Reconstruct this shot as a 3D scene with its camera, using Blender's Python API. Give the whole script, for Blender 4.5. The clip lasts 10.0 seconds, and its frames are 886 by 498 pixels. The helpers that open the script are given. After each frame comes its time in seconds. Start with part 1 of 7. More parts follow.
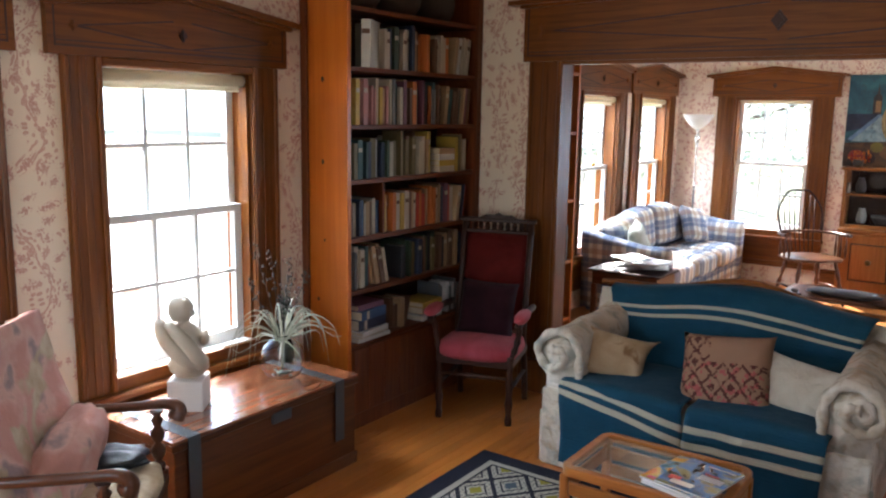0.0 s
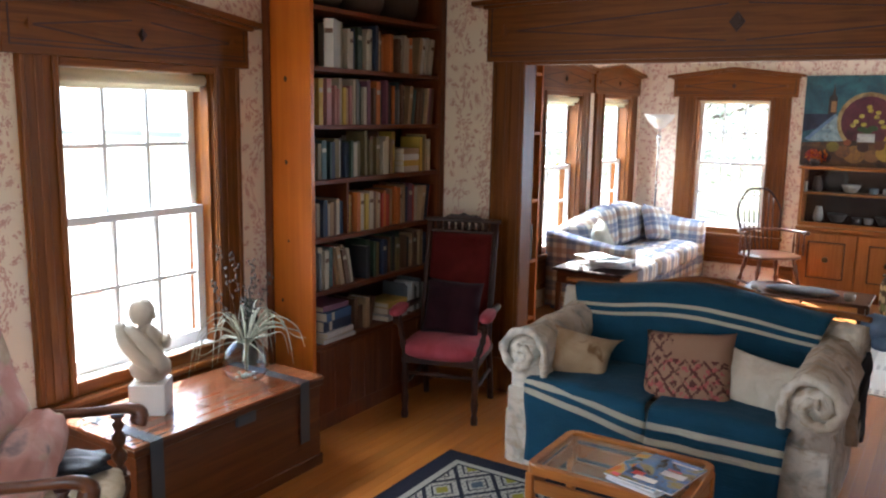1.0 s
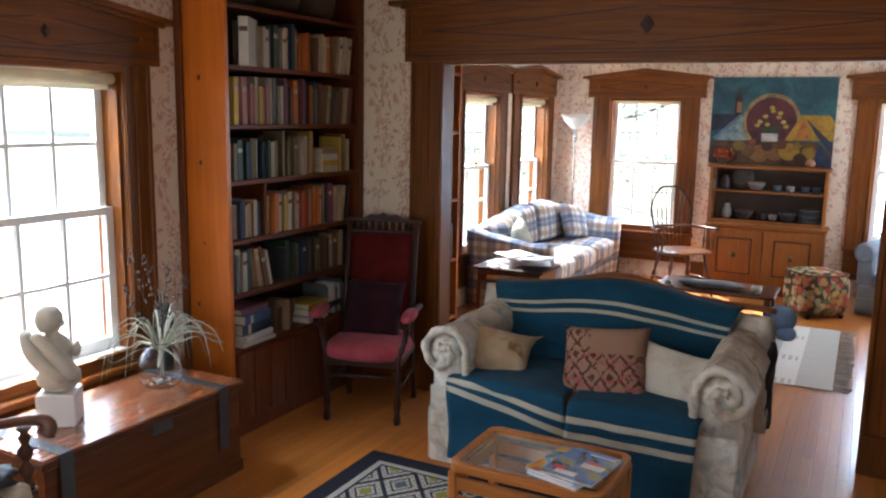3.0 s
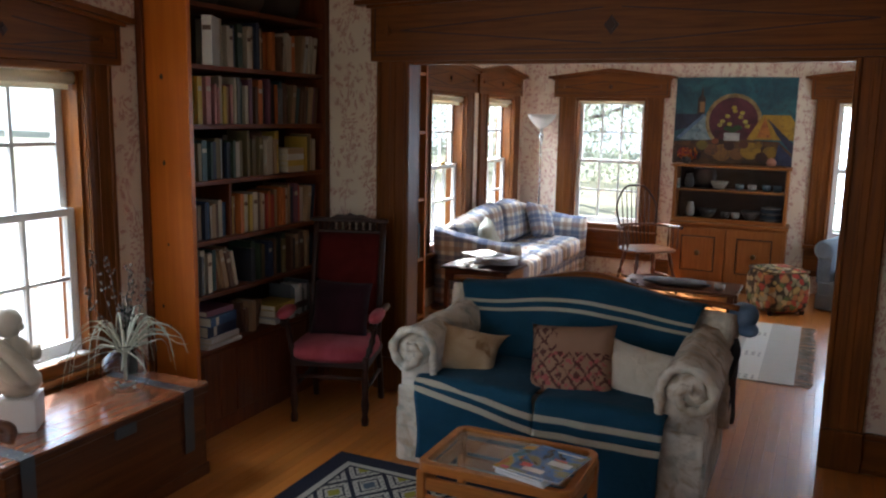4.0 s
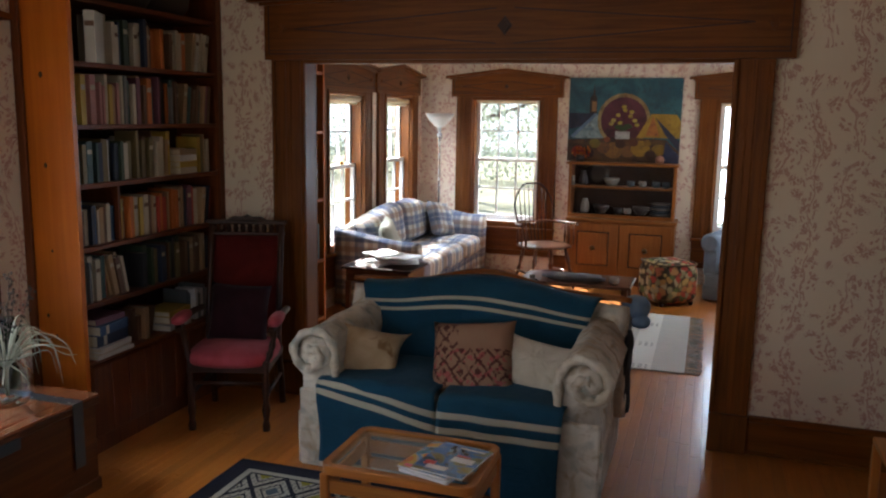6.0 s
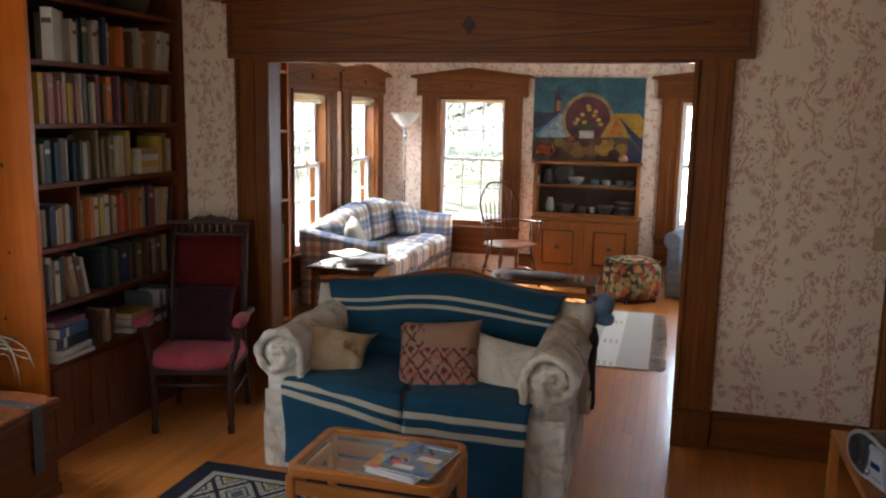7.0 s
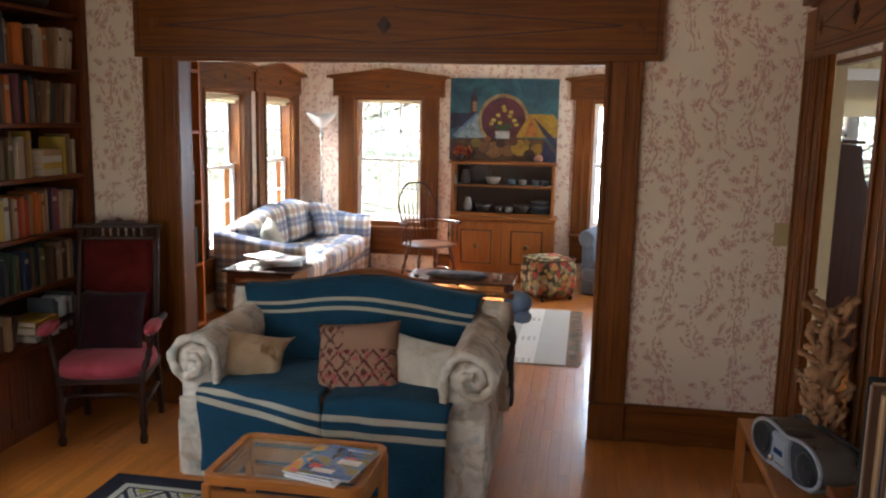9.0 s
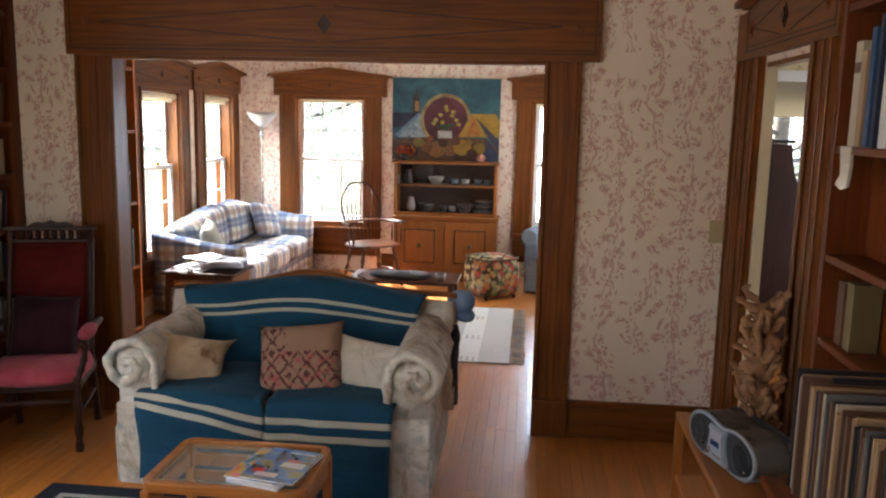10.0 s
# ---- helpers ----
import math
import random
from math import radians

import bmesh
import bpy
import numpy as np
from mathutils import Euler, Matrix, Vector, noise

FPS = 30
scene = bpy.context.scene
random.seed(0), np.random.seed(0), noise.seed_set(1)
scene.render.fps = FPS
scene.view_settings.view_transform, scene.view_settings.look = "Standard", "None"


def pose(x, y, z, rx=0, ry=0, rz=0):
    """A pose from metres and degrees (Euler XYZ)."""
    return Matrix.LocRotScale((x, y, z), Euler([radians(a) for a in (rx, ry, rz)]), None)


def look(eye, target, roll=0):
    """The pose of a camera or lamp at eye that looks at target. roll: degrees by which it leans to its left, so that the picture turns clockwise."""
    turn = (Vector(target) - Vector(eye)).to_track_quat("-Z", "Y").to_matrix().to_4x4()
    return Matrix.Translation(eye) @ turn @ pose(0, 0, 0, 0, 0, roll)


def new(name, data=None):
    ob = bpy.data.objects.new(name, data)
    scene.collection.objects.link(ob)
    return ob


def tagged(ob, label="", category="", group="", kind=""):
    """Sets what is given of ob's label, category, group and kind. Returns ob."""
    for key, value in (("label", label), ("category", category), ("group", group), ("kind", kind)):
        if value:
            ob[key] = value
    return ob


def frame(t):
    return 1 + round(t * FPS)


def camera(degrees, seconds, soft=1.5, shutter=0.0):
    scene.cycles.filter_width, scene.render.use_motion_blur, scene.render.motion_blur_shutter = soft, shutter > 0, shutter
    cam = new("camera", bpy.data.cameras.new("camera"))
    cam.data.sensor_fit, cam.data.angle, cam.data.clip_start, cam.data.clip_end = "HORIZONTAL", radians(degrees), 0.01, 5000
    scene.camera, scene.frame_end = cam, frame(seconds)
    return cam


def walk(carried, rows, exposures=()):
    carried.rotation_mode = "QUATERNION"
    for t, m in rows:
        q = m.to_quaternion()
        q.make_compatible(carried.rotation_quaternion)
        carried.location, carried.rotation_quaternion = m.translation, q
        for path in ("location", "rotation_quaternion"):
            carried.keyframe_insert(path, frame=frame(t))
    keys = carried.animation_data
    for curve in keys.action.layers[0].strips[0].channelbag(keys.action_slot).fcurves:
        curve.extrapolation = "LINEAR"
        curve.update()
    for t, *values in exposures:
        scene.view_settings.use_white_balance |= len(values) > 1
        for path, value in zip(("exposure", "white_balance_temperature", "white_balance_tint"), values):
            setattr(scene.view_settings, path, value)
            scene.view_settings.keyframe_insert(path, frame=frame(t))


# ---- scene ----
cam = camera(56.89, 10.0, soft=2.2)
PATH = [
    (0.0, pose(-0.0214, -0.0112, 1.75, 80.378, -0.969, 35.278)),
    (0.5, pose(-0.0199, -0.0101, 1.75, 80.398, -0.980, 34.119)),
    (1.0, pose(-0.0182, -0.0090, 1.75, 80.421, -0.968, 32.833)),
    (1.5, pose(-0.0167, -0.0081, 1.75, 80.435, -1.000, 31.693)),
    (2.0, pose(-0.0147, -0.0068, 1.75, 80.456, -1.006, 30.176)),
    (2.5, pose(-0.0125, -0.0056, 1.75, 80.485, -1.034, 28.618)),
    (4.0, pose(-0.0075, -0.0031, 1.75, 80.524, -1.084, 25.037)),
    (4.5, pose(-0.0057, -0.0023, 1.75, 80.554, -1.046, 23.755)),
    (5.0, pose(-0.0035, -0.0013, 1.75, 80.575, -1.066, 22.241)),
    (5.5, pose(0.0000, 0.0000, 1.75, 80.602, -1.033, 19.883)),
    (7.0, pose(0.0063, 0.0020, 1.75, 80.606, -1.082, 15.706)),
    (7.5, pose(0.0084, 0.0026, 1.75, 80.612, -1.121, 14.308)),
    (8.0, pose(0.0105, 0.0031, 1.75, 80.667, -1.188, 12.962)),
    (8.5, pose(0.0127, 0.0036, 1.75, 80.711, -1.167, 11.507)),
    (9.0, pose(0.0150, 0.0040, 1.75, 80.748, -1.169, 10.026)),
    (9.5, pose(0.0190, 0.0046, 1.75, 80.775, -1.214, 7.486)),
    (10.0, pose(0.0212, 0.0049, 1.75, 80.808, -1.263, 6.081)),
]
EXPOSURES = [(0, 2.90, 5650, 8), (2.7, 3.00, 5650, 8), (3.8, 1.98, 5700, 8), (5.5, 1.82, 5900, 9), (7, 2.42, 6000, 9), (9, 2.7, 6000, 9), (10, 2.88, 5950, 9)]
walk(cam, PATH, EXPOSURES)

# ---- light ----
SUN_DIR = Vector((1.0, -1.08, -1.35)).normalized()
world = bpy.data.worlds.new("world")
scene.world = world
world.use_nodes = True
wn = world.node_tree.nodes
sky = wn.new("ShaderNodeTexSky")
sky.sky_type, sky.sun_disc = "NISHITA", False
sky.sun_elevation = math.asin(-SUN_DIR.z)
sky.sun_rotation = math.atan2(-SUN_DIR.x, -SUN_DIR.y)
world.node_tree.links.new(sky.outputs[0], wn["Background"].inputs[0])
wn["Background"].inputs[1].default_value = 0.12
sun = new("sun", bpy.data.lights.new("sun", "SUN"))
sun.data.energy, sun.data.angle, sun.data.color = 4.5, radians(0.5), (1.0, 0.93, 0.82)
sun.matrix_world = look((-20, 20, 27), Vector((-20, 20, 27)) + SUN_DIR)


def sky_lamp(x, y, z, w, h, aim, power, color=(0.88, 0.94, 1.0)):
    """An added area lamp in place of sky light, outside a window or in an opening."""
    ob = new("added_daylight", bpy.data.lights.new("added_daylight", "AREA"))
    ob.data.shape, ob.data.size, ob.data.size_y, ob.data.energy = "RECTANGLE", w, h, power
    ob.data.color = color
    ob.matrix_world = look((x, y, z), aim)
    return ob


# added lamps for sky light: steep outside seen windows, in the opening where unseen
sky_lamp(-3.95, 6.92, 2.75, 1.0, 1.0, (-1.2, 6.6, 0.1), 68.0)
sky_lamp(-3.95, 8.24, 2.75, 1.0, 1.0, (-1.6, 7.4, 0.1), 28.0)
sky_lamp(-2.19, 9.75, 2.75, 1.0, 1.0, (-1.9, 7.0, 0.1), 42.0)
# this one stands behind the pane to put a bright reflection on the floor
sky_lamp(0.44, 9.36, 1.28, 0.8, 1.35, (0.40, 7.0, 0.9), 8.0, (0.80, 0.90, 1.0))
# next two: fill light from unseen openings added only for these lamps
sky_lamp(1.12, 7.82, 1.32, 0.7, 1.2, (-1.0, 7.5, 0.8), 3.0)
sky_lamp(3.63, 4.8, 1.3, 1.1, 1.1, (1.5, 5.6, 1.0), 4.0)
sky_lamp(-3.70, 2.40, 2.40, 0.8, 0.6, (-2.3, 2.6, 0.4), 18.0)
sky_lamp(-3.34, 1.005, 1.25, 0.7, 1.3, (0.0, 1.6, 0.7), 5.0, (1.0, 0.93, 0.82))
sky_lamp(-2.1, -1.68, 1.32, 1.3, 1.3, (-1.6, 3.0, 0.7), 1.9, (1.0, 0.93, 0.84))
# fill light from an unseen opening added behind the camera
sky_lamp(1.11, -0.75, 1.45, 0.9, 1.1, (-3.0, 1.2, 1.5), 1.0, (1.0, 0.93, 0.84))

# ---- materials ----
class Nodes:
    def __init__(self, name):
        self.m = bpy.data.materials.new(name)
        self.m.use_nodes = True
        self.t = self.m.node_tree
        self.b = self.t.nodes["Principled BSDF"]
        self.tc = self.t.nodes.new("ShaderNodeTexCoord")
        self.oi = self.t.nodes.new("ShaderNodeObjectInfo")

    def put(self, sock, v):
        if isinstance(v, bpy.types.NodeSocket):
            self.t.links.new(v, sock)
        else:
            sock.default_value = v

    def math(self, op, a, b=0.0, c=0.0, clamp=False):
        n = self.t.nodes.new("ShaderNodeMath")
        n.operation, n.use_clamp = op, clamp
        for i, v in enumerate((a, b, c)):
            self.put(n.inputs[i], v)
        return n.outputs[0]

    def coords(self, scale=(1, 1, 1), shift=True, kind="Object"):
        n = self.t.nodes.new("ShaderNodeMapping")
        self.t.links.new(self.tc.outputs[kind], n.inputs["Vector"])
        n.inputs["Scale"].default_value = scale
        if shift:
            s = self.t.nodes.new("ShaderNodeVectorMath")
            s.operation = "MULTIPLY"
            self.t.links.new(self.oi.outputs["Random"], s.inputs[0])
            s.inputs[1].default_value = (13.1, 7.7, 9.3)
            self.t.links.new(s.outputs[0], n.inputs["Location"])
        return n.outputs[0]

    def noise(self, vec, scale, detail=4.0, rough=0.55, distort=0.0, color=False):
        n = self.t.nodes.new("ShaderNodeTexNoise")
        self.put(n.inputs["Vector"], vec)
        n.inputs["Scale"].default_value, n.inputs["Detail"].default_value = scale, detail
        n.inputs["Roughness"].default_value, n.inputs["Distortion"].default_value = rough, distort
        return n.outputs["Color" if color else 0]

    def voronoi(self, vec, scale, out="Distance", feature="F1", dims="3D", rand=1.0):
        n = self.t.nodes.new("ShaderNodeTexVoronoi")
        n.voronoi_dimensions, n.feature = dims, feature
        self.put(n.inputs["Vector"], vec)
        n.inputs["Scale"].default_value, n.inputs["Randomness"].default_value = scale, rand
        return n.outputs[out]

    def ramp(self, fac, *stops):
        n = self.t.nodes.new("ShaderNodeValToRGB")
        e = n.color_ramp.elements
        for i, (p, c) in enumerate(stops):
            el = e[i] if i < 2 else e.new(p)
            el.position, el.color = p, (*c, 1)
        self.put(n.inputs[0], fac)
        return n.outputs[0]

    def mix(self, fac, a, b, mode="MIX"):
        n = self.t.nodes.new("ShaderNodeMix")
        n.data_type, n.blend_type = "RGBA", mode
        self.put(n.inputs[0], fac)
        for s, v in ((n.inputs[6], a), (n.inputs[7], b)):
            self.put(s, (*v, 1) if isinstance(v, tuple) else v)
        return n.outputs[2]

    def xyz(self, vec):
        n = self.t.nodes.new("ShaderNodeSeparateXYZ")
        self.put(n.inputs[0], vec)
        return n.outputs

    def vec(self, x, y, z=0.0):
        n = self.t.nodes.new("ShaderNodeCombineXYZ")
        for i, v in enumerate((x, y, z)):
            self.put(n.inputs[i], v)
        return n.outputs[0]

    def bump(self, height, strength, dist=0.01):
        n = self.t.nodes.new("ShaderNodeBump")
        self.put(n.inputs["Height"], height)
        n.inputs["Strength"].default_value, n.inputs["Distance"].default_value = strength, dist
        self.t.links.new(n.outputs[0], self.b.inputs["Normal"])

    def done(self, color=None, rough=0.5, metal=0.0, spec=0.5, sheen=0.0, coat=0.0):
        if color is not None:
            self.put(self.b.inputs["Base Color"], (*color, 1) if isinstance(color, tuple) else color)
        self.put(self.b.inputs["Roughness"], rough)
        self.b.inputs["Metallic"].default_value = metal
        self.b.inputs["Specular IOR Level"].default_value = spec
        self.b.inputs["Sheen Weight"].default_value = sheen * 0.15
        self.b.inputs["Coat Weight"].default_value = coat
        self.b.inputs["Coat Roughness"].default_value = 0.15
        return self.m


def wood(name, dark, light, axis, rough=0.38, scale=1.0, coat=0.0, vary=0.25, spec=0.28):
    n = Nodes(name)
    k = {"x": (2.0, 48, 48), "y": (48, 2.0, 48), "z": (48, 48, 2.0)}[axis]
    v = n.coords(tuple(c * scale for c in k))
    g = n.noise(v, 1.0, 5, 0.55, 0.8)
    fine = n.noise(v, 5.0, 3, 0.6)
    big = n.noise(n.coords((1, 1, 1)), 2.3, 3)
    col = n.ramp(g, (0.22, dark), (0.78, light))
    col = n.mix(n.math("MULTIPLY", fine, 0.16), col, tuple(c * 0.45 for c in dark))
    tone = n.math("MULTIPLY_ADD", big, 0.5, 0.72)
    tone = n.math("MULTIPLY", tone, n.math("MULTIPLY_ADD", n.oi.outputs["Random"], vary, 1 - vary / 2))
    col = n.mix(1.0, col, n.vec(tone, tone, tone), "MULTIPLY")
    n.bump(g, 0.12, 0.003)
    return n.done(col, n.math("MULTIPLY_ADD", big, 0.25, rough - 0.12), coat=coat, spec=spec)


def fabric(name, c1, c2, scale=6.0, weave=260.0, rough=0.9, sheen=0.25, c3=None):
    n = Nodes(name)
    v = n.coords()
    a = n.noise(v, scale, 5, 0.6, 0.8)
    col = n.ramp(a, (0.36, c1), (0.64, c2))
    if c3:
        b = n.noise(v, scale * 1.7, 3, 0.5, 1.5)
        col = n.mix(n.ramp(b, (0.54, (0, 0, 0)), (0.66, (1, 1, 1))), col, c3)
    f = n.noise(v, weave, 2, 0.7)
    col = n.mix(n.math("MULTIPLY", f, 0.35), col, tuple(0.5 * c for c in c1))
    wr = n.noise(v, 11, 3, 0.5, 0.6)
    n.bump(n.math("ADD", n.math("MULTIPLY", f, 0.12), wr), 0.35, 0.012)
    return n.done(col, rough, sheen=sheen, spec=0.2)


def plain(name, col, rough=0.5, metal=0.0, spot=0.15, spec=0.5, bumpy=0.05):
    n = Nodes(name)
    v = n.coords()
    a = n.noise(v, 7, 5)
    c = n.mix(n.math("MULTIPLY", a, spot * 2), col, tuple(c * 0.55 for c in col))
    n.bump(n.noise(v, 60, 3), bumpy, 0.004)
    return n.done(c, n.math("MULTIPLY_ADD", n.noise(v, 18, 3), 0.2, max(rough - 0.1, 0.02)), metal, spec)


def wallpaper(name, paper, ink1, ink2):
    """Cream paper printed with trailing sprays of dusty pink blossom."""
    n = Nodes(name)
    x, y, z = n.xyz(n.coords(shift=False))
    u = n.math("ADD", x, y)
    warp = n.noise(n.vec(u, z), 2.6, 2, color=True)
    wx, wy, _ = n.xyz(warp)
    u2 = n.math("MULTIPLY_ADD", n.math("SUBTRACT", wx, 0.5), 0.30, u)
    v2 = n.math("MULTIPLY_ADD", n.math("SUBTRACT", wy, 0.5), 0.30, z)
    # stems: thin wandering lines
    s = n.math("MULTIPLY_ADD", n.math("SINE", n.math("MULTIPLY", v2, 11.0)), 0.11, n.math("MULTIPLY", u2, 5.6))
    s = n.math("ABSOLUTE", n.math("SUBTRACT", n.math("FRACT", s), 0.5))
    stem = n.math("LESS_THAN", s, 0.020)
    near = n.math("LESS_THAN", s, 0.30)
    gap = n.math("GREATER_THAN", n.noise(n.vec(u, z), 4.2, 1), 0.41)
    # blossoms: ragged discs made of petals
    pv = n.vec(u2, v2)
    d = n.voronoi(pv, 13.0, dims="2D", rand=0.95)
    petal = n.voronoi(n.vec(u, z), 88.0, dims="2D")
    flower = n.math("LESS_THAN", n.math("MULTIPLY_ADD", petal, 0.50, d), 0.42)
    core = n.math("LESS_THAN", n.math("MULTIPLY_ADD", petal, 0.5, d), 0.27)
    # leaves and buds near the stems
    ld = n.voronoi(n.vec(n.math("MULTIPLY", u2, 1.0), n.math("MULTIPLY", v2, 0.6)), 50.0, dims="2D")
    leaf = n.math("MULTIPLY", n.math("LESS_THAN", ld, 0.29), n.math("MULTIPLY", near, gap))
    lines = n.math("GREATER_THAN", n.voronoi(n.vec(u, z), 95.0, dims="2D"), 0.30)
    keep = n.math("GREATER_THAN", n.noise(n.vec(u, z), 3.1, 1), 0.38)
    ink = n.math("MAXIMUM", n.math("MULTIPLY", flower, keep), n.math("MAXIMUM", leaf, n.math("MULTIPLY", stem, gap)))
    ink = n.math("MULTIPLY", ink, n.math("MULTIPLY_ADD", lines, 0.30, 0.48))
    age = n.noise(n.vec(u, z), 1.4, 4)
    base = n.mix(n.math("MULTIPLY", age, 0.35), paper, tuple(c * 0.82 for c in paper))
    col = n.mix(ink, base, n.mix(core, ink1, ink2))
    n.bump(n.noise(n.vec(u, z), 240, 2), 0.04, 0.002)
    return n.done(col, 0.72, spec=0.3)


OAK_D, OAK_L = (0.092, 0.025, 0.002), (0.24, 0.072, 0.006)
oak = {a: wood("varnished_oak_" + a, OAK_D, OAK_L, a, 0.40, coat=0.06) for a in "xyz"}
# near-black oak for carved lines, knots and painted shade round door panels
oak_dark_mark = plain("dark_shade_and_knot_oak", (0.045, 0.013, 0.005), 0.6)
pine = {a: wood("orange_pine_" + a, (0.42, 0.098, 0.005), (0.55, 0.15, 0.010), a, 0.42, 0.6, coat=0.15) for a in "xyz"}
redwood = {a: wood("red_brown_wood_" + a, (0.080, 0.017, 0.003), (0.19, 0.046, 0.007), a, 0.48) for a in "xyz"}
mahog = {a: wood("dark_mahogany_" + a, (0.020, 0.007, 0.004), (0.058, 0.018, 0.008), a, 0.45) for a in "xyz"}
maple = {a: wood("honey_maple_" + a, (0.30, 0.095, 0.016), (0.48, 0.175, 0.032), a, 0.35, coat=0.3) for a in "xyz"}
hutchw = {a: wood("golden_oak_" + a, (0.23, 0.072, 0.012), (0.36, 0.13, 0.027), a, 0.48) for a in "xyz"}
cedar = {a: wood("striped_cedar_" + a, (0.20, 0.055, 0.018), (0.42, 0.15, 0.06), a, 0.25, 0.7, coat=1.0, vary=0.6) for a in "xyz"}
# darker cedar below the lid planks: the front's shade is in its colour
cedar_shaded = wood("shaded_cedar", (0.052, 0.014, 0.004), (0.17, 0.050, 0.012), "y", 0.35, 0.6, coat=0.2, vary=0.4)
floor_wood = wood("oak_strip_floor", (0.40, 0.125, 0.015), (0.51, 0.185, 0.028), "y", 0.40, 1.0, coat=0.4, vary=0.22, spec=0.6)
paper_pink = wallpaper("pink_floral_wallpaper", (0.78, 0.655, 0.52), (0.51, 0.245, 0.20), (0.43, 0.165, 0.14))
paper_yellow = wallpaper("yellow_floral_wallpaper", (0.72, 0.62, 0.38), (0.45, 0.32, 0.14), (0.5, 0.2, 0.1))
plaster = plain("white_plaster", (0.80, 0.78, 0.74), 0.85, spot=0.06)
white_paint = plain("white_paint", (0.78, 0.77, 0.74), 0.45, spot=0.08)
cream_paint = plain("cream_paint", (0.72, 0.62, 0.42), 0.5, spot=0.08)
blind_cloth = fabric("cream_roller_blind", (0.78, 0.71, 0.55), (0.84, 0.77, 0.62), 3)
bt = blind_cloth.node_tree
btr, bmx = bt.nodes.new("ShaderNodeBsdfTranslucent"), bt.nodes.new("ShaderNodeMixShader")
btr.inputs[0].default_value, bmx.inputs[0].default_value = (0.82, 0.74, 0.58, 1), 0.55
bt.links.new(bt.nodes["Principled BSDF"].outputs[0], bmx.inputs[1])
bt.links.new(btr.outputs[0], bmx.inputs[2])
bt.links.new(bmx.outputs[0], bt.nodes["Material Output"].inputs[0])
brass = plain("polished_brass", (0.80, 0.52, 0.16), 0.25, 1.0)
dark_brass = plain("dark_brass", (0.16, 0.10, 0.05), 0.4, 1.0)
chrome = plain("brushed_chrome", (0.7, 0.7, 0.7), 0.25, 1.0)
black_iron = plain("grey_metal_strap", (0.11, 0.12, 0.13), 0.45, 0.8)
ivory = plain("ivory_plastic", (0.48, 0.37, 0.19), 0.4)


def glass_mat(name, tint=(1, 1, 1), rough=0.0, ior=1.45):
    n = Nodes(name)
    n.b.inputs["Transmission Weight"].default_value = 1.0
    n.b.inputs["IOR"].default_value = ior
    return n.done(tint, rough)


pane_glass = glass_mat("window_glass", (0.97, 0.98, 0.98), 0.0, 1.2)
table_glass = glass_mat("grey_table_glass", (0.80, 0.88, 0.88))
vase_glass = glass_mat("pale_blue_glass", (0.93, 0.98, 0.99), 0.01, 1.28)


# ---- building helpers ----
def box(bm, x0, x1, y0, y1, z0, z1, bevel=0.0, seg=1):
    vs = [bm.verts.new((x, y, z)) for x in (x0, x1) for y in (y0, y1) for z in (z0, z1)]
    fs = [bm.faces.new([vs[i] for i in q]) for q in
          ((0, 1, 3, 2), (4, 6, 7, 5), (0, 4, 5, 1), (2, 3, 7, 6), (0, 2, 6, 4), (1, 5, 7, 3))]
    if bevel:
        es = list({e for f in fs for e in f.edges})
        bmesh.ops.bevel(bm, geom=es, offset=bevel, segments=seg, affect="EDGES", profile=0.5)
    return bm


def boxes(*rows, bevel=0.0):
    bm = bmesh.new()
    for r in rows:
        box(bm, *r, bevel=bevel)
    return bm


def prism(bm, pts, axis, a, b):
    """A polygon of 2D points drawn out along an axis from a to b."""
    put = {"x": lambda p, q, s: (s, p, q), "y": lambda p, q, s: (p, s, q), "z": lambda p, q, s: (p, q, s)}[axis]
    lo = [bm.verts.new(put(p, q, a)) for p, q in pts]
    hi = [bm.verts.new(put(p, q, b)) for p, q in pts]
    n = len(pts)
    bm.faces.new(lo), bm.faces.new(hi[::-1])
    for i in range(n):
        bm.faces.new((lo[i], hi[i], hi[(i + 1) % n], lo[(i + 1) % n]))
    bmesh.ops.recalc_face_normals(bm, faces=bm.faces)
    return bm


def lathe(bm, prof, steps=20, at=(0, 0, 0)):
    """A turned shape from (radius, height) pairs."""
    rings = []
    for r, z in prof:
        rings.append([bm.verts.new((at[0] + r * math.cos(2 * math.pi * i / steps), at[1] + r * math.sin(2 * math.pi * i / steps), at[2] + z)) for i in range(steps)])
    for a, b in zip(rings, rings[1:]):
        for i in range(steps):
            f = bm.faces.new((a[i], a[(i + 1) % steps], b[(i + 1) % steps], b[i]))
            f.smooth = True
    bm.faces.new(rings[0][::-1]), bm.faces.new(rings[-1])
    return bm


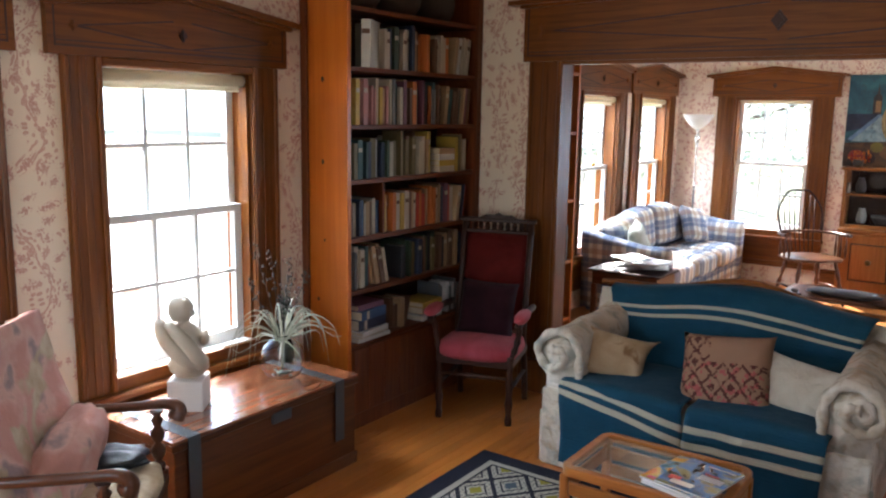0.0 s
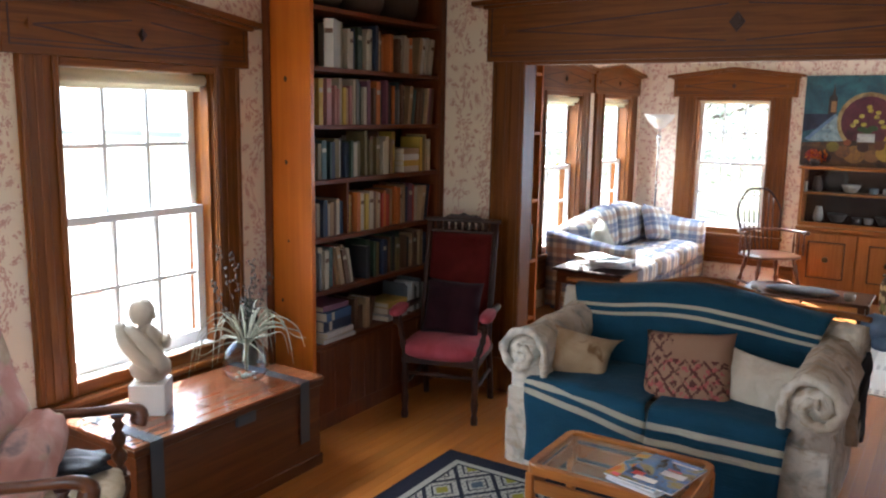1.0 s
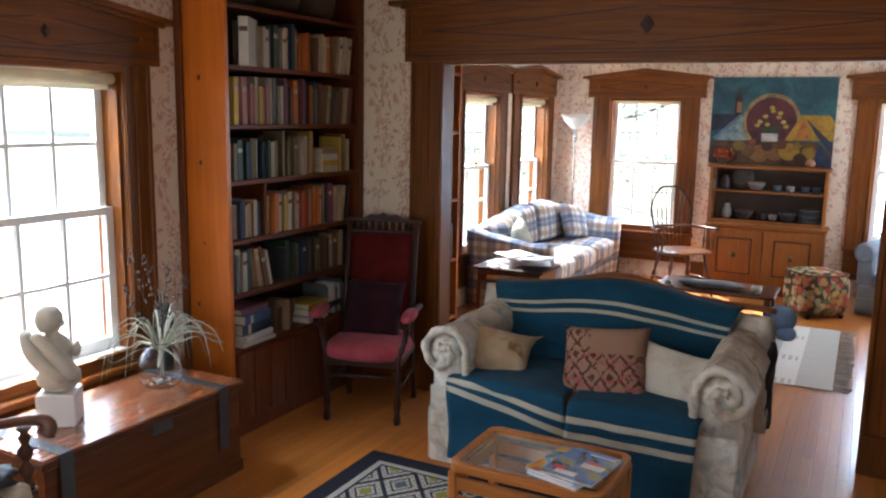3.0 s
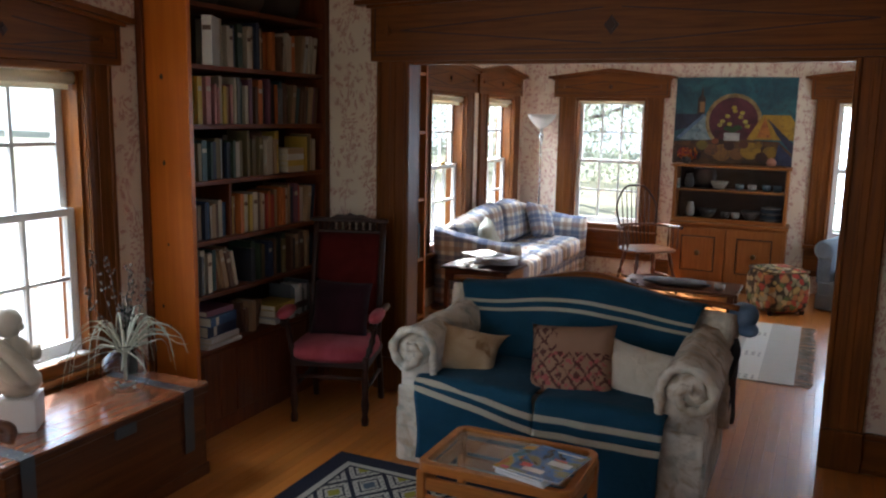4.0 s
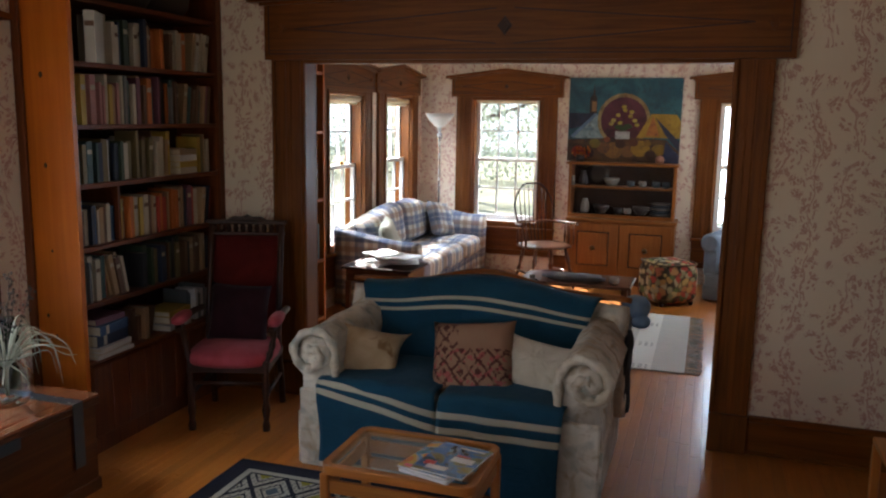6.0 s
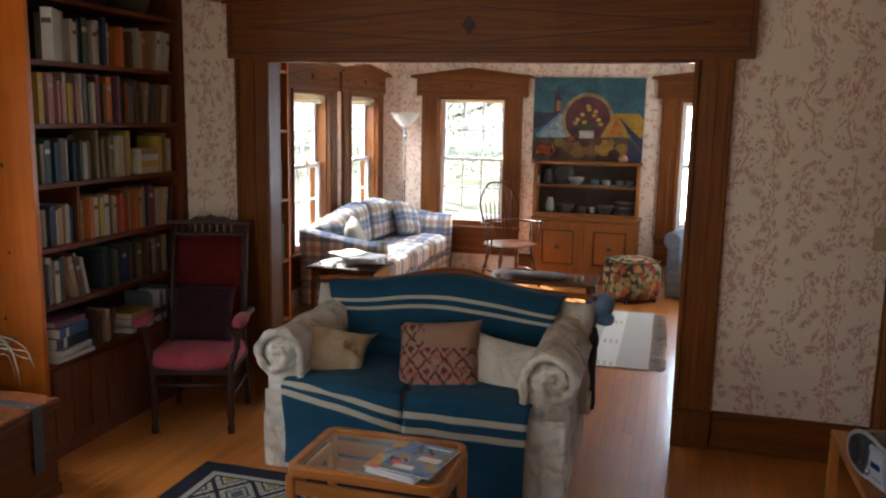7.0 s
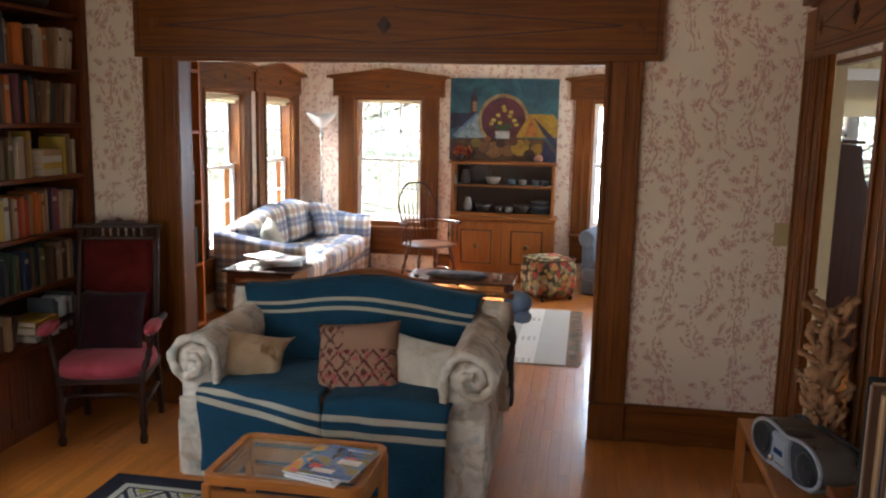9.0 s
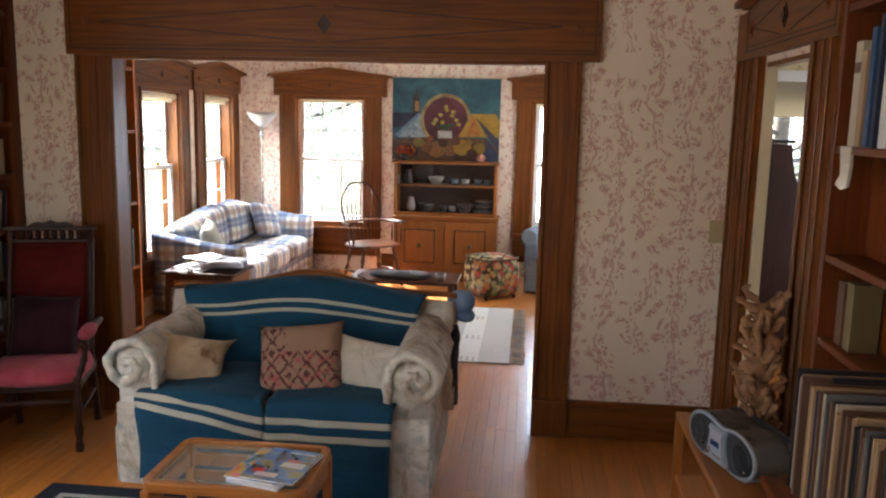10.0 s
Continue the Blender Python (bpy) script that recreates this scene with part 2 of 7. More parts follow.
def tube(bm, pts, radii, steps=8, flat=1.0):
    """A tube along points; radii one number or one a point."""
    pts = [Vector(p) for p in pts]
    if not hasattr(radii, "__len__"):
        radii = [radii] * len(pts)
    rings, side = [], None
    for i, p in enumerate(pts):
        d = (pts[min(i + 1, len(pts) - 1)] - pts[max(i - 1, 0)]).normalized()
        if side is None:
            side = d.orthogonal().normalized()
        side = (side - d * side.dot(d)).normalized()
        up = d.cross(side)
        rings.append([bm.verts.new(p + radii[i] * (side * math.cos(a) + up * math.sin(a) * flat)) for a in (2 * math.pi * k / steps for k in range(steps))])
    for a, b in zip(rings, rings[1:]):
        for k in range(steps):
            f = bm.faces.new((a[k], a[(k + 1) % steps], b[(k + 1) % steps], b[k]))
            f.smooth = True
    bm.faces.new(rings[0][::-1]), bm.faces.new(rings[-1])
    return bm


def spline(pts, n=24):
    """Points along a smooth curve through the given ones."""
    pts = [Vector(p) for p in pts]
    ext = [2 * pts[0] - pts[1]] + pts + [2 * pts[-1] - pts[-2]]
    out = []
    for i in range(n + 1):
        s = i / n * (len(pts) - 1)
        k = min(int(s), len(pts) - 2)
        f = s - k
        a, b, c, d = ext[k:k + 4]
        out.append(0.5 * ((2 * b) + (c - a) * f + (2 * a - 5 * b + 4 * c - d) * f * f + (3 * b - a - 3 * c + d) * f ** 3))
    return out


def grid(bm, fn, nu, nv, closed_u=False):
    """A sheet of points fn(u, v) with u and v from 0 to 1, with UVs."""
    uv = bm.loops.layers.uv.verify()
    vs = [[bm.verts.new(fn(i / nu, j / nv)) for j in range(nv + 1)] for i in range(nu if closed_u else nu + 1)]
    for i in range(nu):
        for j in range(nv):
            i2 = (i + 1) % len(vs)
            f = bm.faces.new((vs[i][j], vs[i2][j], vs[i2][j + 1], vs[i][j + 1]))
            f.smooth = True
            for l, (a, b) in zip(f.loops, ((i, j), (i + 1, j), (i + 1, j + 1), (i, j + 1))):
                l[uv].uv = (a / nu, b / nv)
    return bm


def cloth(fn, nu, nv, thick=0.006):
    """A cloth sheet with thickness."""
    bm = grid(bmesh.new(), fn, nu, nv)
    bmesh.ops.recalc_face_normals(bm, faces=bm.faces)
    bmesh.ops.solidify(bm, geom=list(bm.faces), thickness=thick)
    for f in bm.faces:
        f.smooth = True
    return bm


def pad(bm, cx, cy, cz, sx, sy, sz, p=3.5, n=14, wrinkle=0.0, seed=0.0, crown=0.0):
    """A stuffed shape: a rounded box of the given half sizes, softly dented."""
    def fn(u, v):
        a, b = (u - 0.5) * 2 * math.pi, (v - 0.5) * math.pi
        d = Vector((math.cos(b) * math.cos(a), math.cos(b) * math.sin(a), math.sin(b)))
        k = (abs(d.x) ** p + abs(d.y) ** p + abs(d.z) ** p) ** (-1 / p)
        q = d * k
        w = 1 + wrinkle * noise.noise(q * 2.3 + Vector((seed, seed * 1.7, 3)))
        z = q.z * (1 + crown * (1 - min(1, q.x * q.x)) * (1 - min(1, q.y * q.y)))
        return Vector((cx + sx * q.x * w, cy + sy * q.y * w, cz + sz * z * w))
    grid(bm, fn, n * 2, n, closed_u=True)
    bmesh.ops.remove_doubles(bm, verts=bm.verts, dist=1e-5)
    bmesh.ops.recalc_face_normals(bm, faces=bm.faces)
    return bm


def pillow(bm, w, h, t, n=14, pinch=0.10, seed=0.0, dent=0.0):
    """A square scatter cushion in the xz plane, fat in y, with pointed corners."""
    for side in (-1, 1):
        def fn(u, v, side=side):
            a, b = 2 * u - 1, 2 * v - 1
            edge = max(0, (1 - a ** 4) * (1 - b ** 4))
            sx = 1 - pinch * (1 - abs(b) ** 3) * abs(a) ** 2
            sz = 1 - pinch * (1 - abs(a) ** 3) * abs(b) ** 2
            bulge = t / 2 * edge ** 0.55 * (1 + 0.25 * noise.noise(Vector((a * 2, b * 2, seed + side)))) - dent * side * math.exp(-(a * a + b * b) * 4)
            return Vector((a * w / 2 * sx, side * max(bulge, 0), b * h / 2 * sz))
        grid(bm, fn, n, n)
    bmesh.ops.remove_doubles(bm, verts=bm.verts, dist=1e-5)
    bmesh.ops.recalc_face_normals(bm, faces=bm.faces)
    return bm


def finish(bm, name, material, smooth=False):
    me = bpy.data.meshes.new(name)
    bmesh.ops.recalc_face_normals(bm, faces=bm.faces)
    if smooth:
        for f in bm.faces:
            f.smooth = True
    bm.to_mesh(me)
    bm.free()
    me.materials.append(material)
    return me


def part(name, bm, material, parent, label="", m=None, smooth=False):
    """Links a bmesh as one mesh object under a thing or under a part."""
    ob = new(name, finish(bm, name, material, smooth))
    ob.parent = parent
    if m is not None:
        ob.matrix_basis = m
    return tagged(ob, label) if label else ob


def thing(name, label, category, m=None, group="", kind=""):
    """An Empty at the base of a thing that holds its parts."""
    ob = new(name)
    ob.empty_display_size = 0.1
    if m is not None:
        ob.matrix_basis = m
    return tagged(ob, label, category, group, kind)


def single(name, bm, material, label, category, m=None, group="", kind="", smooth=False):
    """A thing of one mesh."""
    ob = new(name, finish(bm, name, material, smooth))
    if m is not None:
        ob.matrix_basis = m
    return tagged(ob, label, category, group, kind)


def wall(name, axis, at, thick, a0, a1, z0, z1, holes, material, label):
    """A wall along x or y with rectangular openings (a0, a1, z0, z1) that go through it."""
    us = sorted({a0, a1, *[h[0] for h in holes], *[h[1] for h in holes]})
    zs = sorted({z0, z1, *[h[2] for h in holes], *[h[3] for h in holes]})
    solid = {}
    for i in range(len(us) - 1):
        for j in range(len(zs) - 1):
            u, z = (us[i] + us[i + 1]) / 2, (zs[j] + zs[j + 1]) / 2
            solid[i, j] = not any(h[0] < u < h[1] and h[2] < z < h[3] for h in holes)
    bm = bmesh.new()
    cache = {}

    def vert(u, w, z):
        k = (u, w, z)
        if k not in cache:
            cache[k] = bm.verts.new((u, w, z) if axis == "x" else (w, u, z))
        return cache[k]
    w0, w1 = at, at + thick
    for (i, j), s in solid.items():
        if not s:
            continue
        u0, u1, v0, v1 = us[i], us[i + 1], zs[j], zs[j + 1]
        for w in (w0, w1):
            bm.faces.new([vert(u0, w, v0), vert(u1, w, v0), vert(u1, w, v1), vert(u0, w, v1)])
        for (di, dj), e in (((-1, 0), ((u0, v0), (u0, v1))), ((1, 0), ((u1, v0), (u1, v1))), ((0, -1), ((u0, v0), (u1, v0))), ((0, 1), ((u0, v1), (u1, v1)))):
            if not solid.get((i + di, j + dj), False):
                (p, q), (r, t) = e
                bm.faces.new([vert(p, w0, q), vert(r, w0, t), vert(r, w1, t), vert(p, w1, q)])
    ob = single(name, bm, material, label, "wall", kind="structure")
    return ob

# ---- the building ----
CEIL = 2.75
W, E, MID, NORTH, SOUTH = -3.2, 1.08, 4.43, 9.0, -1.6
WZ0, WZ1, WW = 0.55, 1.93, 0.78          # window opening: sill, head, width
WF = 0.825                                # width of the front room's windows


def win_hole(c):
    w = WF if c < 3 else WW
    return (c - w / 2, c + w / 2, WZ0, WZ1)


WEST_WINDOWS = (1.005, 2.40, 6.92, 8.24)
NORTH_WINDOWS = (-2.19, 0.44)
wall("wall_west", "y", W, -0.18, SOUTH - 0.18, NORTH + 0.18, 0, CEIL, [win_hole(c) for c in WEST_WINDOWS], paper_pink, "pink floral papered outer wall with windows")
wall("wall_north", "x", NORTH, 0.18, W, E, 0, CEIL, [(c - WW / 2, c + WW / 2, WZ0, WZ1) for c in NORTH_WINDOWS], paper_pink, "pink floral papered wall behind the cabinet")
OPEN = (-2.295, 0.087, 0.0, 2.03)
MT = 0.10
wall("wall_middle", "x", MID, MT, W, E, 0, CEIL, [(OPEN[0] - 0.02, OPEN[1] + 0.02, 0.0, 2.05)], paper_pink, "pink floral papered wall with a wide cased opening")
DOOR = (3.25, 3.97, 0.0, 2.025)
# holes other than the doorway are unseen, added for fill lamps
wall("wall_east", "y", E, 0.05, SOUTH - 0.18, NORTH + 0.18, 0, CEIL, [DOOR, (7.45, 8.2, 0.7, 1.95), (-1.2, -0.3, 0.8, 2.02)], paper_pink, "pink floral papered wall with a doorway")
wall("wall_south", "x", SOUTH, -0.18, W, E, 0, CEIL, [(-2.8, -1.4, 0.62, 2.02)], paper_pink, "plain wall that closes the room")
wall("wall_hall_north", "x", 7.2, 0.16, E + 0.05, 3.6, 0, CEIL, [(1.7, 2.6, 0.9, 2.1)], paper_yellow, "yellow floral papered wall of the next room")
wall("wall_hall_south", "x", 1.6, -0.14, E + 0.05, 3.6, 0, CEIL, [], paper_yellow, "plain wall that closes the next room")
# the hole here is unseen, added to hold a fill lamp
wall("wall_hall_east", "y", 3.6, 0.14, 1.46, 7.36, 0, CEIL, [(4.2, 5.4, 0.7, 1.9)], paper_yellow, "plain papered wall of the next room")
single("ceiling", boxes((W - 0.18, 3.74, SOUTH - 0.18, NORTH + 0.18, CEIL, CEIL + 0.14)), plaster, "white plaster ceiling", "ceiling", kind="structure")
FLOOR = single("floor", boxes((W - 0.18, 3.74, SOUTH - 0.18, NORTH + 0.18, -0.2, -0.022)), oak["y"], "honey oak strip floor, varnished and worn", "floor", kind="structure")


def mirror_x(pts):
    return [(-x, z) for x, z in pts][::-1]


def head_trim(owner, half, z0, z_end, z_peak, cap_over, rose, long_lines):
    """A carved head board with a low peaked cap, centred on x = 0, its back at y = 0 and its face towards -y."""
    bm = prism(bmesh.new(), [(-half, z0), (half, z0), (half, z_end), (0, z_peak), (-half, z_end)], "y", -0.035, 0)
    head = part("head_board", bm, oak["x"], owner, "carved head board with a low peak")
    co = half + cap_over
    k = (z_peak - z_end) / half
    bm = prism(bmesh.new(), [(-co, z_end - k * cap_over), (0, z_peak), (co, z_end - k * cap_over), (co, z_end - k * cap_over + 0.028), (0, z_peak + 0.03), (-co, z_end - k * cap_over + 0.028)], "y", -0.085, 0)
    part("cap_moulding", bm, oak["x"], owner)
    bm = prism(bmesh.new(), [(-half - 0.02, z_end - 0.02), (0, z_peak - 0.018), (half + 0.02, z_end - 0.02), (half + 0.02, z_end), (0, z_peak), (-half - 0.02, z_end)], "y", -0.055, -0.0352)
    part("bed_moulding", bm, oak["x"], owner)

    def line(p, q, w=0.007):
        (x0, y0), (x1, y1) = p, q
        d = math.hypot(x1 - x0, y1 - y0)
        nx, ny = -(y1 - y0) / d * w / 2, (x1 - x0) / d * w / 2
        return [(x0 + nx, y0 + ny), (x0 - nx, y0 - ny), (x1 - nx, y1 - ny), (x1 + nx, y1 + ny)]
    zc = (z0 + z_end) / 2 + 0.012
    h = (z_end - z0) / 2
    bm = bmesh.new()
    inner = half - 0.2 if long_lines else half - 0.12
    for s in (-1, 1):
        for t in (-1, 1):
            prism(bm, line((s * inner, zc), (s * 0.05, zc + t * h * 0.56)), "y", -0.0365, -0.034)
        prism(bm, line((s * (half - 0.03), z0 + 0.03), (s * (half - 0.03), z_end - 0.02)), "y", -0.0365, -0.034)
    prism(bm, line((-half + 0.03, z0 + 0.035), (half - 0.03, z0 + 0.035)), "y", -0.0365, -0.034)
    prism(bm, line((-half + 0.03, z0 + 0.055), (half - 0.03, z0 + 0.055), 0.005), "y", -0.0365, -0.034)
    part("carved_groove", bm, oak_dark_mark, head, "dark carved lines")
    for x, s in ((0, 1.0), (half - 0.11, 0.8), (-half + 0.11, 0.8)):
        bm = bmesh.new()
        r = rose * s
        for rr, y0, y1 in ((r, -0.039, -0.034), (r * 0.62, -0.046, -0.0388)):
            prism(bm, [(x - rr * 0.8, zc), (x, zc - rr), (x + rr * 0.8, zc), (x, zc + rr)], "y", y0, y1)
        part("diamond_boss", bm, oak_dark_mark if s == 1 else oak["z"], head)


def side_casing(owner, x0, x1, z0, z1, inner_left):
    """A moulded upright board with raised beads at both edges."""
    bm = boxes((x0, x1, -0.024, 0, z0, z1))
    a, b = (x0, x0 + 0.028), (x1 - 0.028, x1)
    for k, (p, q) in enumerate((a, b)):
        d = -0.040 if (k == 0) == inner_left else -0.034
        box(bm, p, q, d, -0.024, z0, z1, 0.006)
    m = (x0 + x1) / 2
    box(bm, m - 0.018, m + 0.018, -0.030, -0.024, z0, z1, 0.003)
    part("side_casing", bm, oak["z"], owner)


def build_window(name, m, panel, blind, width=WW, sash_paint=white_paint):
    """A six over six sash window with carved oak trim; x along the wall, y into the wall, z up."""
    o = thing(name, "six-over-six white sash window with carved oak trim", "window", m, kind="structure")
    h = width / 2
    side_casing(o, -0.575, -h + 0.005, WZ0 - 0.05, 1.945, False)
    side_casing(o, h - 0.005, 0.575, WZ0 - 0.05, 1.945, True)
    head_trim(o, 0.635, 1.945, 2.15, 2.225, 0.06, 0.03, False)
    part("lintel_moulding", boxes((-h + 0.005, h - 0.005, -0.036, -0.001, 1.908, 1.944), bevel=0.005), oak["x"], o)
    part("window_sill", boxes((-h - 0.20, h + 0.20, -0.075, -0.001, WZ0 - 0.085, WZ0 - 0.05), bevel=0.008), oak["x"], o)
    part("stool", boxes((-h - 0.004, h + 0.004, -0.030, -0.001, WZ0 - 0.05, WZ0 + 0.010), bevel=0.003), oak["x"], o)
    part("window_sill", boxes((-h, h, 0.001, 0.17, WZ0 + 0.001, WZ0 + 0.012)), white_paint, o, "white painted outer sill")
    if panel:
        p = part("apron_panel", boxes((-0.575, 0.575, -0.02, 0, 0.18, WZ0 - 0.085)), oak["x"], o)
        part("rail", boxes((-0.575, 0.575, -0.034, -0.02, 0.40, WZ0 - 0.086), (-0.575, 0.575, -0.034, -0.02, 0.18, 0.24), bevel=0.004), oak["x"], p)
    else:
        part("apron", boxes((-0.575, 0.575, -0.026, 0, WZ0 - 0.20, WZ0 - 0.085), bevel=0.005), oak["x"], o)
    # jamb liners
    part("jamb", boxes((-h, -h + 0.022, 0.001, 0.17, WZ0 + 0.012, WZ1)), oak["z"], o)
    part("jamb", boxes((h - 0.022, h, 0.001, 0.17, WZ0 + 0.012, WZ1)), oak["z"], o)
    part("jamb", boxes((-h + 0.022, h - 0.022, 0.001, 0.17, WZ1 - 0.02, WZ1)), hutchw["x"], o)
    mid = 1.245
    for k, (z0, z1, y) in enumerate(((WZ0 + 0.012, mid + 0.02, 0.06), (mid - 0.015, WZ1 - 0.02, 0.105))):
        a, b = -h + 0.022, h - 0.022
        r = 0.042
        bm = boxes((a, a + r, y, y + 0.035, z0, z1), (b - r, b, y, y + 0.035, z0, z1), (a + r, b - r, y, y + 0.035, z1 - 0.036, z1), (a + r, b - r, y, y + 0.035, z0, z0 + (0.06 if k == 0 else 0.036)))
        s = part("sash", bm, sash_paint, o)
        zb = z0 + (0.06 if k == 0 else 0.036)
        pw, ph = (b - a - 2 * r) / 3, (z1 - 0.036 - zb) / 2
        for i in (1, 2):
            part("muntin", boxes((a + r + i * pw - 0.009, a + r + i * pw + 0.009, y + 0.004, y + 0.03, zb, z1 - 0.036)), sash_paint, s)
        part("muntin", boxes((a + r, b - r, y + 0.006, y + 0.028, zb + ph - 0.009, zb + ph + 0.009)), sash_paint, s)
        for i in range(3):
            for j in range(2):
                x0, q0 = a + r + i * pw + 0.009, zb + j * ph + 0.009
                g = part("pane", boxes((x0, x0 + pw - 0.018, y + 0.015, y + 0.018, q0, q0 + ph - 0.018)), pane_glass, s)
                g.visible_shadow = False
    if blind:
        bm = bmesh.new()
        tube(bm, [(-h + 0.03, 0.022, 1.875), (h - 0.03, 0.022, 1.875)], 0.026, 14)
        r = part("roller_blind", bm, blind_cloth, o, "cream roller blind drawn up")
        part("blind_cloth", boxes((-h + 0.035, h - 0.035, 0.040, 0.043, 1.835, 1.885)), blind_cloth, r)
        part("hem_bar", boxes((-h + 0.035, h - 0.035, 0.035, 0.048, 1.822, 1.835), bevel=0.004), blind_cloth, r)
        for s in (-1, 1):
            part("bracket", boxes((s * (h - 0.028), s * (h - 0.024), 0.004, 0.05, 1.845, 1.905)), dark_brass, r)
    else:
        part("hem_bar", boxes((-h + 0.03, h - 0.03, 0.03, 0.05, 1.88, 1.905), bevel=0.006), blind_cloth, o)
    return o


for i, c in enumerate(WEST_WINDOWS):
    build_window(f"window_{i + 1}", pose(W, c, 0, 0, 0, 90), i > 1, True, WF if c < 3 else WW)
for i, c in enumerate(NORTH_WINDOWS):
    build_window(f"window_{i + 5}", pose(c, NORTH, 0), True, False)

# cased opening between the two rooms
op = thing("opening_trim", "wide varnished oak casing with carved head", "door casing", pose(0, MID, 0), kind="structure")
x0, x1 = OPEN[0], OPEN[1]
side_casing(op, x0 - 0.215, x0 + 0.004, 0.21, 2.046, False)
side_casing(op, x1 - 0.004, x1 + 0.19, 0.21, 2.046, True)
for a, b in ((x0 - 0.222, x0 + 0.004), (x1 - 0.004, x1 + 0.195)):
    part("plinth_block", boxes((a, b, -0.048, 0, 0, 0.21), bevel=0.006), oak["z"], op)
part("lintel_casing", boxes((x0 + 0.004, x1 - 0.004, -0.030, 0, 2.026, 2.046)), oak["x"], op)
hd = thing("opening_head", "carved oak head over the wide opening", "door casing", pose((x0 + x1) / 2 + 0.012, MID, 0), kind="structure")
head_trim(hd, 1.459, 2.047, 2.375, 2.42, 0.09, 0.052, True)
for a, b in ((x0 - 0.021, x0), (x1, x1 + 0.021)):
    part("jamb_board", boxes((a, b, 0.0, MT, 0, 2.03)), oak["z"], op)
part("soffit_board", boxes((x0 - 0.02, x1 + 0.02, 0.0, MT, 2.03, 2.051)), oak["x"], op)
# its other side
side = thing("opening_trim", "oak casing on the far side of the opening", "door casing", pose(0, MID + MT, 0, 0, 0, 180), kind="structure")
side_casing(side, -x1 - 0.2, -x1 - 0.002, 0.0, 2.05, False)
side_casing(side, -x0 + 0.002, -x0 + 0.2, 0.0, 2.05, True)
part("head_board", boxes((-x1 - 0.25, -x0 + 0.25, -0.035, 0, 2.05, 2.3)), oak["x"], side)

# doorway in the east wall
dr = thing("door_casing", "varnished oak doorway casing with a carved head", "door casing", pose(E, (DOOR[0] + DOOR[1]) / 2, 0, 0, 0, -90), kind="structure")
hw = (DOOR[1] - DOOR[0]) / 2
MID_GAP = (DOOR[0] + DOOR[1]) / 2 - MID + 0.036    # the trim runs on to the corner of the room
side_casing(dr, -hw - 0.2, -hw + 0.004, 0.0, 2.055, False)
side_casing(dr, MID_GAP, -hw - 0.201, 0.0, 2.055, False)
part("head_return", boxes((MID_GAP, -0.621, -0.035, 0, 2.056, 2.285), bevel=0.003), oak["x"], dr)
side_casing(dr, hw - 0.004, hw + 0.2, 0.0, 2.055, True)
head_trim(dr, 0.62, 2.055, 2.31, 2.36, 0.07, 0.05, False)
part("jamb_board", boxes((-hw, -hw + 0.02, 0, 0.05, 0, 2.025)), cream_paint, dr, "cream painted jamb")
part("jamb_board", boxes((hw - 0.02, hw, 0, 0.05, 0, 2.025)), oak["z"], dr)
part("soffit_board", boxes((-hw + 0.02, hw - 0.02, 0, 0.05, 2.005, 2.026)), oak["x"], dr)


def baseboard(name, m, length):
    o = single(name, boxes((0, length, -0.02, 0, 0, 0.175)), oak["x"], "tall varnished oak baseboard", "baseboard", m, kind="structure")
    part("cap_moulding", boxes((0, length, -0.030, 0, 0.175, 0.212), bevel=0.008), oak["x"], o)
    part("shoe_moulding", boxes((0, length, -0.034, -0.02, 0, 0.022), bevel=0.006), oak["x"], o)


baseboard("baseboard", pose(x1 + 0.195, MID, 0), E - x1 - 0.195)
baseboard("baseboard", pose(W, MID, 0), x0 - 0.222 - W)
baseboard("baseboard", pose(W, NORTH, 0), -2.775 - W)
baseboard("baseboard", pose(-1.605, NORTH, 0), 1.46)
baseboard("baseboard", pose(W, SOUTH, 0, 0, 0, 90), 3.18 - SOUTH)
baseboard("baseboard", pose(W, 4.62, 0, 0, 0, 90), 1.7)
baseboard("baseboard", pose(E, 3.04, 0, 0, 0, -90), 3.04 - SOUTH)
baseboard("baseboard", pose(E, NORTH, 0, 0, 0, -90), NORTH - 4.62)

# next room: window, trim and blind seen through the doorway
hwn = thing("window_7", "white window with a cream blind in the next room", "window", pose(2.15, 7.2, 0), kind="structure")
part("window_frame", boxes((-0.55, -0.45, -0.03, 0, 0.85, 2.1), (0.45, 0.55, -0.03, 0, 0.85, 2.1), (-0.55, 0.55, -0.03, 0, 2.1, 2.19)), white_paint, hwn)
part("sash", boxes((-0.45, -0.40, 0.05, 0.09, 0.9, 2.0), (0.40, 0.45, 0.05, 0.09, 0.9, 2.0), (-0.40, 0.40, 0.05, 0.09, 0.9, 0.95), (-0.40, 0.40, 0.05, 0.09, 1.43, 1.47), (-0.40, 0.40, 0.05, 0.09, 1.95, 2.1)), white_paint, hwn)
part("blind_cloth", boxes((-0.44, 0.44, 0.02, 0.024, 1.81, 2.1)), blind_cloth, hwn)
g = part("pane", boxes((-0.40, 0.40, 0.068, 0.071, 0.95, 1.95)), pane_glass, hwn)
g.visible_shadow = False
single("picture_rail", boxes((E + 0.05, 3.6, 7.17, 7.2, 2.28, 2.32), bevel=0.004), cream_paint, "cream painted picture rail of the next room", "trim", kind="structure")

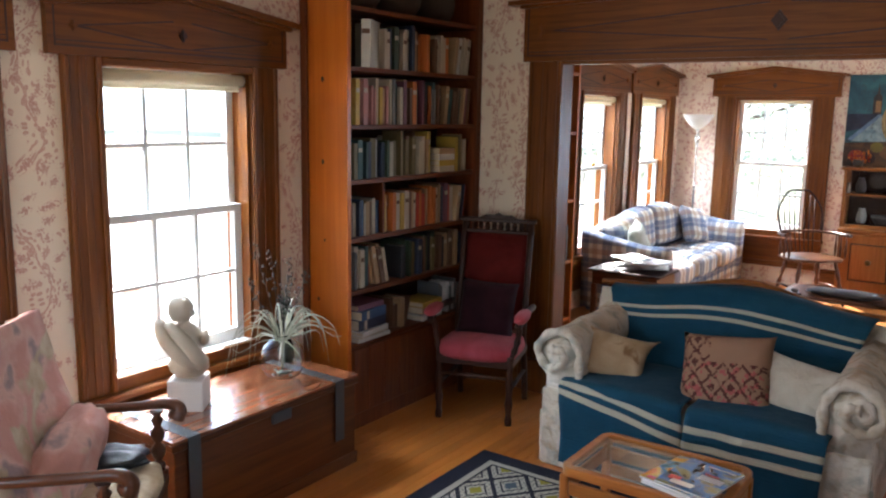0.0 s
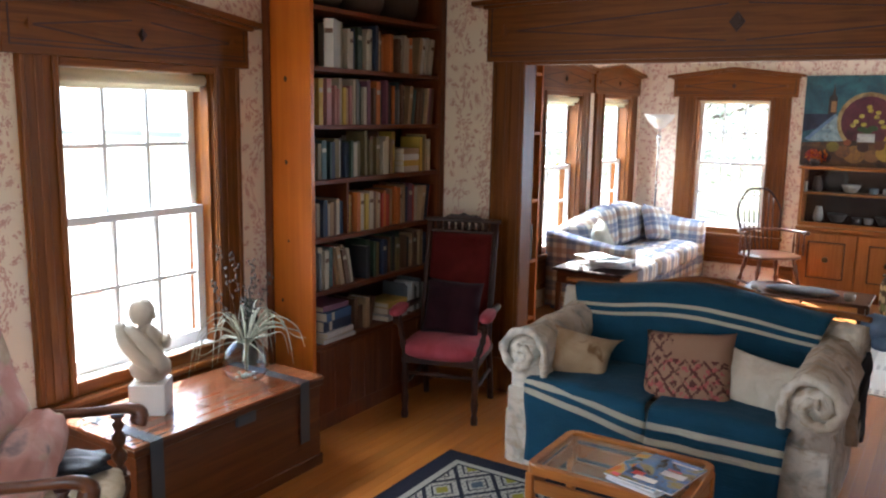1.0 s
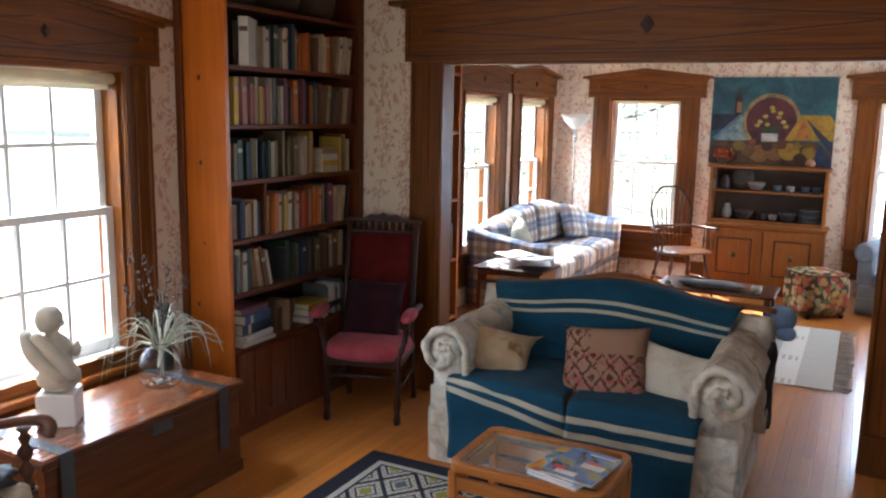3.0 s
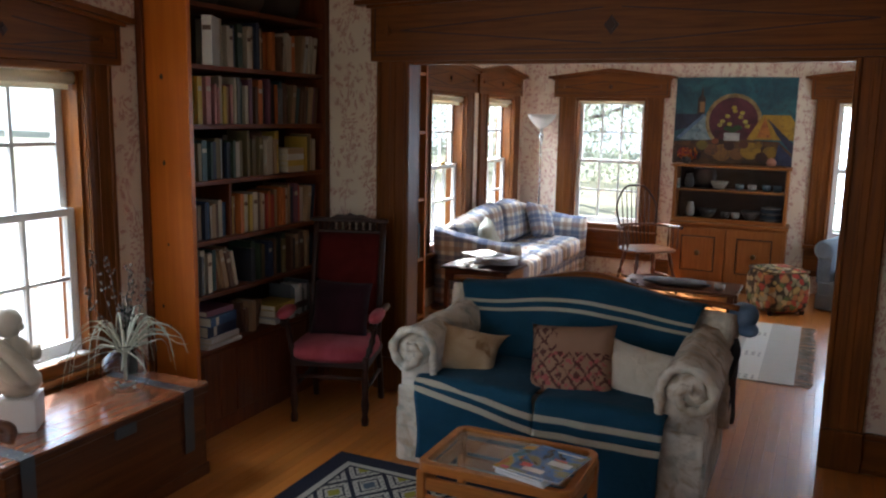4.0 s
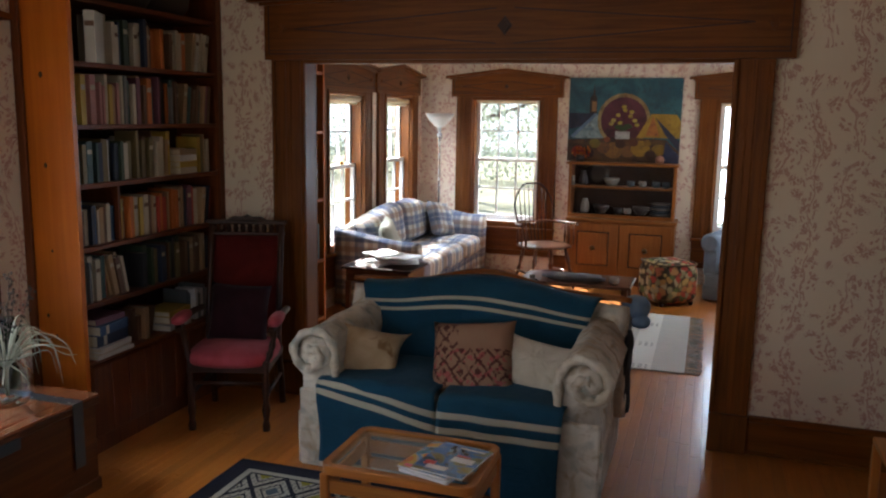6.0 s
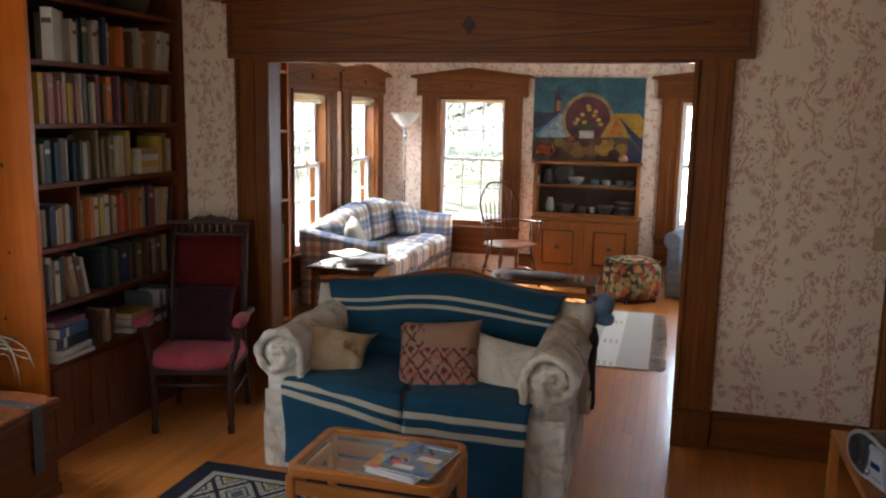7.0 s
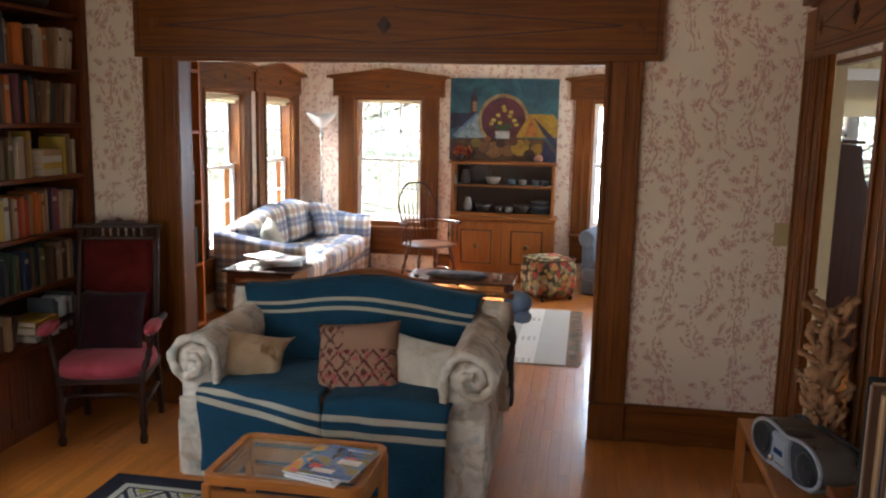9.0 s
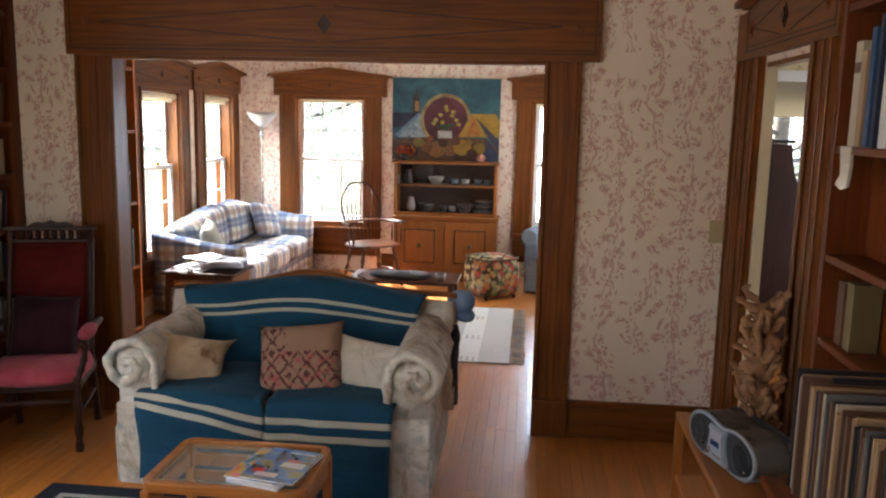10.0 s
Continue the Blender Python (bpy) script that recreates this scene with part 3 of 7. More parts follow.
# ---- outdoors ----
def lawn_mat():
    n = Nodes("autumn_lawn")
    v = n.coords(shift=False)
    col = n.ramp(n.noise(v, 0.35, 5), (0.35, (0.17, 0.18, 0.10)), (0.7, (0.30, 0.28, 0.18)))
    col = n.mix(n.math("MULTIPLY", n.noise(v, 9, 3), 0.5), col, (0.40, 0.34, 0.22))
    return n.done(col, 0.95)


single("ground", boxes((-400, 400, -400, 400, -1.2, -0.6)), lawn_mat(), "pale autumn lawn with fallen leaves", "lawn", kind="structure")
# pale ground added as a reflector to whiten the view through the front windows
gravel = plain("added_bright_gravel", (0.52, 0.50, 0.46), 0.95, spot=0.2, bumpy=0.5)
single("driveway", boxes((-30, -6.5, -12, 14, -0.6, -0.585)), gravel, "added pale gravel ground that brightens the front window view", "driveway", kind="structure")
bark = plain("grey_bark", (0.16, 0.12, 0.09), 0.9, spot=0.4, bumpy=0.6)


def leaf_mat(name, a, b):
    n = Nodes(name)
    g = n.t.nodes.new("ShaderNodeNewGeometry")
    col = n.ramp(g.outputs["Random Per Island"], (0.1, a), (0.9, b))
    tr = n.t.nodes.new("ShaderNodeBsdfTranslucent")
    n.put(tr.inputs[0], col)
    ms = n.t.nodes.new("ShaderNodeMixShader")
    ms.inputs[0].default_value = 0.65
    m = n.done(col, 0.7, spec=0.2)
    n.t.links.new(n.b.outputs[0], ms.inputs[1])
    n.t.links.new(tr.outputs[0], ms.inputs[2])
    n.t.links.new(ms.outputs[0], n.t.nodes["Material Output"].inputs[0])
    return m


# both leaf colours are paled to carry the bright haze outdoors
leaf_green = leaf_mat("haze_paled_green_leaves", (0.30, 0.33, 0.24), (0.52, 0.54, 0.44))
leaf_gold = leaf_mat("haze_paled_gold_leaves", (0.40, 0.35, 0.20), (0.60, 0.53, 0.37))


def tree(x, y, height, spread, leaves, seed, count):
    rng = random.Random(seed)
    o = thing("tree", "broadleaf tree with thin autumn foliage on the lawn", "tree", pose(x, y, -0.6), group="garden trees")
    bm = bmesh.new()
    tube(bm, spline([(0, 0, 0), (0.1, 0.05, height * 0.4), (-0.05, 0.1, height * 0.8), (0, 0, height)], 10), [0.17 - 0.15 * i / 10 for i in range(11)], 8)
    tips = []
    for k in range(16):
        z = height * rng.uniform(0.14, 0.9)
        a = rng.uniform(0, 6.28)
        r = spread * rng.uniform(0.5, 1.0) * (1.15 - z / height)
        e = Vector((r * math.cos(a), r * math.sin(a), z + r * 0.35))
        tube(bm, spline([(0, 0, z), e * 0.5 + Vector((0, 0, z * 0.5 - 0.1)), e], 6), [0.05 - 0.006 * i for i in range(7)], 5)
        tips += [(Vector((0, 0, z)) + (e - Vector((0, 0, z))) * f) for f in (0.45, 0.7, 1.0)]
    part("trunk", bm, bark, o)
    bm = bmesh.new()
    for k in range(count):
        c = rng.choice(tips) + Vector((rng.gauss(0, 0.4), rng.gauss(0, 0.4), rng.gauss(0, 0.35)))
        s = rng.uniform(0.03, 0.065)
        rot = Euler((rng.uniform(0, 6), rng.uniform(0, 6), rng.uniform(0, 6))).to_matrix()
        vs = [bm.verts.new(c + rot @ Vector(p) * s) for p in ((-1, 0, 0), (-0.2, -0.5, 0.1), (1, 0, 0), (-0.2, 0.5, 0.1))]
        bm.faces.new(vs)
    part("crown", bm, leaves, o, "sparse small leaves")


tree(-4.9, 15.5, 7.5, 3.0, leaf_green, 1, 7500)
tree(-6.8, 21.0, 9.0, 3.4, leaf_gold, 2, 8000)
tree(-3.4, 22.0, 8.5, 3.4, leaf_gold, 3, 8000)
tree(1.6, 17.0, 7.0, 2.8, leaf_green, 4, 4500)
tree(-33.0, 3.5, 8.0, 3.0, leaf_gold, 5, 2600)
tree(-34.0, 9.5, 8.5, 3.4, leaf_green, 6, 2600)
tree(4.6, 16.0, 7.0, 2.6, leaf_gold, 7, 2000)
tree(-1.2, 26.0, 9.5, 3.6, leaf_green, 8, 8000)
tree(-9.5, 25.0, 9.0, 3.6, leaf_green, 9, 3200)
rng = random.Random(77)
hedge = bmesh.new()
for k in range(24000):
    x = rng.uniform(-26, 14)
    c = Vector((x, 29 + rng.gauss(0, 0.9), -0.5 + abs(rng.gauss(0, 1)) * (2.5 + 0.9 * math.sin(x * 0.7))))
    s = rng.uniform(0.06, 0.13)
    rot = Euler((rng.uniform(0, 6), rng.uniform(0, 6), rng.uniform(0, 6))).to_matrix()
    hedge.faces.new([hedge.verts.new(c + rot @ Vector(q) * s) for q in ((-1, 0, 0), (-0.2, -0.5, 0.1), (1, 0, 0), (-0.2, 0.5, 0.1))])
single("hedgerow", hedge, leaf_green, "ragged green hedgerow at the end of the lawn", "hedge", kind="stuff")
# added sheet that emits light, so the distance looks bright and hazy
glow_sheet_mat = bpy.data.materials.new("glowing_backdrop")
glow_sheet_mat.use_nodes = True
hb = glow_sheet_mat.node_tree.nodes["Principled BSDF"]
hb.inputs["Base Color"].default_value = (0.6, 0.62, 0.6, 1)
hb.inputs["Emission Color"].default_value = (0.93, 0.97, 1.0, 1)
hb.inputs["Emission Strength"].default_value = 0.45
single("backdrop", boxes((-70, 45, 52, 52.3, -0.6, 13), (-70.3, -70, -40, 52, -0.6, 13)), glow_sheet_mat, "added glowing sheet in place of the bright hazy distance", "backdrop", kind="structure")

# porch post and rail outside the front windows; unseen roof added to block sun
post_paint = plain("salmon_porch_paint", (0.62, 0.40, 0.30), 0.6)
porch = thing("porch", "painted porch with turned post and railing", "porch", pose(-4.6, 2.2, -0.6))
# added slab out of view; its edge sets how far sun reaches indoors
part("roof_slab", boxes((0.25, 1.2, -3.4, 2.3, 3.16, 3.28)), white_paint, porch)
part("deck", boxes((0.2, 1.2, -3.4, 2.3, 0.38, 0.46)), bark, porch)
for y in (-1.7, 0.62, 2.1):
    bm = bmesh.new()
    lathe(bm, [(0.075, 0.46), (0.075, 0.95), (0.05, 1.0), (0.06, 1.1), (0.045, 1.6), (0.055, 2.3), (0.075, 2.4), (0.075, 3.16)], 14, (0.33, y, 0))
    part("post", bm, post_paint, porch)
part("rail", boxes((0.305, 0.355, -3.3, 2.2, 1.28, 1.33), (0.305, 0.355, -3.3, 2.2, 0.62, 0.66)), white_paint, porch)
for k in range(24):
    y = -3.25 + k * 0.23
    part("baluster", boxes((0.315, 0.345, y, y + 0.03, 0.66, 1.28)), white_paint, porch)

# ---- front room: built-in bookcase and books ----
PALETTE = {
    "cream": (0.58, 0.50, 0.38), "white": (0.70, 0.68, 0.64), "tan": (0.46, 0.30, 0.16), "brown": (0.16, 0.08, 0.045),
    "black": (0.025, 0.025, 0.03), "grey": (0.17, 0.175, 0.18), "navy": (0.025, 0.04, 0.085), "blue": (0.04, 0.10, 0.22),
    "teal": (0.045, 0.10, 0.10), "green": (0.045, 0.075, 0.04), "olive": (0.20, 0.15, 0.06), "yellow": (0.62, 0.42, 0.06),
    "orange": (0.60, 0.17, 0.03), "red": (0.45, 0.05, 0.03), "pink": (0.55, 0.25, 0.24), "purple": (0.20, 0.07, 0.11)}
BOOK_MATS = {k: plain("book_cover_" + k, tuple(c * 0.92 for c in v), 0.55, spot=0.4) for k, v in PALETTE.items()}
page_mat = plain("book_pages", (0.62, 0.54, 0.40), 0.9, spot=0.2)


def book(m, h, t, d, color, group, lying=False):
    """A book with its spine at x = 0 facing +x, thickness along y, standing on z = 0."""
    bm = boxes((-0.003, 0, 0, t, 0, h), (-d, -0.003, 0, 0.0028, 0, h), (-d, -0.003, t - 0.0028, t, 0, h))
    how = "lying flat in a stack" if lying else "standing upright on the shelf"
    o = single("book", bm, BOOK_MATS[color], f"book with a faded {color} cover {how}", "book", m, group)
    part("page_block", boxes((-d + 0.004, -0.003, 0.0028, t - 0.0028, 0.004, h - 0.004)), page_mat, o, "yellowed pages")
    if t > 0.03 and h > 0.2:
        part("title_band", boxes((0, 0.0008, 0.003, t - 0.003, h * 0.7, h * 0.8)), BOOK_MATS["cream" if color not in ("cream", "white") else "brown"], o)
    return o


def book_row(y0, y1, z, x, seed, colors, hmin, hmax, group, leans=(), face=1):
    rng = random.Random(seed)
    y = y0
    i = 0
    while True:
        t = rng.uniform(0.014, 0.038)
        h = rng.uniform(hmin, hmax)
        if y + t > y1:
            break
        c = colors[i % len(colors)] if rng.random() < 0.6 else rng.choice(colors)
        lean = 0
        for a, b, deg in leans:
            if a <= y <= b:
                lean = deg
        dx = rng.uniform(-0.045, 0.0)
        m = pose(x + dx, y, z, lean, 0, 0)
        if lean:
            k = radians(abs(lean))
            y += t / math.cos(k) + 0.002
            if lean < 0:
                m = pose(x + dx, y - t, z, lean, 0, 0)
        else:
            y += t + rng.choice((0.0008, 0.0008, 0.002))
        book(m, h, t, rng.uniform(0.13, 0.19), c, group)
        i += 1


BX, BY0, BY1 = -2.88, 3.18, 4.425
bc = thing("bookcase", "built-in floor-to-ceiling pine bookcase filled with books", "bookcase", pose(0, 0, 0))
part("side_panel", boxes((W + 0.002, BX, BY0, BY0 + 0.03, 0, CEIL - 0.002), bevel=0.002), pine["z"], bc, "orange pine end panel with knots")
for z, r in ((1.47, 0.011), (0.72, 0.009), (1.05, 0.007), (1.9, 0.012), (0.62, 0.006)):
    kx = W + 0.10 + (z * 7 % 1) * 0.16
    bm = bmesh.new()
    prism(bm, [(kx + r * math.cos(a * 0.7), z + r * 1.3 * math.sin(a * 0.7)) for a in range(9)], "y", BY0 - 0.0006, BY0 + 0.001)
    part("knot", bm, oak_dark_mark, bc)
part("end_trim", boxes((W + 0.002, W + 0.05, BY0 - 0.02, BY0 - 0.001, 0, CEIL - 0.002), bevel=0.004), redwood["z"], bc)
part("side_panel", boxes((W + 0.002, BX, BY1 - 0.025, BY1, 0, CEIL - 0.002)), redwood["z"], bc)
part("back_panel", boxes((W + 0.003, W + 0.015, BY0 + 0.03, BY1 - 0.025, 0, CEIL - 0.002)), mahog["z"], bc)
SHELVES = (2.27, 1.966, 1.667, 1.378, 1.067, 0.78, 0.485)
for z in SHELVES:
    part("shelf", boxes((W + 0.015, BX - 0.004, BY0 + 0.03, BY1 - 0.025, z - 0.024, z), bevel=0.002), redwood["y"], bc)
part("face_stile", boxes((BX - 0.002, BX + 0.016, BY1 - 0.05, BY1, 0, CEIL - 0.002)), redwood["z"], bc)
cab = part("base_cabinet", boxes((W + 0.015, BX + 0.006, BY0 + 0.03, BY1 - 0.025, 0.0, 0.460)), redwood["z"], bc, "plank-fronted base")
for k in range(9):
    a = BY0 + 0.035 + k * 0.132
    part("plank", boxes((BX + 0.006, BX + 0.016, a, a + 0.127, 0.09, 0.455), bevel=0.003), redwood["z"], cab)
part("divider", boxes((W + 0.02, BX - 0.03, 3.505, 3.523, 1.067, 1.354)), redwood["z"], bc)
G = "books in the built-in bookcase"
y = BY0 + 0.035
ya, yb = BY0 + 0.04, BY1 - 0.03
book(pose(BX - 0.02, ya + 0.09, SHELVES[1], 0, 0, -62), 0.245, 0.05, 0.2, "white", G)
book_row(ya + 0.27, ya + 0.60, SHELVES[1], BX - 0.02, 1, ["grey", "cream", "cream", "navy", "tan", "green"], 0.20, 0.255, G)
book_row(ya + 0.60, yb - 0.22, SHELVES[1], BX - 0.02, 2, ["brown", "cream", "orange", "tan", "orange", "brown", "cream"], 0.19, 0.22, G)
book_row(yb - 0.21, yb - 0.06, SHELVES[1], BX - 0.02, 3, ["tan", "cream", "white"], 0.21, 0.24, G, [(0, 9, -9)])
book_row(ya, ya + 0.47, SHELVES[2], BX - 0.02, 4, ["teal", "cream", "yellow", "tan", "pink", "cream", "grey", "brown"], 0.19, 0.25, G)
book_row(ya + 0.47, ya + 0.88, SHELVES[2], BX - 0.02, 5, ["black", "tan", "brown", "orange", "grey", "teal", "purple"], 0.20, 0.255, G)
book_row(ya + 0.89, yb - 0.06, SHELVES[2], BX - 0.02, 6, ["tan", "purple", "teal", "white", "brown"], 0.19, 0.24, G, [(0, 9, -7)])
book_row(ya, ya + 0.44, SHELVES[3], BX - 0.02, 7, ["green", "cream", "olive", "teal", "black", "navy", "white"], 0.19, 0.22, G)
book_row(ya + 0.45, ya + 0.78, SHELVES[3], BX - 0.02, 8, ["olive", "cream", "cream", "tan", "yellow", "brown"], 0.19, 0.255, G)
for k in range(4):
    book(pose(BX - 0.02, ya + 0.97, SHELVES[3] + 0.002 + k * 0.036, 90, 0, 0), 0.16, 0.034, 0.16, ("cream", "yellow", "white", "tan")[k], G, True)
book_row(ya + 0.99, yb - 0.05, SHELVES[3], BX - 0.02, 9, ["yellow", "olive", "tan", "black", "cream"], 0.19, 0.24, G)
book_row(ya, 3.5, SHELVES[4], BX - 0.02, 10, ["tan", "brown", "cream", "navy", "blue", "grey"], 0.17, 0.2, G)
book_row(3.525, ya + 0.75, SHELVES[4], BX - 0.02, 11, ["brown", "tan", "cream", "yellow", "orange", "orange", "red"], 0.19, 0.225, G)
book_row(ya + 0.75, yb - 0.06, SHELVES[4], BX - 0.02, 12, ["red", "orange", "cream", "tan", "brown", "navy", "purple"], 0.2, 0.245, G, [(ya + 1.0, 9, -8)])
book_row(ya, ya + 0.2, SHELVES[5], BX - 0.02, 13, ["grey", "teal", "red", "cream", "white"], 0.2, 0.235, G)
book_row(ya + 0.22, ya + 0.36, SHELVES[5], BX - 0.02, 14, ["cream", "tan", "brown", "black"], 0.2, 0.23, G, [(0, 9, 12)])
book_row(ya + 0.45, ya + 0.85, SHELVES[5], BX - 0.02, 15, ["brown", "black", "green", "black", "olive", "cream", "navy"], 0.19, 0.24, G)
book_row(ya + 0.86, yb - 0.05, SHELVES[5], BX - 0.02, 16, ["brown", "black", "tan", "navy"], 0.18, 0.23, G)
z = SHELVES[6]
for k, (c, t) in enumerate((("white", 0.02), ("cream", 0.016), ("white", 0.024), ("navy", 0.06), ("blue", 0.05), ("purple", 0.03))):
    book(pose(BX + 0.01 - 0.01 * (k % 2), ya + 0.31 - 0.01 * k, z + 0.001, 90, 0, 3 * k % 7), 0.27 - 0.01 * k, t, 0.22, c, G, True)
    z += t + 0.0015
for k, (c, t) in enumerate((("white", 0.03), ("tan", 0.04), ("yellow", 0.03))):
    book(pose(BX - 0.02, ya + 0.86, SHELVES[6] + 0.001 + k * 0.041, 90, 0, 4), 0.22, t, 0.18, c, G, True)
book_row(ya + 0.40, ya + 0.56, SHELVES[6], BX - 0.03, 17, ["tan", "brown", "tan"], 0.13, 0.19, G, [(ya + 0.5, 9, -14)])
book_row(ya + 0.9, yb - 0.05, SHELVES[6], BX - 0.04, 18, ["grey", "black", "white"], 0.15, 0.2, G)
basket_mat = plain("dark_wicker", (0.07, 0.04, 0.025), 0.9, spot=0.5, bumpy=0.8)
for k, yk in enumerate((3.42, 3.78, 4.12)):
    bm = lathe(bmesh.new(), [(0.09, 0), (0.125, 0.05), (0.135, 0.12), (0.12, 0.2), (0.10, 0.22), (0.095, 0.21)], 18)
    single("basket", bm, basket_mat, "dark woven basket on the top shelf", "basket", pose(-3.03, yk, SHELVES[0]), "top shelf baskets")

# ---- red velvet high-backed chair ----
velvet = fabric("red_velvet", (0.15, 0.014, 0.011), (0.23, 0.024, 0.019), 5, 300, 0.85, 0.6)
rose = fabric("rose_velvet", (0.36, 0.05, 0.07), (0.46, 0.085, 0.11), 5, 300, 0.85, 0.6)
plum = fabric("dark_plum_velvet", (0.018, 0.004, 0.007), (0.035, 0.008, 0.013), 5, 300, 0.9, 0.3)
rc = thing("high_back_chair", "dark carved chair upholstered in red velvet", "chair", pose(-2.43, 3.74, 0, 0, 0, 18))
turn = [(0.020, 0), (0.022, 0.03), (0.015, 0.06), (0.024, 0.12), (0.017, 0.17), (0.024, 0.24), (0.016, 0.30), (0.022, 0.36), (0.020, 0.40)]
for x in (-0.205, 0.205):
    part("front_leg", lathe(bmesh.new(), turn, 12, (x, 0, 0)), mahog["z"], rc)
    bm = tube(bmesh.new(), spline([(x, 0.46, 0), (x, 0.42, 0.2), (x, 0.36, 0.42), (x, 0.42, 0.75), (x, 0.50, 1.1)], 12), 0.019, 8)
    part("back_post", bm, mahog["z"], rc)
    bm = tube(bmesh.new(), spline([(x * 1.22, 0.40, 0.60), (x * 1.26, 0.2, 0.615), (x * 1.26, 0.0, 0.60), (x * 1.2, -0.05, 0.575)], 10), 0.02, 8)
    a = part("arm", bm, mahog["y"], rc)
    part("arm_pad", pad(bmesh.new(), x * 1.27, 0.05, 0.625, 0.036, 0.12, 0.028, 3, 8), rose, a, "rose velvet arm pad")
    part("arm_support", tube(bmesh.new(), spline([(x * 1.02, 0.0, 0.38), (x * 1.16, 0.03, 0.48), (x * 1.24, 0.02, 0.60)], 8), [0.018, 0.014, 0.02, 0.014, 0.02, 0.014, 0.02, 0.016, 0.018], 8), mahog["z"], rc)
    part("side_stretcher", tube(bmesh.new(), [(x, 0, 0.2), (x, 0.43, 0.2)], 0.012, 8), mahog["y"], rc)
part("front_stretcher", tube(bmesh.new(), [(-0.2, 0, 0.27), (-0.08, 0, 0.27), (0, 0, 0.27), (0.08, 0, 0.27), (0.2, 0, 0.27)], [0.010, 0.012, 0.018, 0.012, 0.010], 8), mahog["x"], rc)
part("seat_rail", boxes((-0.225, 0.225, -0.02, 0.40, 0.33, 0.375), bevel=0.006), mahog["x"], rc)
part("seat", pad(bmesh.new(), 0, 0.17, 0.405, 0.235, 0.225, 0.05, 4, 12, 0.03, 2, 0.2), rose, rc, "plump rose velvet seat")
bm = grid(bmesh.new(), lambda u, v: Vector(((u - 0.5) * 0.39, 0.365 + 0.135 * v ** 1.3 - 0.018 * (1 - (2 * u - 1) ** 2), 0.46 + 0.56 * v)), 10, 12)
bmesh.ops.solidify(bm, geom=list(bm.faces), thickness=0.03)
part("back_panel", bm, velvet, rc, "faded red velvet back")
part("crest_rail", boxes((-0.235, 0.235, 0.475, 0.515, 1.085, 1.11), bevel=0.005), mahog["x"], rc)
part("lower_rail", boxes((-0.225, 0.225, 0.47, 0.505, 1.02, 1.04), bevel=0.004), mahog["x"], rc)
for k in range(10):
    x = -0.19 + k * 0.042
    part("gallery_spindle", lathe(bmesh.new(), [(0.012, 1.04), (0.017, 1.062), (0.012, 1.085)], 8, (x, 0.488, 0)), mahog["z"], rc)
bm = prism(bmesh.new(), [(-0.12, 1.11), (0.12, 1.11), (0.08, 1.13), (0.03, 1.128), (0, 1.142), (-0.03, 1.128), (-0.08, 1.13)], "y", 0.48, 0.51)
part("crest_carving", bm, mahog["x"], rc)
single("cushion", pillow(bmesh.new(), 0.35, 0.34, 0.13, 12, 0.07, 3), plum, "dark plum velvet cushion on the red chair", "cushion", pose(-2.43, 3.74, 0, 0, 0, 18) @ pose(0.0, 0.27, 0.60, -14, 3, 0))

# ---- cedar chest under the window ----
CX0, CX1, CY0, CY1, CZ = -3.085, -2.585, 1.84, 2.93, 0.46
ch = thing("cedar_chest", "cedar blanket chest with grey metal straps", "chest", pose(0, 0, 0))
part("body", boxes((CX0 + 0.015, CX1 - 0.012, CY0 + 0.015, CY1 - 0.015, 0.05, CZ - 0.045), bevel=0.004), cedar_shaded, ch)
part("plinth", boxes((CX0 + 0.01, CX1 - 0.004, CY0 + 0.005, CY1 - 0.005, 0.0, 0.06), bevel=0.004), cedar_shaded, ch)
lid = part("lid", boxes((CX0, CX1, CY0, CY1, CZ - 0.045, CZ - 0.012), bevel=0.004), cedar_shaded, ch)
for k in range(8):
    a = CX0 + 0.001 + k * 0.0623
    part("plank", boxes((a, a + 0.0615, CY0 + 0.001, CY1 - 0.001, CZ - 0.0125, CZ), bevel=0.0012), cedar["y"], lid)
for y in (CY0 + 0.07, CY1 - 0.17):
    s = part("metal_strap", boxes((CX0 - 0.001, CX1 + 0.003, y, y + 0.06, CZ, CZ + 0.003), (CX1, CX1 + 0.003, y, y + 0.06, CZ - 0.3, CZ)), black_iron, ch, "grey studded metal strap")
    bm = bmesh.new()
    for k in range(9):
        for q in (0.012, 0.048):
            lathe(bm, [(0.005, 0), (0.003, 0.002)], 6, (CX1 - 0.03 - k * 0.05, y + q, CZ + 0.003))
    part("stud", bm, chrome, s)
part("lock_plate", boxes((CX1 - 0.013, CX1 + 0.004, 2.36, 2.47, CZ - 0.085, CZ - 0.035), bevel=0.002), black_iron, ch)

marble = plain("aged_cream_plaster", (0.60, 0.53, 0.42), 0.55, spot=0.5, bumpy=0.3)
white_box = plain("white_painted_block", (0.66, 0.65, 0.64), 0.6, spot=0.06)
PED = pose(-2.870, 2.142, CZ + 0.0005, 0, 0, 38)
single("pedestal_block", boxes((-0.074, 0.074, -0.074, 0.074, 0, 0.135), bevel=0.003), white_box, "white painted square block under the statue", "pedestal", PED)
bm = bmesh.new()
pad(bm, 0, 0, 0.055, 0.085, 0.07, 0.06, 2.2, 10, 0.15, 1)
pad(bm, -0.008, 0.0, 0.15, 0.064, 0.054, 0.09, 2.2, 12, 0.16, 2)
pad(bm, -0.026, 0.0, 0.295, 0.054, 0.048, 0.060, 2.1, 14, 0.06, 3)
pad(bm, 0.024, -0.004, 0.283, 0.014, 0.016, 0.018, 2, 6)
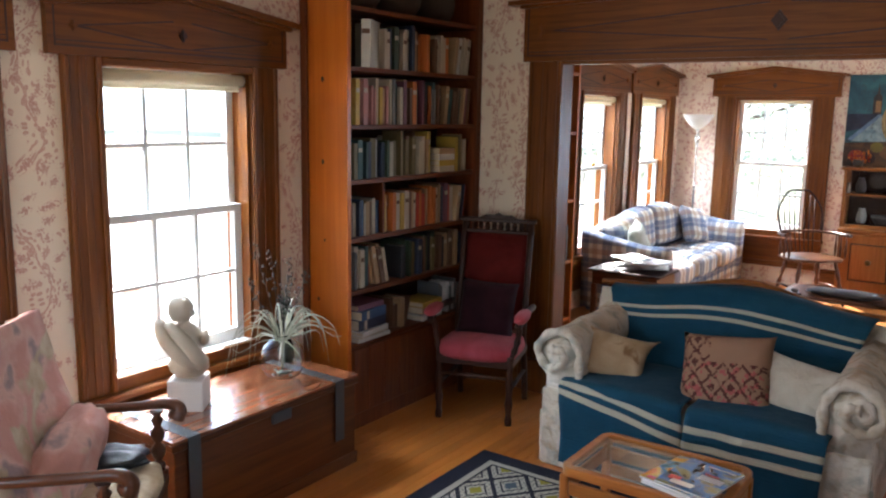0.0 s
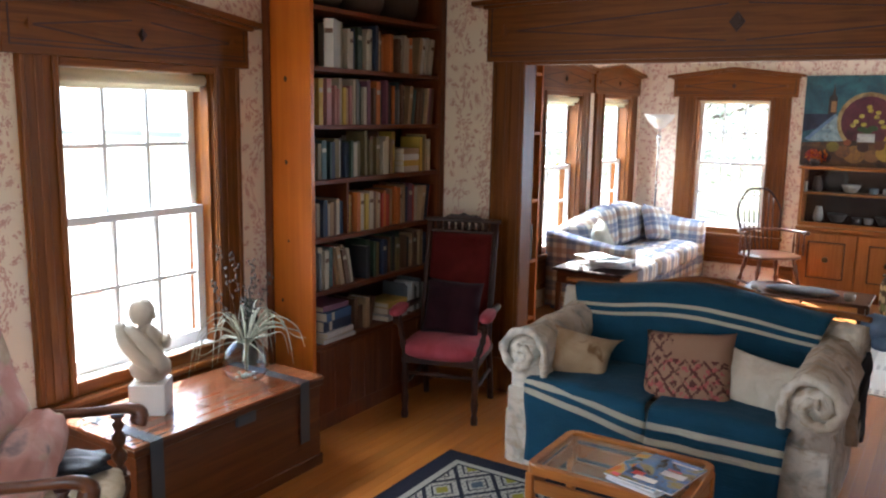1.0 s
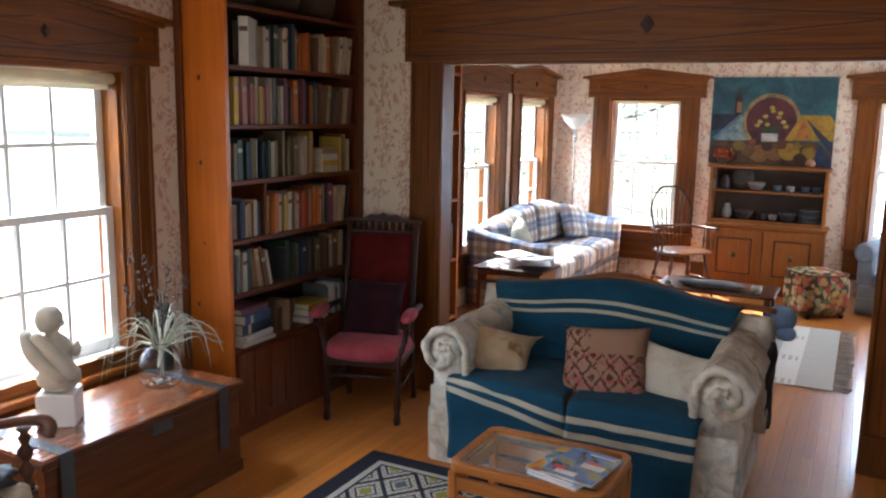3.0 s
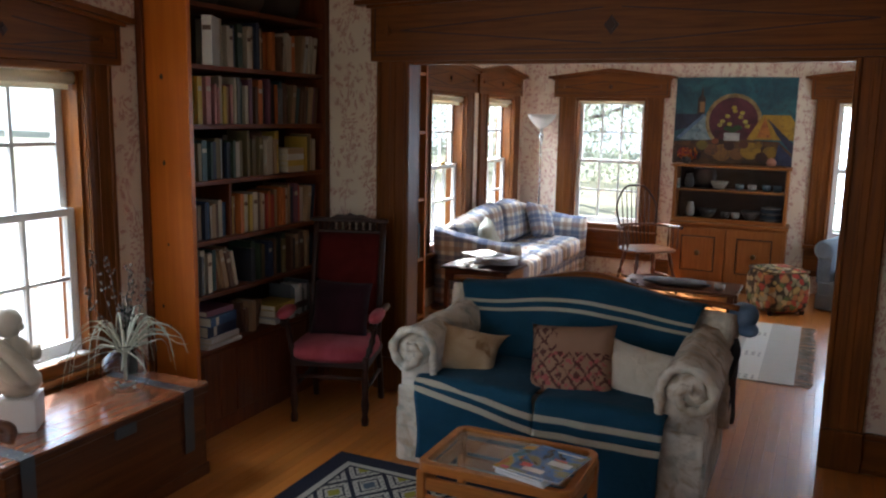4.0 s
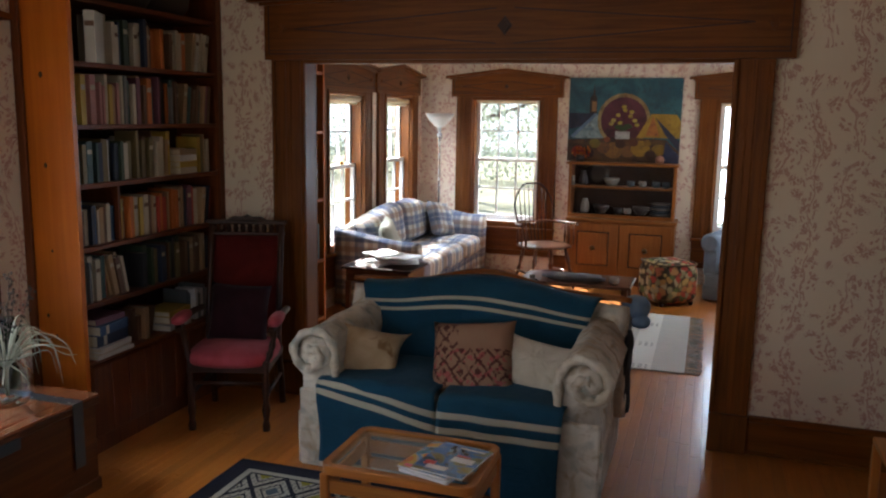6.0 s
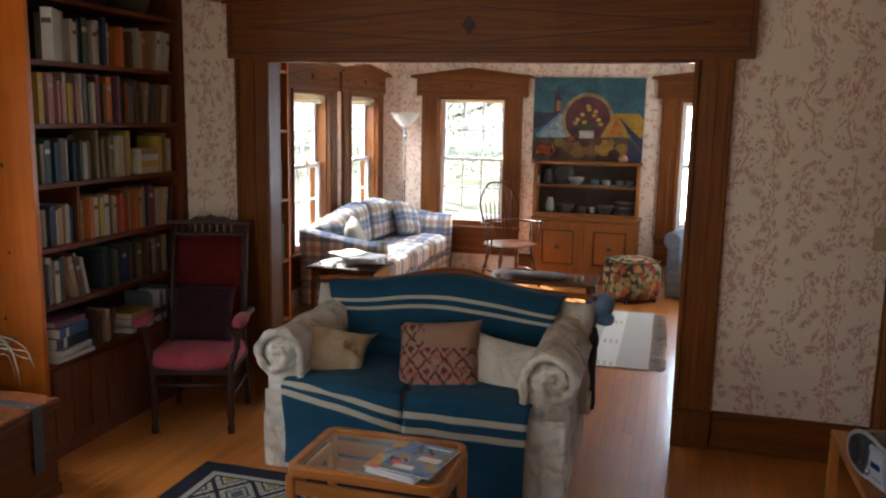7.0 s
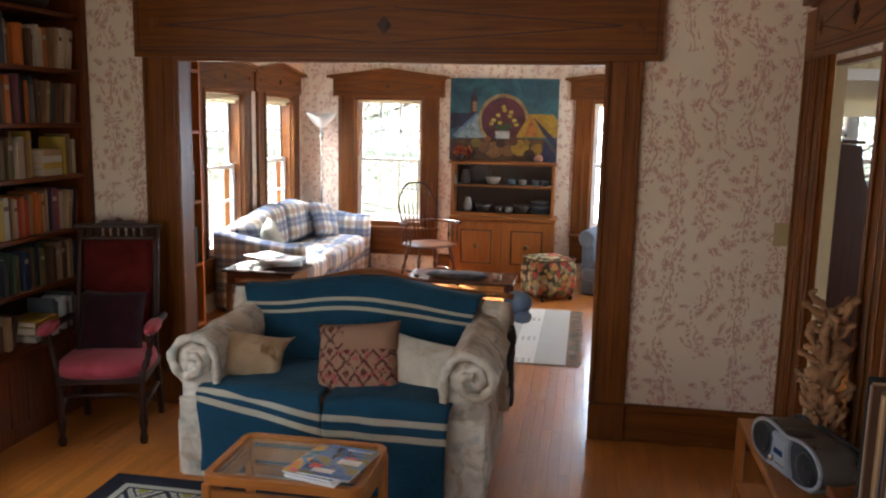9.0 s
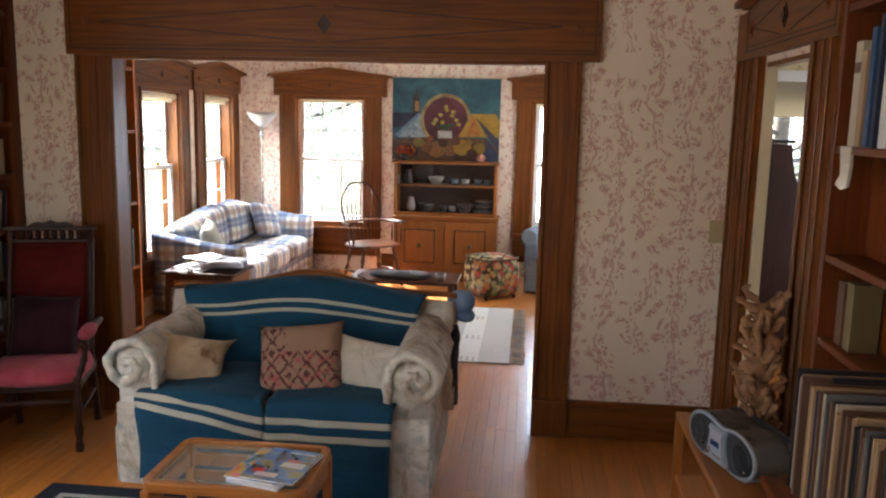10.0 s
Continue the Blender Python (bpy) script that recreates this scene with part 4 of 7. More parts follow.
tube(bm, [(-0.008, 0, 0.21), (-0.024, 0, 0.26)], 0.024, 10)
tube(bm, spline([(-0.112, -0.03, 0.25), (-0.085, -0.05, 0.19), (-0.02, -0.06, 0.12), (0.05, -0.05, 0.06)], 8), [0.022, 0.026, 0.03, 0.033, 0.035, 0.036, 0.036, 0.034, 0.03], 9)
tube(bm, spline([(-0.07, -0.045, 0.24), (-0.01, -0.055, 0.19), (0.06, -0.05, 0.11), (0.075, -0.03, 0.06)], 8), [0.02, 0.024, 0.028, 0.03, 0.032, 0.034, 0.034, 0.032, 0.03], 9)
tube(bm, spline([(0.02, 0.03, 0.2), (0.065, 0.02, 0.15), (0.085, -0.01, 0.20)], 8), 0.017, 8)
pad(bm, 0, 0, 0.01, 0.06, 0.055, 0.012, 2.5, 8)
single("statue", bm, marble, "aged cream plaster figurine on a white block", "statue", PED @ pose(0, 0, 0.137, 0, 0, -10), smooth=True)

# ---- glass vase with an air plant and dried stems ----
VX, VY = -2.83, 2.655
vs = thing("vase", "round pale glass vase on the cedar chest", "vase", pose(VX, VY, CZ + 0.004) @ Matrix.Scale(1.1, 4))
prof = [(0.045, 0.0), (0.075, 0.015), (0.098, 0.055), (0.101, 0.09), (0.088, 0.135), (0.055, 0.172), (0.036, 0.185), (0.040, 0.195), (0.036, 0.195), (0.032, 0.184), (0.051, 0.169), (0.084, 0.133), (0.097, 0.09), (0.094, 0.056), (0.072, 0.019), (0.040, 0.006)]
part("bowl", lathe(bmesh.new(), prof, 28), vase_glass, vs, "pale bubbled glass", smooth=True).visible_shadow = False
pebble = plain("grey_pebbles", (0.22, 0.25, 0.23), 0.5)
bm = bmesh.new()
rng = random.Random(9)
for k in range(26):
    a, r = rng.uniform(0, 6.28), rng.uniform(0, 0.05)
    pad(bm, r * math.cos(a), r * math.sin(a), 0.017 + rng.uniform(0, 0.012), 0.009, 0.008, 0.006, 2, 4)
part("pebbles", bm, pebble, vs, smooth=True)
leaf_grey = plain("silver_green_leaf", (0.46, 0.46, 0.34), 0.7, spot=0.4)
dry = plain("dried_stem", (0.10, 0.085, 0.07), 0.9)
pl = thing("air_plant", "spidery silver-green air plant standing in the vase", "plant", pose(VX, VY, CZ + 0.16))
for k in range(30):
    a = k * 2.399 + rng.uniform(-0.3, 0.3)
    reach, up = rng.uniform(0.16, 0.36), rng.uniform(0.03, 0.22)
    curl = rng.uniform(-0.12, 0.06)
    c, s = math.cos(a) * (0.6 if math.cos(a) < 0 else 1), math.sin(a)
    pts = spline([(0, 0, -0.11), (0.01 * c, 0.01 * s, 0.02), (reach * 0.45 * c, reach * 0.45 * s, up), (reach * 0.85 * c, reach * 0.85 * s, up * 0.75), (reach * c, reach * s, up * 0.4 + curl)], 14)
    part("leaf", tube(bmesh.new(), pts, [0.0072 - 0.0055 * i / 14 for i in range(15)], 5, 0.45), leaf_grey, pl)
ds = thing("dried_stems", "dried seed-head stems standing in the vase", "dried plant", pose(VX, VY, CZ + 0.16))
for k, (dx, dy, hh) in enumerate(((0.02, -0.18, 0.52), (0.04, -0.10, 0.47), (0.0, 0.05, 0.42), (0.05, 0.02, 0.34), (0.02, -0.22, 0.36), (0.0, 0.16, 0.33), (0.03, -0.02, 0.28))):
    pts = spline([(0, 0, -0.12), (dx * 0.3, dy * 0.4, hh * 0.4), (dx * 0.8 + 0.02, dy * 0.8 - 0.02, hh * 0.8), (dx, dy, hh)], 12)
    st = part("stem", tube(bmesh.new(), pts, 0.0016, 5), dry, ds)
    for i in range(5, 13):
        for q in range(2):
            p = pts[i] + Vector((rng.gauss(0, 0.012), rng.gauss(0, 0.012), rng.gauss(0, 0.008)))
            bm = tube(bmesh.new(), [pts[i], p], 0.0008, 3)
            pad(bm, p.x, p.y, p.z, 0.006, 0.006, 0.0075, 2, 4)
            part("seed_head", bm, dry, st, smooth=True)
single("candle_jar", lathe(bmesh.new(), [(0.04, 0), (0.045, 0.01), (0.045, 0.26), (0.03, 0.3), (0.03, 0.33)], 16), glass_mat("bottle_green_glass", (0.02, 0.09, 0.05), 0.05), "tall dark green glass bottle on the chest", "bottle", pose(-3.02, 2.86, CZ + 0.004))

# ---- carved open armchair by the window ----
ACM = pose(-2.335, 1.545, 0, 0, 0, 39.7 - 90)     # local +y is forward


def tapestry():
    n = Nodes("rose_floral_cotton")
    v = n.coords()
    col = n.ramp(n.noise(v, 7.0, 3, 0.5, 0.25), (0.42, (0.50, 0.26, 0.22)), (0.55, (0.58, 0.36, 0.31)), (0.62, (0.30, 0.22, 0.22)))
    col = n.mix(n.ramp(n.noise(v, 3.6, 3, 0.55, 0.5), (0.56, (0, 0, 0)), (0.60, (1, 1, 1))), col, n.mix(n.noise(v, 16, 3), (0.30, 0.18, 0.09), (0.62, 0.54, 0.42)))
    n.bump(n.noise(v, 8, 4), 0.5, 0.02)
    return n.done(col, 0.9, spec=0.2, sheen=0.2)


rosecloth = tapestry()
cream_weave = fabric("cream_woven_seat", (0.46, 0.36, 0.24), (0.60, 0.50, 0.36), 14, 160)
walnut = {a: wood("walnut_" + a, (0.055, 0.018, 0.008), (0.14, 0.05, 0.021), a, 0.3, coat=0.3) for a in "xyz"}
ac = thing("armchair", "carved walnut open armchair with scrolled arms", "armchair", ACM)
for x in (-0.30, 0.30):
    s = 1 if x > 0 else -1
    pts = spline([(x - s * 0.02, -0.47, 0.62), (x, -0.3, 0.635), (x, -0.12, 0.645), (x + s * 0.005, 0.0, 0.655), (x + s * 0.005, 0.045, 0.635), (x, 0.035, 0.60)], 20)
    bm = tube(bmesh.new(), pts, [0.022 + 0.018 * max(0, (i - 10) / 10) for i in range(21)], 10, 0.8)
    part("arm", bm, walnut["y"], ac, "scrolled arm with carved knuckles")
    part("arm_post", lathe(bmesh.new(), [(0.024, 0.40), (0.024, 0.42), (0.011, 0.435), (0.026, 0.46), (0.028, 0.48), (0.012, 0.505), (0.024, 0.525), (0.027, 0.545), (0.012, 0.57), (0.024, 0.595), (0.012, 0.61), (0.026, 0.63)], 12, (x, -0.035, 0)), walnut["z"], ac)
    part("front_leg", lathe(bmesh.new(), [(0.03, 0), (0.022, 0.05), (0.034, 0.1), (0.024, 0.16), (0.032, 0.22), (0.028, 0.33), (0.035, 0.40)], 12, (x, -0.035, 0)), walnut["z"], ac)
    part("back_post", tube(bmesh.new(), spline([(x, -0.55, 0), (x, -0.48, 0.4), (x, -0.48, 0.7), (x * 0.97, -0.53, 0.98)], 12), 0.022, 8), walnut["z"], ac)
part("seat_rail", boxes((-0.31, 0.31, -0.52, 0.0, 0.33, 0.39), bevel=0.01), walnut["x"], ac)
part("seat", pad(bmesh.new(), 0, -0.25, 0.415, 0.30, 0.27, 0.045, 4.5, 12, 0.02, 1, 0.25), cream_weave, ac, "cream woven seat pad")
bm = cloth(lambda u, v: Vector(((u - 0.5) * 0.62 * (1 - 0.05 * v), -0.37 - 0.11 * v ** 1.4 + 0.03 * noise.noise(Vector((u * 3, v * 3, 4))) + 0.05 * (1 - v) ** 3, 0.44 + 0.57 * v)), 16, 18, 0.05)
part("back_panel", bm, rosecloth, ac, "rose floral cloth over the back")
single("cushion", pad(bmesh.new(), 0, 0, 0, 0.26, 0.10, 0.125, 2.3, 20, 0.24, 4), rosecloth, "rumpled rose floral cushion slumped against the chair's back", "cushion", ACM @ pose(-0.03, -0.27, 0.555, -24, 12, 0), smooth=True)
leather = plain("black_leather", (0.014, 0.017, 0.022), 0.33, bumpy=0.4)
single("bag", pad(bmesh.new(), 0, 0, 0.030, 0.085, 0.15, 0.030, 3.0, 14, 0.32, 7), leather, "small soft black leather bag on the chair seat", "bag", ACM @ pose(-0.20, -0.20, 0.462, 0, 0, 4))

# ---- love seat ----
SX, SY = -1.118, 3.47
LS = pose(SX, SY, 0)


def brocade():
    n = Nodes("faded_cream_brocade")
    v = n.coords()
    col = n.ramp(n.noise(v, 4, 4), (0.35, (0.50, 0.42, 0.32)), (0.65, (0.72, 0.66, 0.57)))
    a = n.noise(v, 7.5, 3, 0.5, 1.6)
    col = n.mix(n.ramp(a, (0.50, (0, 0, 0)), (0.72, (0.85, 0.85, 0.85))), col, (0.36, 0.25, 0.14))
    b = n.noise(n.coords((1, 1, 1.2)), 5.1, 2, 0.4, 2.2)
    col = n.mix(n.ramp(b, (0.52, (0, 0, 0)), (0.74, (0.75, 0.75, 0.75))), col, (0.26, 0.27, 0.24))
    n.bump(n.math("ADD", n.noise(v, 10, 4, 0.6, 0.8), n.math("MULTIPLY", n.noise(v, 200, 2), 0.12)), 0.7, 0.03)
    return n.done(col, 0.9, spec=0.2, sheen=0.2)


broc = brocade()
ls = thing("love_seat", "rolled-arm love seat in faded cream brocade", "sofa", LS)
part("base", boxes((-0.74, 0.74, 0.05, 0.90, 0.0, 0.26), bevel=0.015), broc, ls)
part("skirt", cloth(lambda u, v: Vector((-0.755 + 1.51 * u, 0.035 + 0.012 * math.sin(u * 60) * (1 - v), 0.004 + 0.27 * v)), 70, 5, 0.008), broc, ls)
for s in (-1, 1):
    def arm(u, v, s=s):
        # cross-section: straight inner and outer sides with a fat roll on top
        a = u * 2 * math.pi
        y = 0.03 + 0.80 * v
        lift = 0.02 * v
        t = u
        sec = [(0.545, 0.22), (0.545, 0.50), (0.535, 0.58), (0.56, 0.665), (0.625, 0.705), (0.70, 0.69), (0.762, 0.635), (0.785, 0.57), (0.765, 0.50), (0.725, 0.46), (0.735, 0.36), (0.745, 0.22)]
        k = t * len(sec)
        i = int(k) % len(sec)
        f = k - int(k)
        p, q = sec[i], sec[(i + 1) % len(sec)]
        x, z = p[0] + (q[0] - p[0]) * f, p[1] + (q[1] - p[1]) * f
        puff = 0.010 * noise.noise(Vector((x * 9, y * 5, z * 9 + s)))
        return Vector((s * (x + puff), y, z + lift + puff))
    bm = grid(bmesh.new(), arm, 36, 16, closed_u=True)
    bmesh.ops.holes_fill(bm, edges=[e for e in bm.edges if e.is_boundary])
    a = part("arm", bm, broc, ls, "fat rolled arm", smooth=True)
    bm = bmesh.new()
    pts = spline([(s * 0.545, 0.018, 0.30), (s * 0.545, 0.014, 0.50), (s * 0.55, 0.012, 0.62), (s * 0.62, 0.012, 0.695), (s * 0.72, 0.012, 0.67), (s * 0.77, 0.012, 0.585), (s * 0.72, 0.012, 0.510), (s * 0.66, 0.010, 0.515), (s * 0.625, 0.008, 0.555), (s * 0.64, 0.006, 0.60), (s * 0.685, 0.004, 0.605)], 40)
    part("scroll_front", tube(bm, pts, [0.017 + 0.010 * math.sin(i * 0.9) ** 2 for i in range(41)], 10), broc, a, smooth=True)
    part("front_panel", boxes((s * 0.645 - 0.095, s * 0.645 + 0.095, 0.012, 0.035, 0.0, 0.40), bevel=0.008), broc, a)
    part("front_bulge", pad(bmesh.new(), s * 0.655, 0.03, 0.585, 0.085, 0.025, 0.08, 2.2, 10, 0.1, s), broc, a)


def camel(x):
    """Height of the wavy top of the back."""
    return 0.79 + 0.075 * math.cos(x * 2.4) ** 2 if abs(x) < 0.65 else 0.79


for k, x in enumerate((-0.275, 0.275)):
    part("seat_cushion", pad(bmesh.new(), x, 0.36, 0.355, 0.275, 0.375, 0.085, 6, 14, 0.02, k, 0.12), broc, ls, "seat cushion")


def back_surf(u, v):
    x = -0.76 + 1.52 * u
    ztop = camel(x)
    z = 0.25 + (ztop - 0.25) * v
    y = 0.62 + 0.17 * v + (0.05 * (2 * u - 1) ** 4) * -1.2
    return Vector((x, y, z))


bm = grid(bmesh.new(), back_surf, 26, 10)
bmesh.ops.recalc_face_normals(bm, faces=bm.faces)
ex = bmesh.ops.solidify(bm, geom=list(bm.faces), thickness=-0.11)
part("backrest", bm, broc, ls, smooth=True)
pts = [(-0.78 + 1.56 * i / 40, 0.83 - 0.06 * (2 * i / 40 - 1) ** 4, camel(-0.78 + 1.56 * i / 40) + 0.012 + 0.012 * math.cos((-0.78 + 1.56 * i / 40) * 9)) for i in range(41)]
part("crest_rail", tube(bmesh.new(), pts, [0.026 - 0.010 * abs(2 * i / 40 - 1) for i in range(41)], 8, 0.9), oak["x"], ls, "carved wavy wooden crest rail")


def stripes(name, spans, blue=(0.013, 0.064, 0.112)):
    """Blue wool with cream bands at the given spans of the sheet's length."""
    n = Nodes(name)
    v = n.coords(shift=False)
    uvn = n.xyz(n.tc.outputs["UV"])
    band = 0.0
    for a, b in spans:
        hit = n.math("MULTIPLY", n.math("GREATER_THAN", uvn[1], a), n.math("LESS_THAN", uvn[1], b))
        band = hit if isinstance(band, float) else n.math("MAXIMUM", band, hit)
    base = n.mix(n.noise(v, 5, 5), tuple(c * 0.75 for c in blue), tuple(c * 1.35 for c in blue))
    col = n.mix(band, base, (0.56, 0.50, 0.38))
    rib = n.noise(n.coords((6, 6, 160), False), 1.0, 2)
    col = n.mix(n.math("MULTIPLY", n.noise(v, 240, 2), 0.4), col, (0.01, 0.02, 0.03))
    n.bump(n.math("ADD", n.noise(v, 7, 5, 0.6, 0.6), n.math("MULTIPLY", rib, 0.25)), 0.7, 0.025)
    return n.done(col, 0.92, spec=0.15, sheen=0.3)


wool_back = stripes("striped_blue_wool_back", ((0.59, 0.63), (0.69, 0.73)))
wool_seat = stripes("striped_blue_wool_seat", ((0.30, 0.335), (0.38, 0.415)))
wool_seat_l = stripes("striped_blue_wool_seat_left", ((0.375, 0.41), (0.445, 0.48)))


def back_throw(u, v):
    x = -0.70 + 0.14 * (1 - v) + (1.33 - 0.28 * (1 - v)) * u
    ztop = camel(x) + 0.012
    z = 0.43 + (ztop - 0.43) * min(1, v / 0.92)
    k = min(1, v / 0.92)
    y = 0.60 + 0.19 * k - 0.085
    fold = 0.016 * noise.noise(Vector((x * 5, v * 2.2, 2))) + 0.007 * math.sin(x * 11 + v * 6) * v + 0.006 * noise.noise(Vector((x * 3 + v * 9, v * 16, 5)))
    if v > 0.92:
        y += (v - 0.92) / 0.08 * 0.10
        z += 0.006
    y -= 0.012
    return Vector((x, y + fold, z + 0.004))


single("blanket", cloth(back_throw, 44, 30, 0.008), wool_back, "blue wool blanket with cream stripes over the sofa back", "blanket", LS)


def seat_throw(xa, xb, skew, drop, sd, xin=0.0):
    def fn(u, v):
        x = xa + (xb - xa) * u
        # v from the hem (0) up the front, over the edge, back along the seat
        s = v * (0.40 + 0.52)
        front = 0.45 - drop
        if s < front:
            y, z = -0.042, drop + s
        elif s < front + 0.07:
            a = (s - front) / 0.07 * math.pi / 2
            y, z = -0.042 + 0.045 * (1 - math.cos(a)), 0.425 + 0.03 * math.sin(a) + 0.012
        else:
            y, z = 0.0 + (s - front - 0.07), 0.467
        bulge = 0.018 * (1 - ((x - (xa + xb) / 2) / ((xb - xa) / 2)) ** 2) if z > 0.44 else 0
        f = 0.012 * noise.noise(Vector((x * 7 + sd, v * 4, 1))) * (1.6 if z < 0.4 else 0.5) + (0.010 * math.sin(x * 17 + sd) * (1 - z / 0.45) if z < 0.44 else 0)
        return Vector((x + 0.012 * math.sin(v * 6 + sd), y + (f if z < 0.44 else 0) - 0.006, z + bulge + (f if z >= 0.44 else 0) + 0.004))
    return fn


sh = cloth(seat_throw(-0.615, -0.012, 0, 0.06, 1), 26, 40, 0.008)
uvl = sh.loops.layers.uv.verify()
for f in sh.faces:
    for l in f.loops:
        u, v = l[uvl].uv
        l[uvl].uv = (u, v + 0.13 * u)
single("blanket", sh, wool_seat_l, "blue wool blanket with cream stripes over the seat, askew", "blanket", LS)
single("blanket", cloth(seat_throw(-0.005, 0.575, 0, 0.01, 4), 24, 40, 0.008), wool_seat, "blue wool blanket with cream stripes over the seat", "blanket", LS)


def kilim():
    n = Nodes("brown_kilim_weave")
    x, y, z = n.xyz(n.coords(shift=False))
    x = n.math("SNAP", x, 0.0085)
    z = n.math("SNAP", z, 0.0085)
    zz = n.math("ABSOLUTE", n.math("SUBTRACT", n.math("FRACT", n.math("MULTIPLY", x, 11.5)), 0.5))
    tt = n.math("ABSOLUTE", n.math("SUBTRACT", n.math("FRACT", n.math("MULTIPLY_ADD", z, 9.0, 0.25)), 0.5))
    step = n.math("SNAP", n.math("ADD", zz, tt), 0.09)
    di = n.math("LESS_THAN", n.math("ABSOLUTE", n.math("SUBTRACT", step, 0.50)), 0.06)
    di2 = n.math("LESS_THAN", n.math("ADD", zz, tt), 0.22)
    low = n.math("LESS_THAN", z, 0.03)
    base = n.mix(n.noise(n.coords(), 6, 4), (0.25, 0.135, 0.085), (0.35, 0.21, 0.14))
    blot = n.noise(n.vec(x, z), 26, 2)
    base = n.mix(n.math("MULTIPLY", low, n.math("GREATER_THAN", blot, 0.56)), base, (0.36, 0.10, 0.09))
    few = n.math("MAXIMUM", low, n.math("LESS_THAN", x, -0.06))
    few = n.math("MULTIPLY", few, n.math("LESS_THAN", n.math("ABSOLUTE", z), 0.155))
    col = n.mix(n.math("MULTIPLY", n.math("MAXIMUM", di, di2), n.math("MULTIPLY", few, n.math("MULTIPLY_ADD", n.math("GREATER_THAN", n.noise(n.vec(x, z), 34, 2), 0.46), 0.6, 0.3))), base, (0.075, 0.024, 0.022))
    n.bump(n.noise(n.coords((1, 1, 3)), 130, 2), 0.4, 0.006)
    return n.done(col, 0.95, spec=0.1)


tan_sat = fabric("tan_satin", (0.40, 0.255, 0.13), (0.56, 0.41, 0.26), 5, 200, 0.6, 0.3, (0.24, 0.13, 0.055))
white_cot = fabric("cream_cotton", (0.62, 0.54, 0.43), (0.76, 0.70, 0.60), 5, 220)
for nd in white_cot.node_tree.nodes:
    if nd.bl_idname == "ShaderNodeBump":
        nd.inputs["Strength"].default_value, nd.inputs["Distance"].default_value = 0.9, 0.03
single("cushion", pillow(bmesh.new(), 0.41, 0.30, 0.15, 16, 0.24, 5, 0.04), tan_sat, "pinched tan satin cushion on the love seat", "cushion", LS @ pose(-0.47, 0.24, 0.545, -34, 12, 20), "sofa cushions")
single("cushion", pillow(bmesh.new(), 0.42, 0.38, 0.14, 14, 0.06, 6), kilim(), "brown and red kilim cushion with geometric pattern", "cushion", LS @ pose(0.085, 0.235, 0.575, -30, -6, 2), "sofa cushions")
cc = single("cushion", pillow(bmesh.new(), 0.41, 0.29, 0.15, 20, 0.12, 8, 0.03), white_cot, "rumpled cream cotton cushion with a button", "cushion", LS @ pose(0.395, 0.29, 0.545, -28, 6, -10), "sofa cushions")
part("button", pad(bmesh.new(), 0.01, -0.085, 0.0, 0.011, 0.006, 0.011, 2, 8), white_cot, cc, "small covered button")
blue_felt = fabric("pale_blue_felt", (0.14, 0.22, 0.36), (0.22, 0.32, 0.48), 8, 200)
cap_ = thing("cap", "pale blue cap hung on the sofa's back corner", "cap", LS @ pose(0.80, 0.86, 0.715))
bm = pad(bmesh.new(), 0, 0, 0.045, 0.075, 0.085, 0.065, 2.1, 12, 0.06, 1)
part("crown", bm, blue_felt, cap_, smooth=True)
part("brim", pad(bmesh.new(), 0.03, -0.04, -0.02, 0.05, 0.05, 0.035, 2.2, 8, 0.1, 3), blue_felt, cap_)
single("jacket", cloth(lambda u, v: Vector((0.79 + 0.02 * math.sin(u * 7), 0.66 + 0.22 * u, 0.22 + 0.40 * v + 0.05 * math.sin(u * 5))) + Vector((0.02 * noise.noise(Vector((u * 4, v * 3, 7))), 0, 0)), 16, 14, 0.015), fabric("dark_grey_cloth", (0.025, 0.025, 0.03), (0.05, 0.05, 0.055)), "dark cloth jacket hanging off the back of the sofa", "jacket", LS @ pose(-0.012, 0, 0))

# ---- coffee table with glass top and magazines ----
TX0, TX1, TY0, TY1, TZ = -1.335, -0.720, 2.64, 3.075, 0.43
ct = thing("coffee_table", "honey maple coffee table with a glass top", "table", pose(0, 0, 0))


def ring(x0, x1, y0, y1, r, w, z0, z1):
    """A rounded rectangular frame."""
    bm = bmesh.new()
    def outline(i):
        pts = []
        for cx, cy, a0 in ((x1 - r, y1 - r, 0), (x0 + r, y1 - r, 90), (x0 + r, y0 + r, 180), (x1 - r, y0 + r, 270)):
            for k in range(6):
                a = radians(a0 + 90 * k / 5)
                rr = max(r - i, 0.004)
                pts.append((cx + rr * math.cos(a), cy + rr * math.sin(a)))
        return pts
    o, n_ = outline(0), outline(w)
    rings = [[bm.verts.new((*p, z)) for p in pl] for pl, z in ((o, z0), (o, z1 - 0.004), (outline(0.004), z1), (n_, z1), (n_, z0))]
    for a, b in zip(rings, rings[1:] + rings[:1]):
        for k in range(len(a)):
            bm.faces.new((a[k], a[(k + 1) % len(a)], b[(k + 1) % len(a)], b[k]))
    return bm


part("top_frame", ring(TX0, TX1, TY0, TY1, 0.055, 0.032, TZ - 0.035, TZ), maple["x"], ct)
g = part("glass_top", boxes((TX0 + 0.03, TX1 - 0.03, TY0 + 0.03, TY1 - 0.03, TZ - 0.014, TZ - 0.007)), table_glass, ct, "grey tinted glass")
g.visible_shadow = False
for x in (TX0 + 0.004, TX1 - 0.039):
    for y in (TY0 + 0.004, TY1 - 0.039):
        part("leg", boxes((x, x + 0.035, y, y + 0.035, 0.012, TZ - 0.034), bevel=0.006), maple["z"], ct)
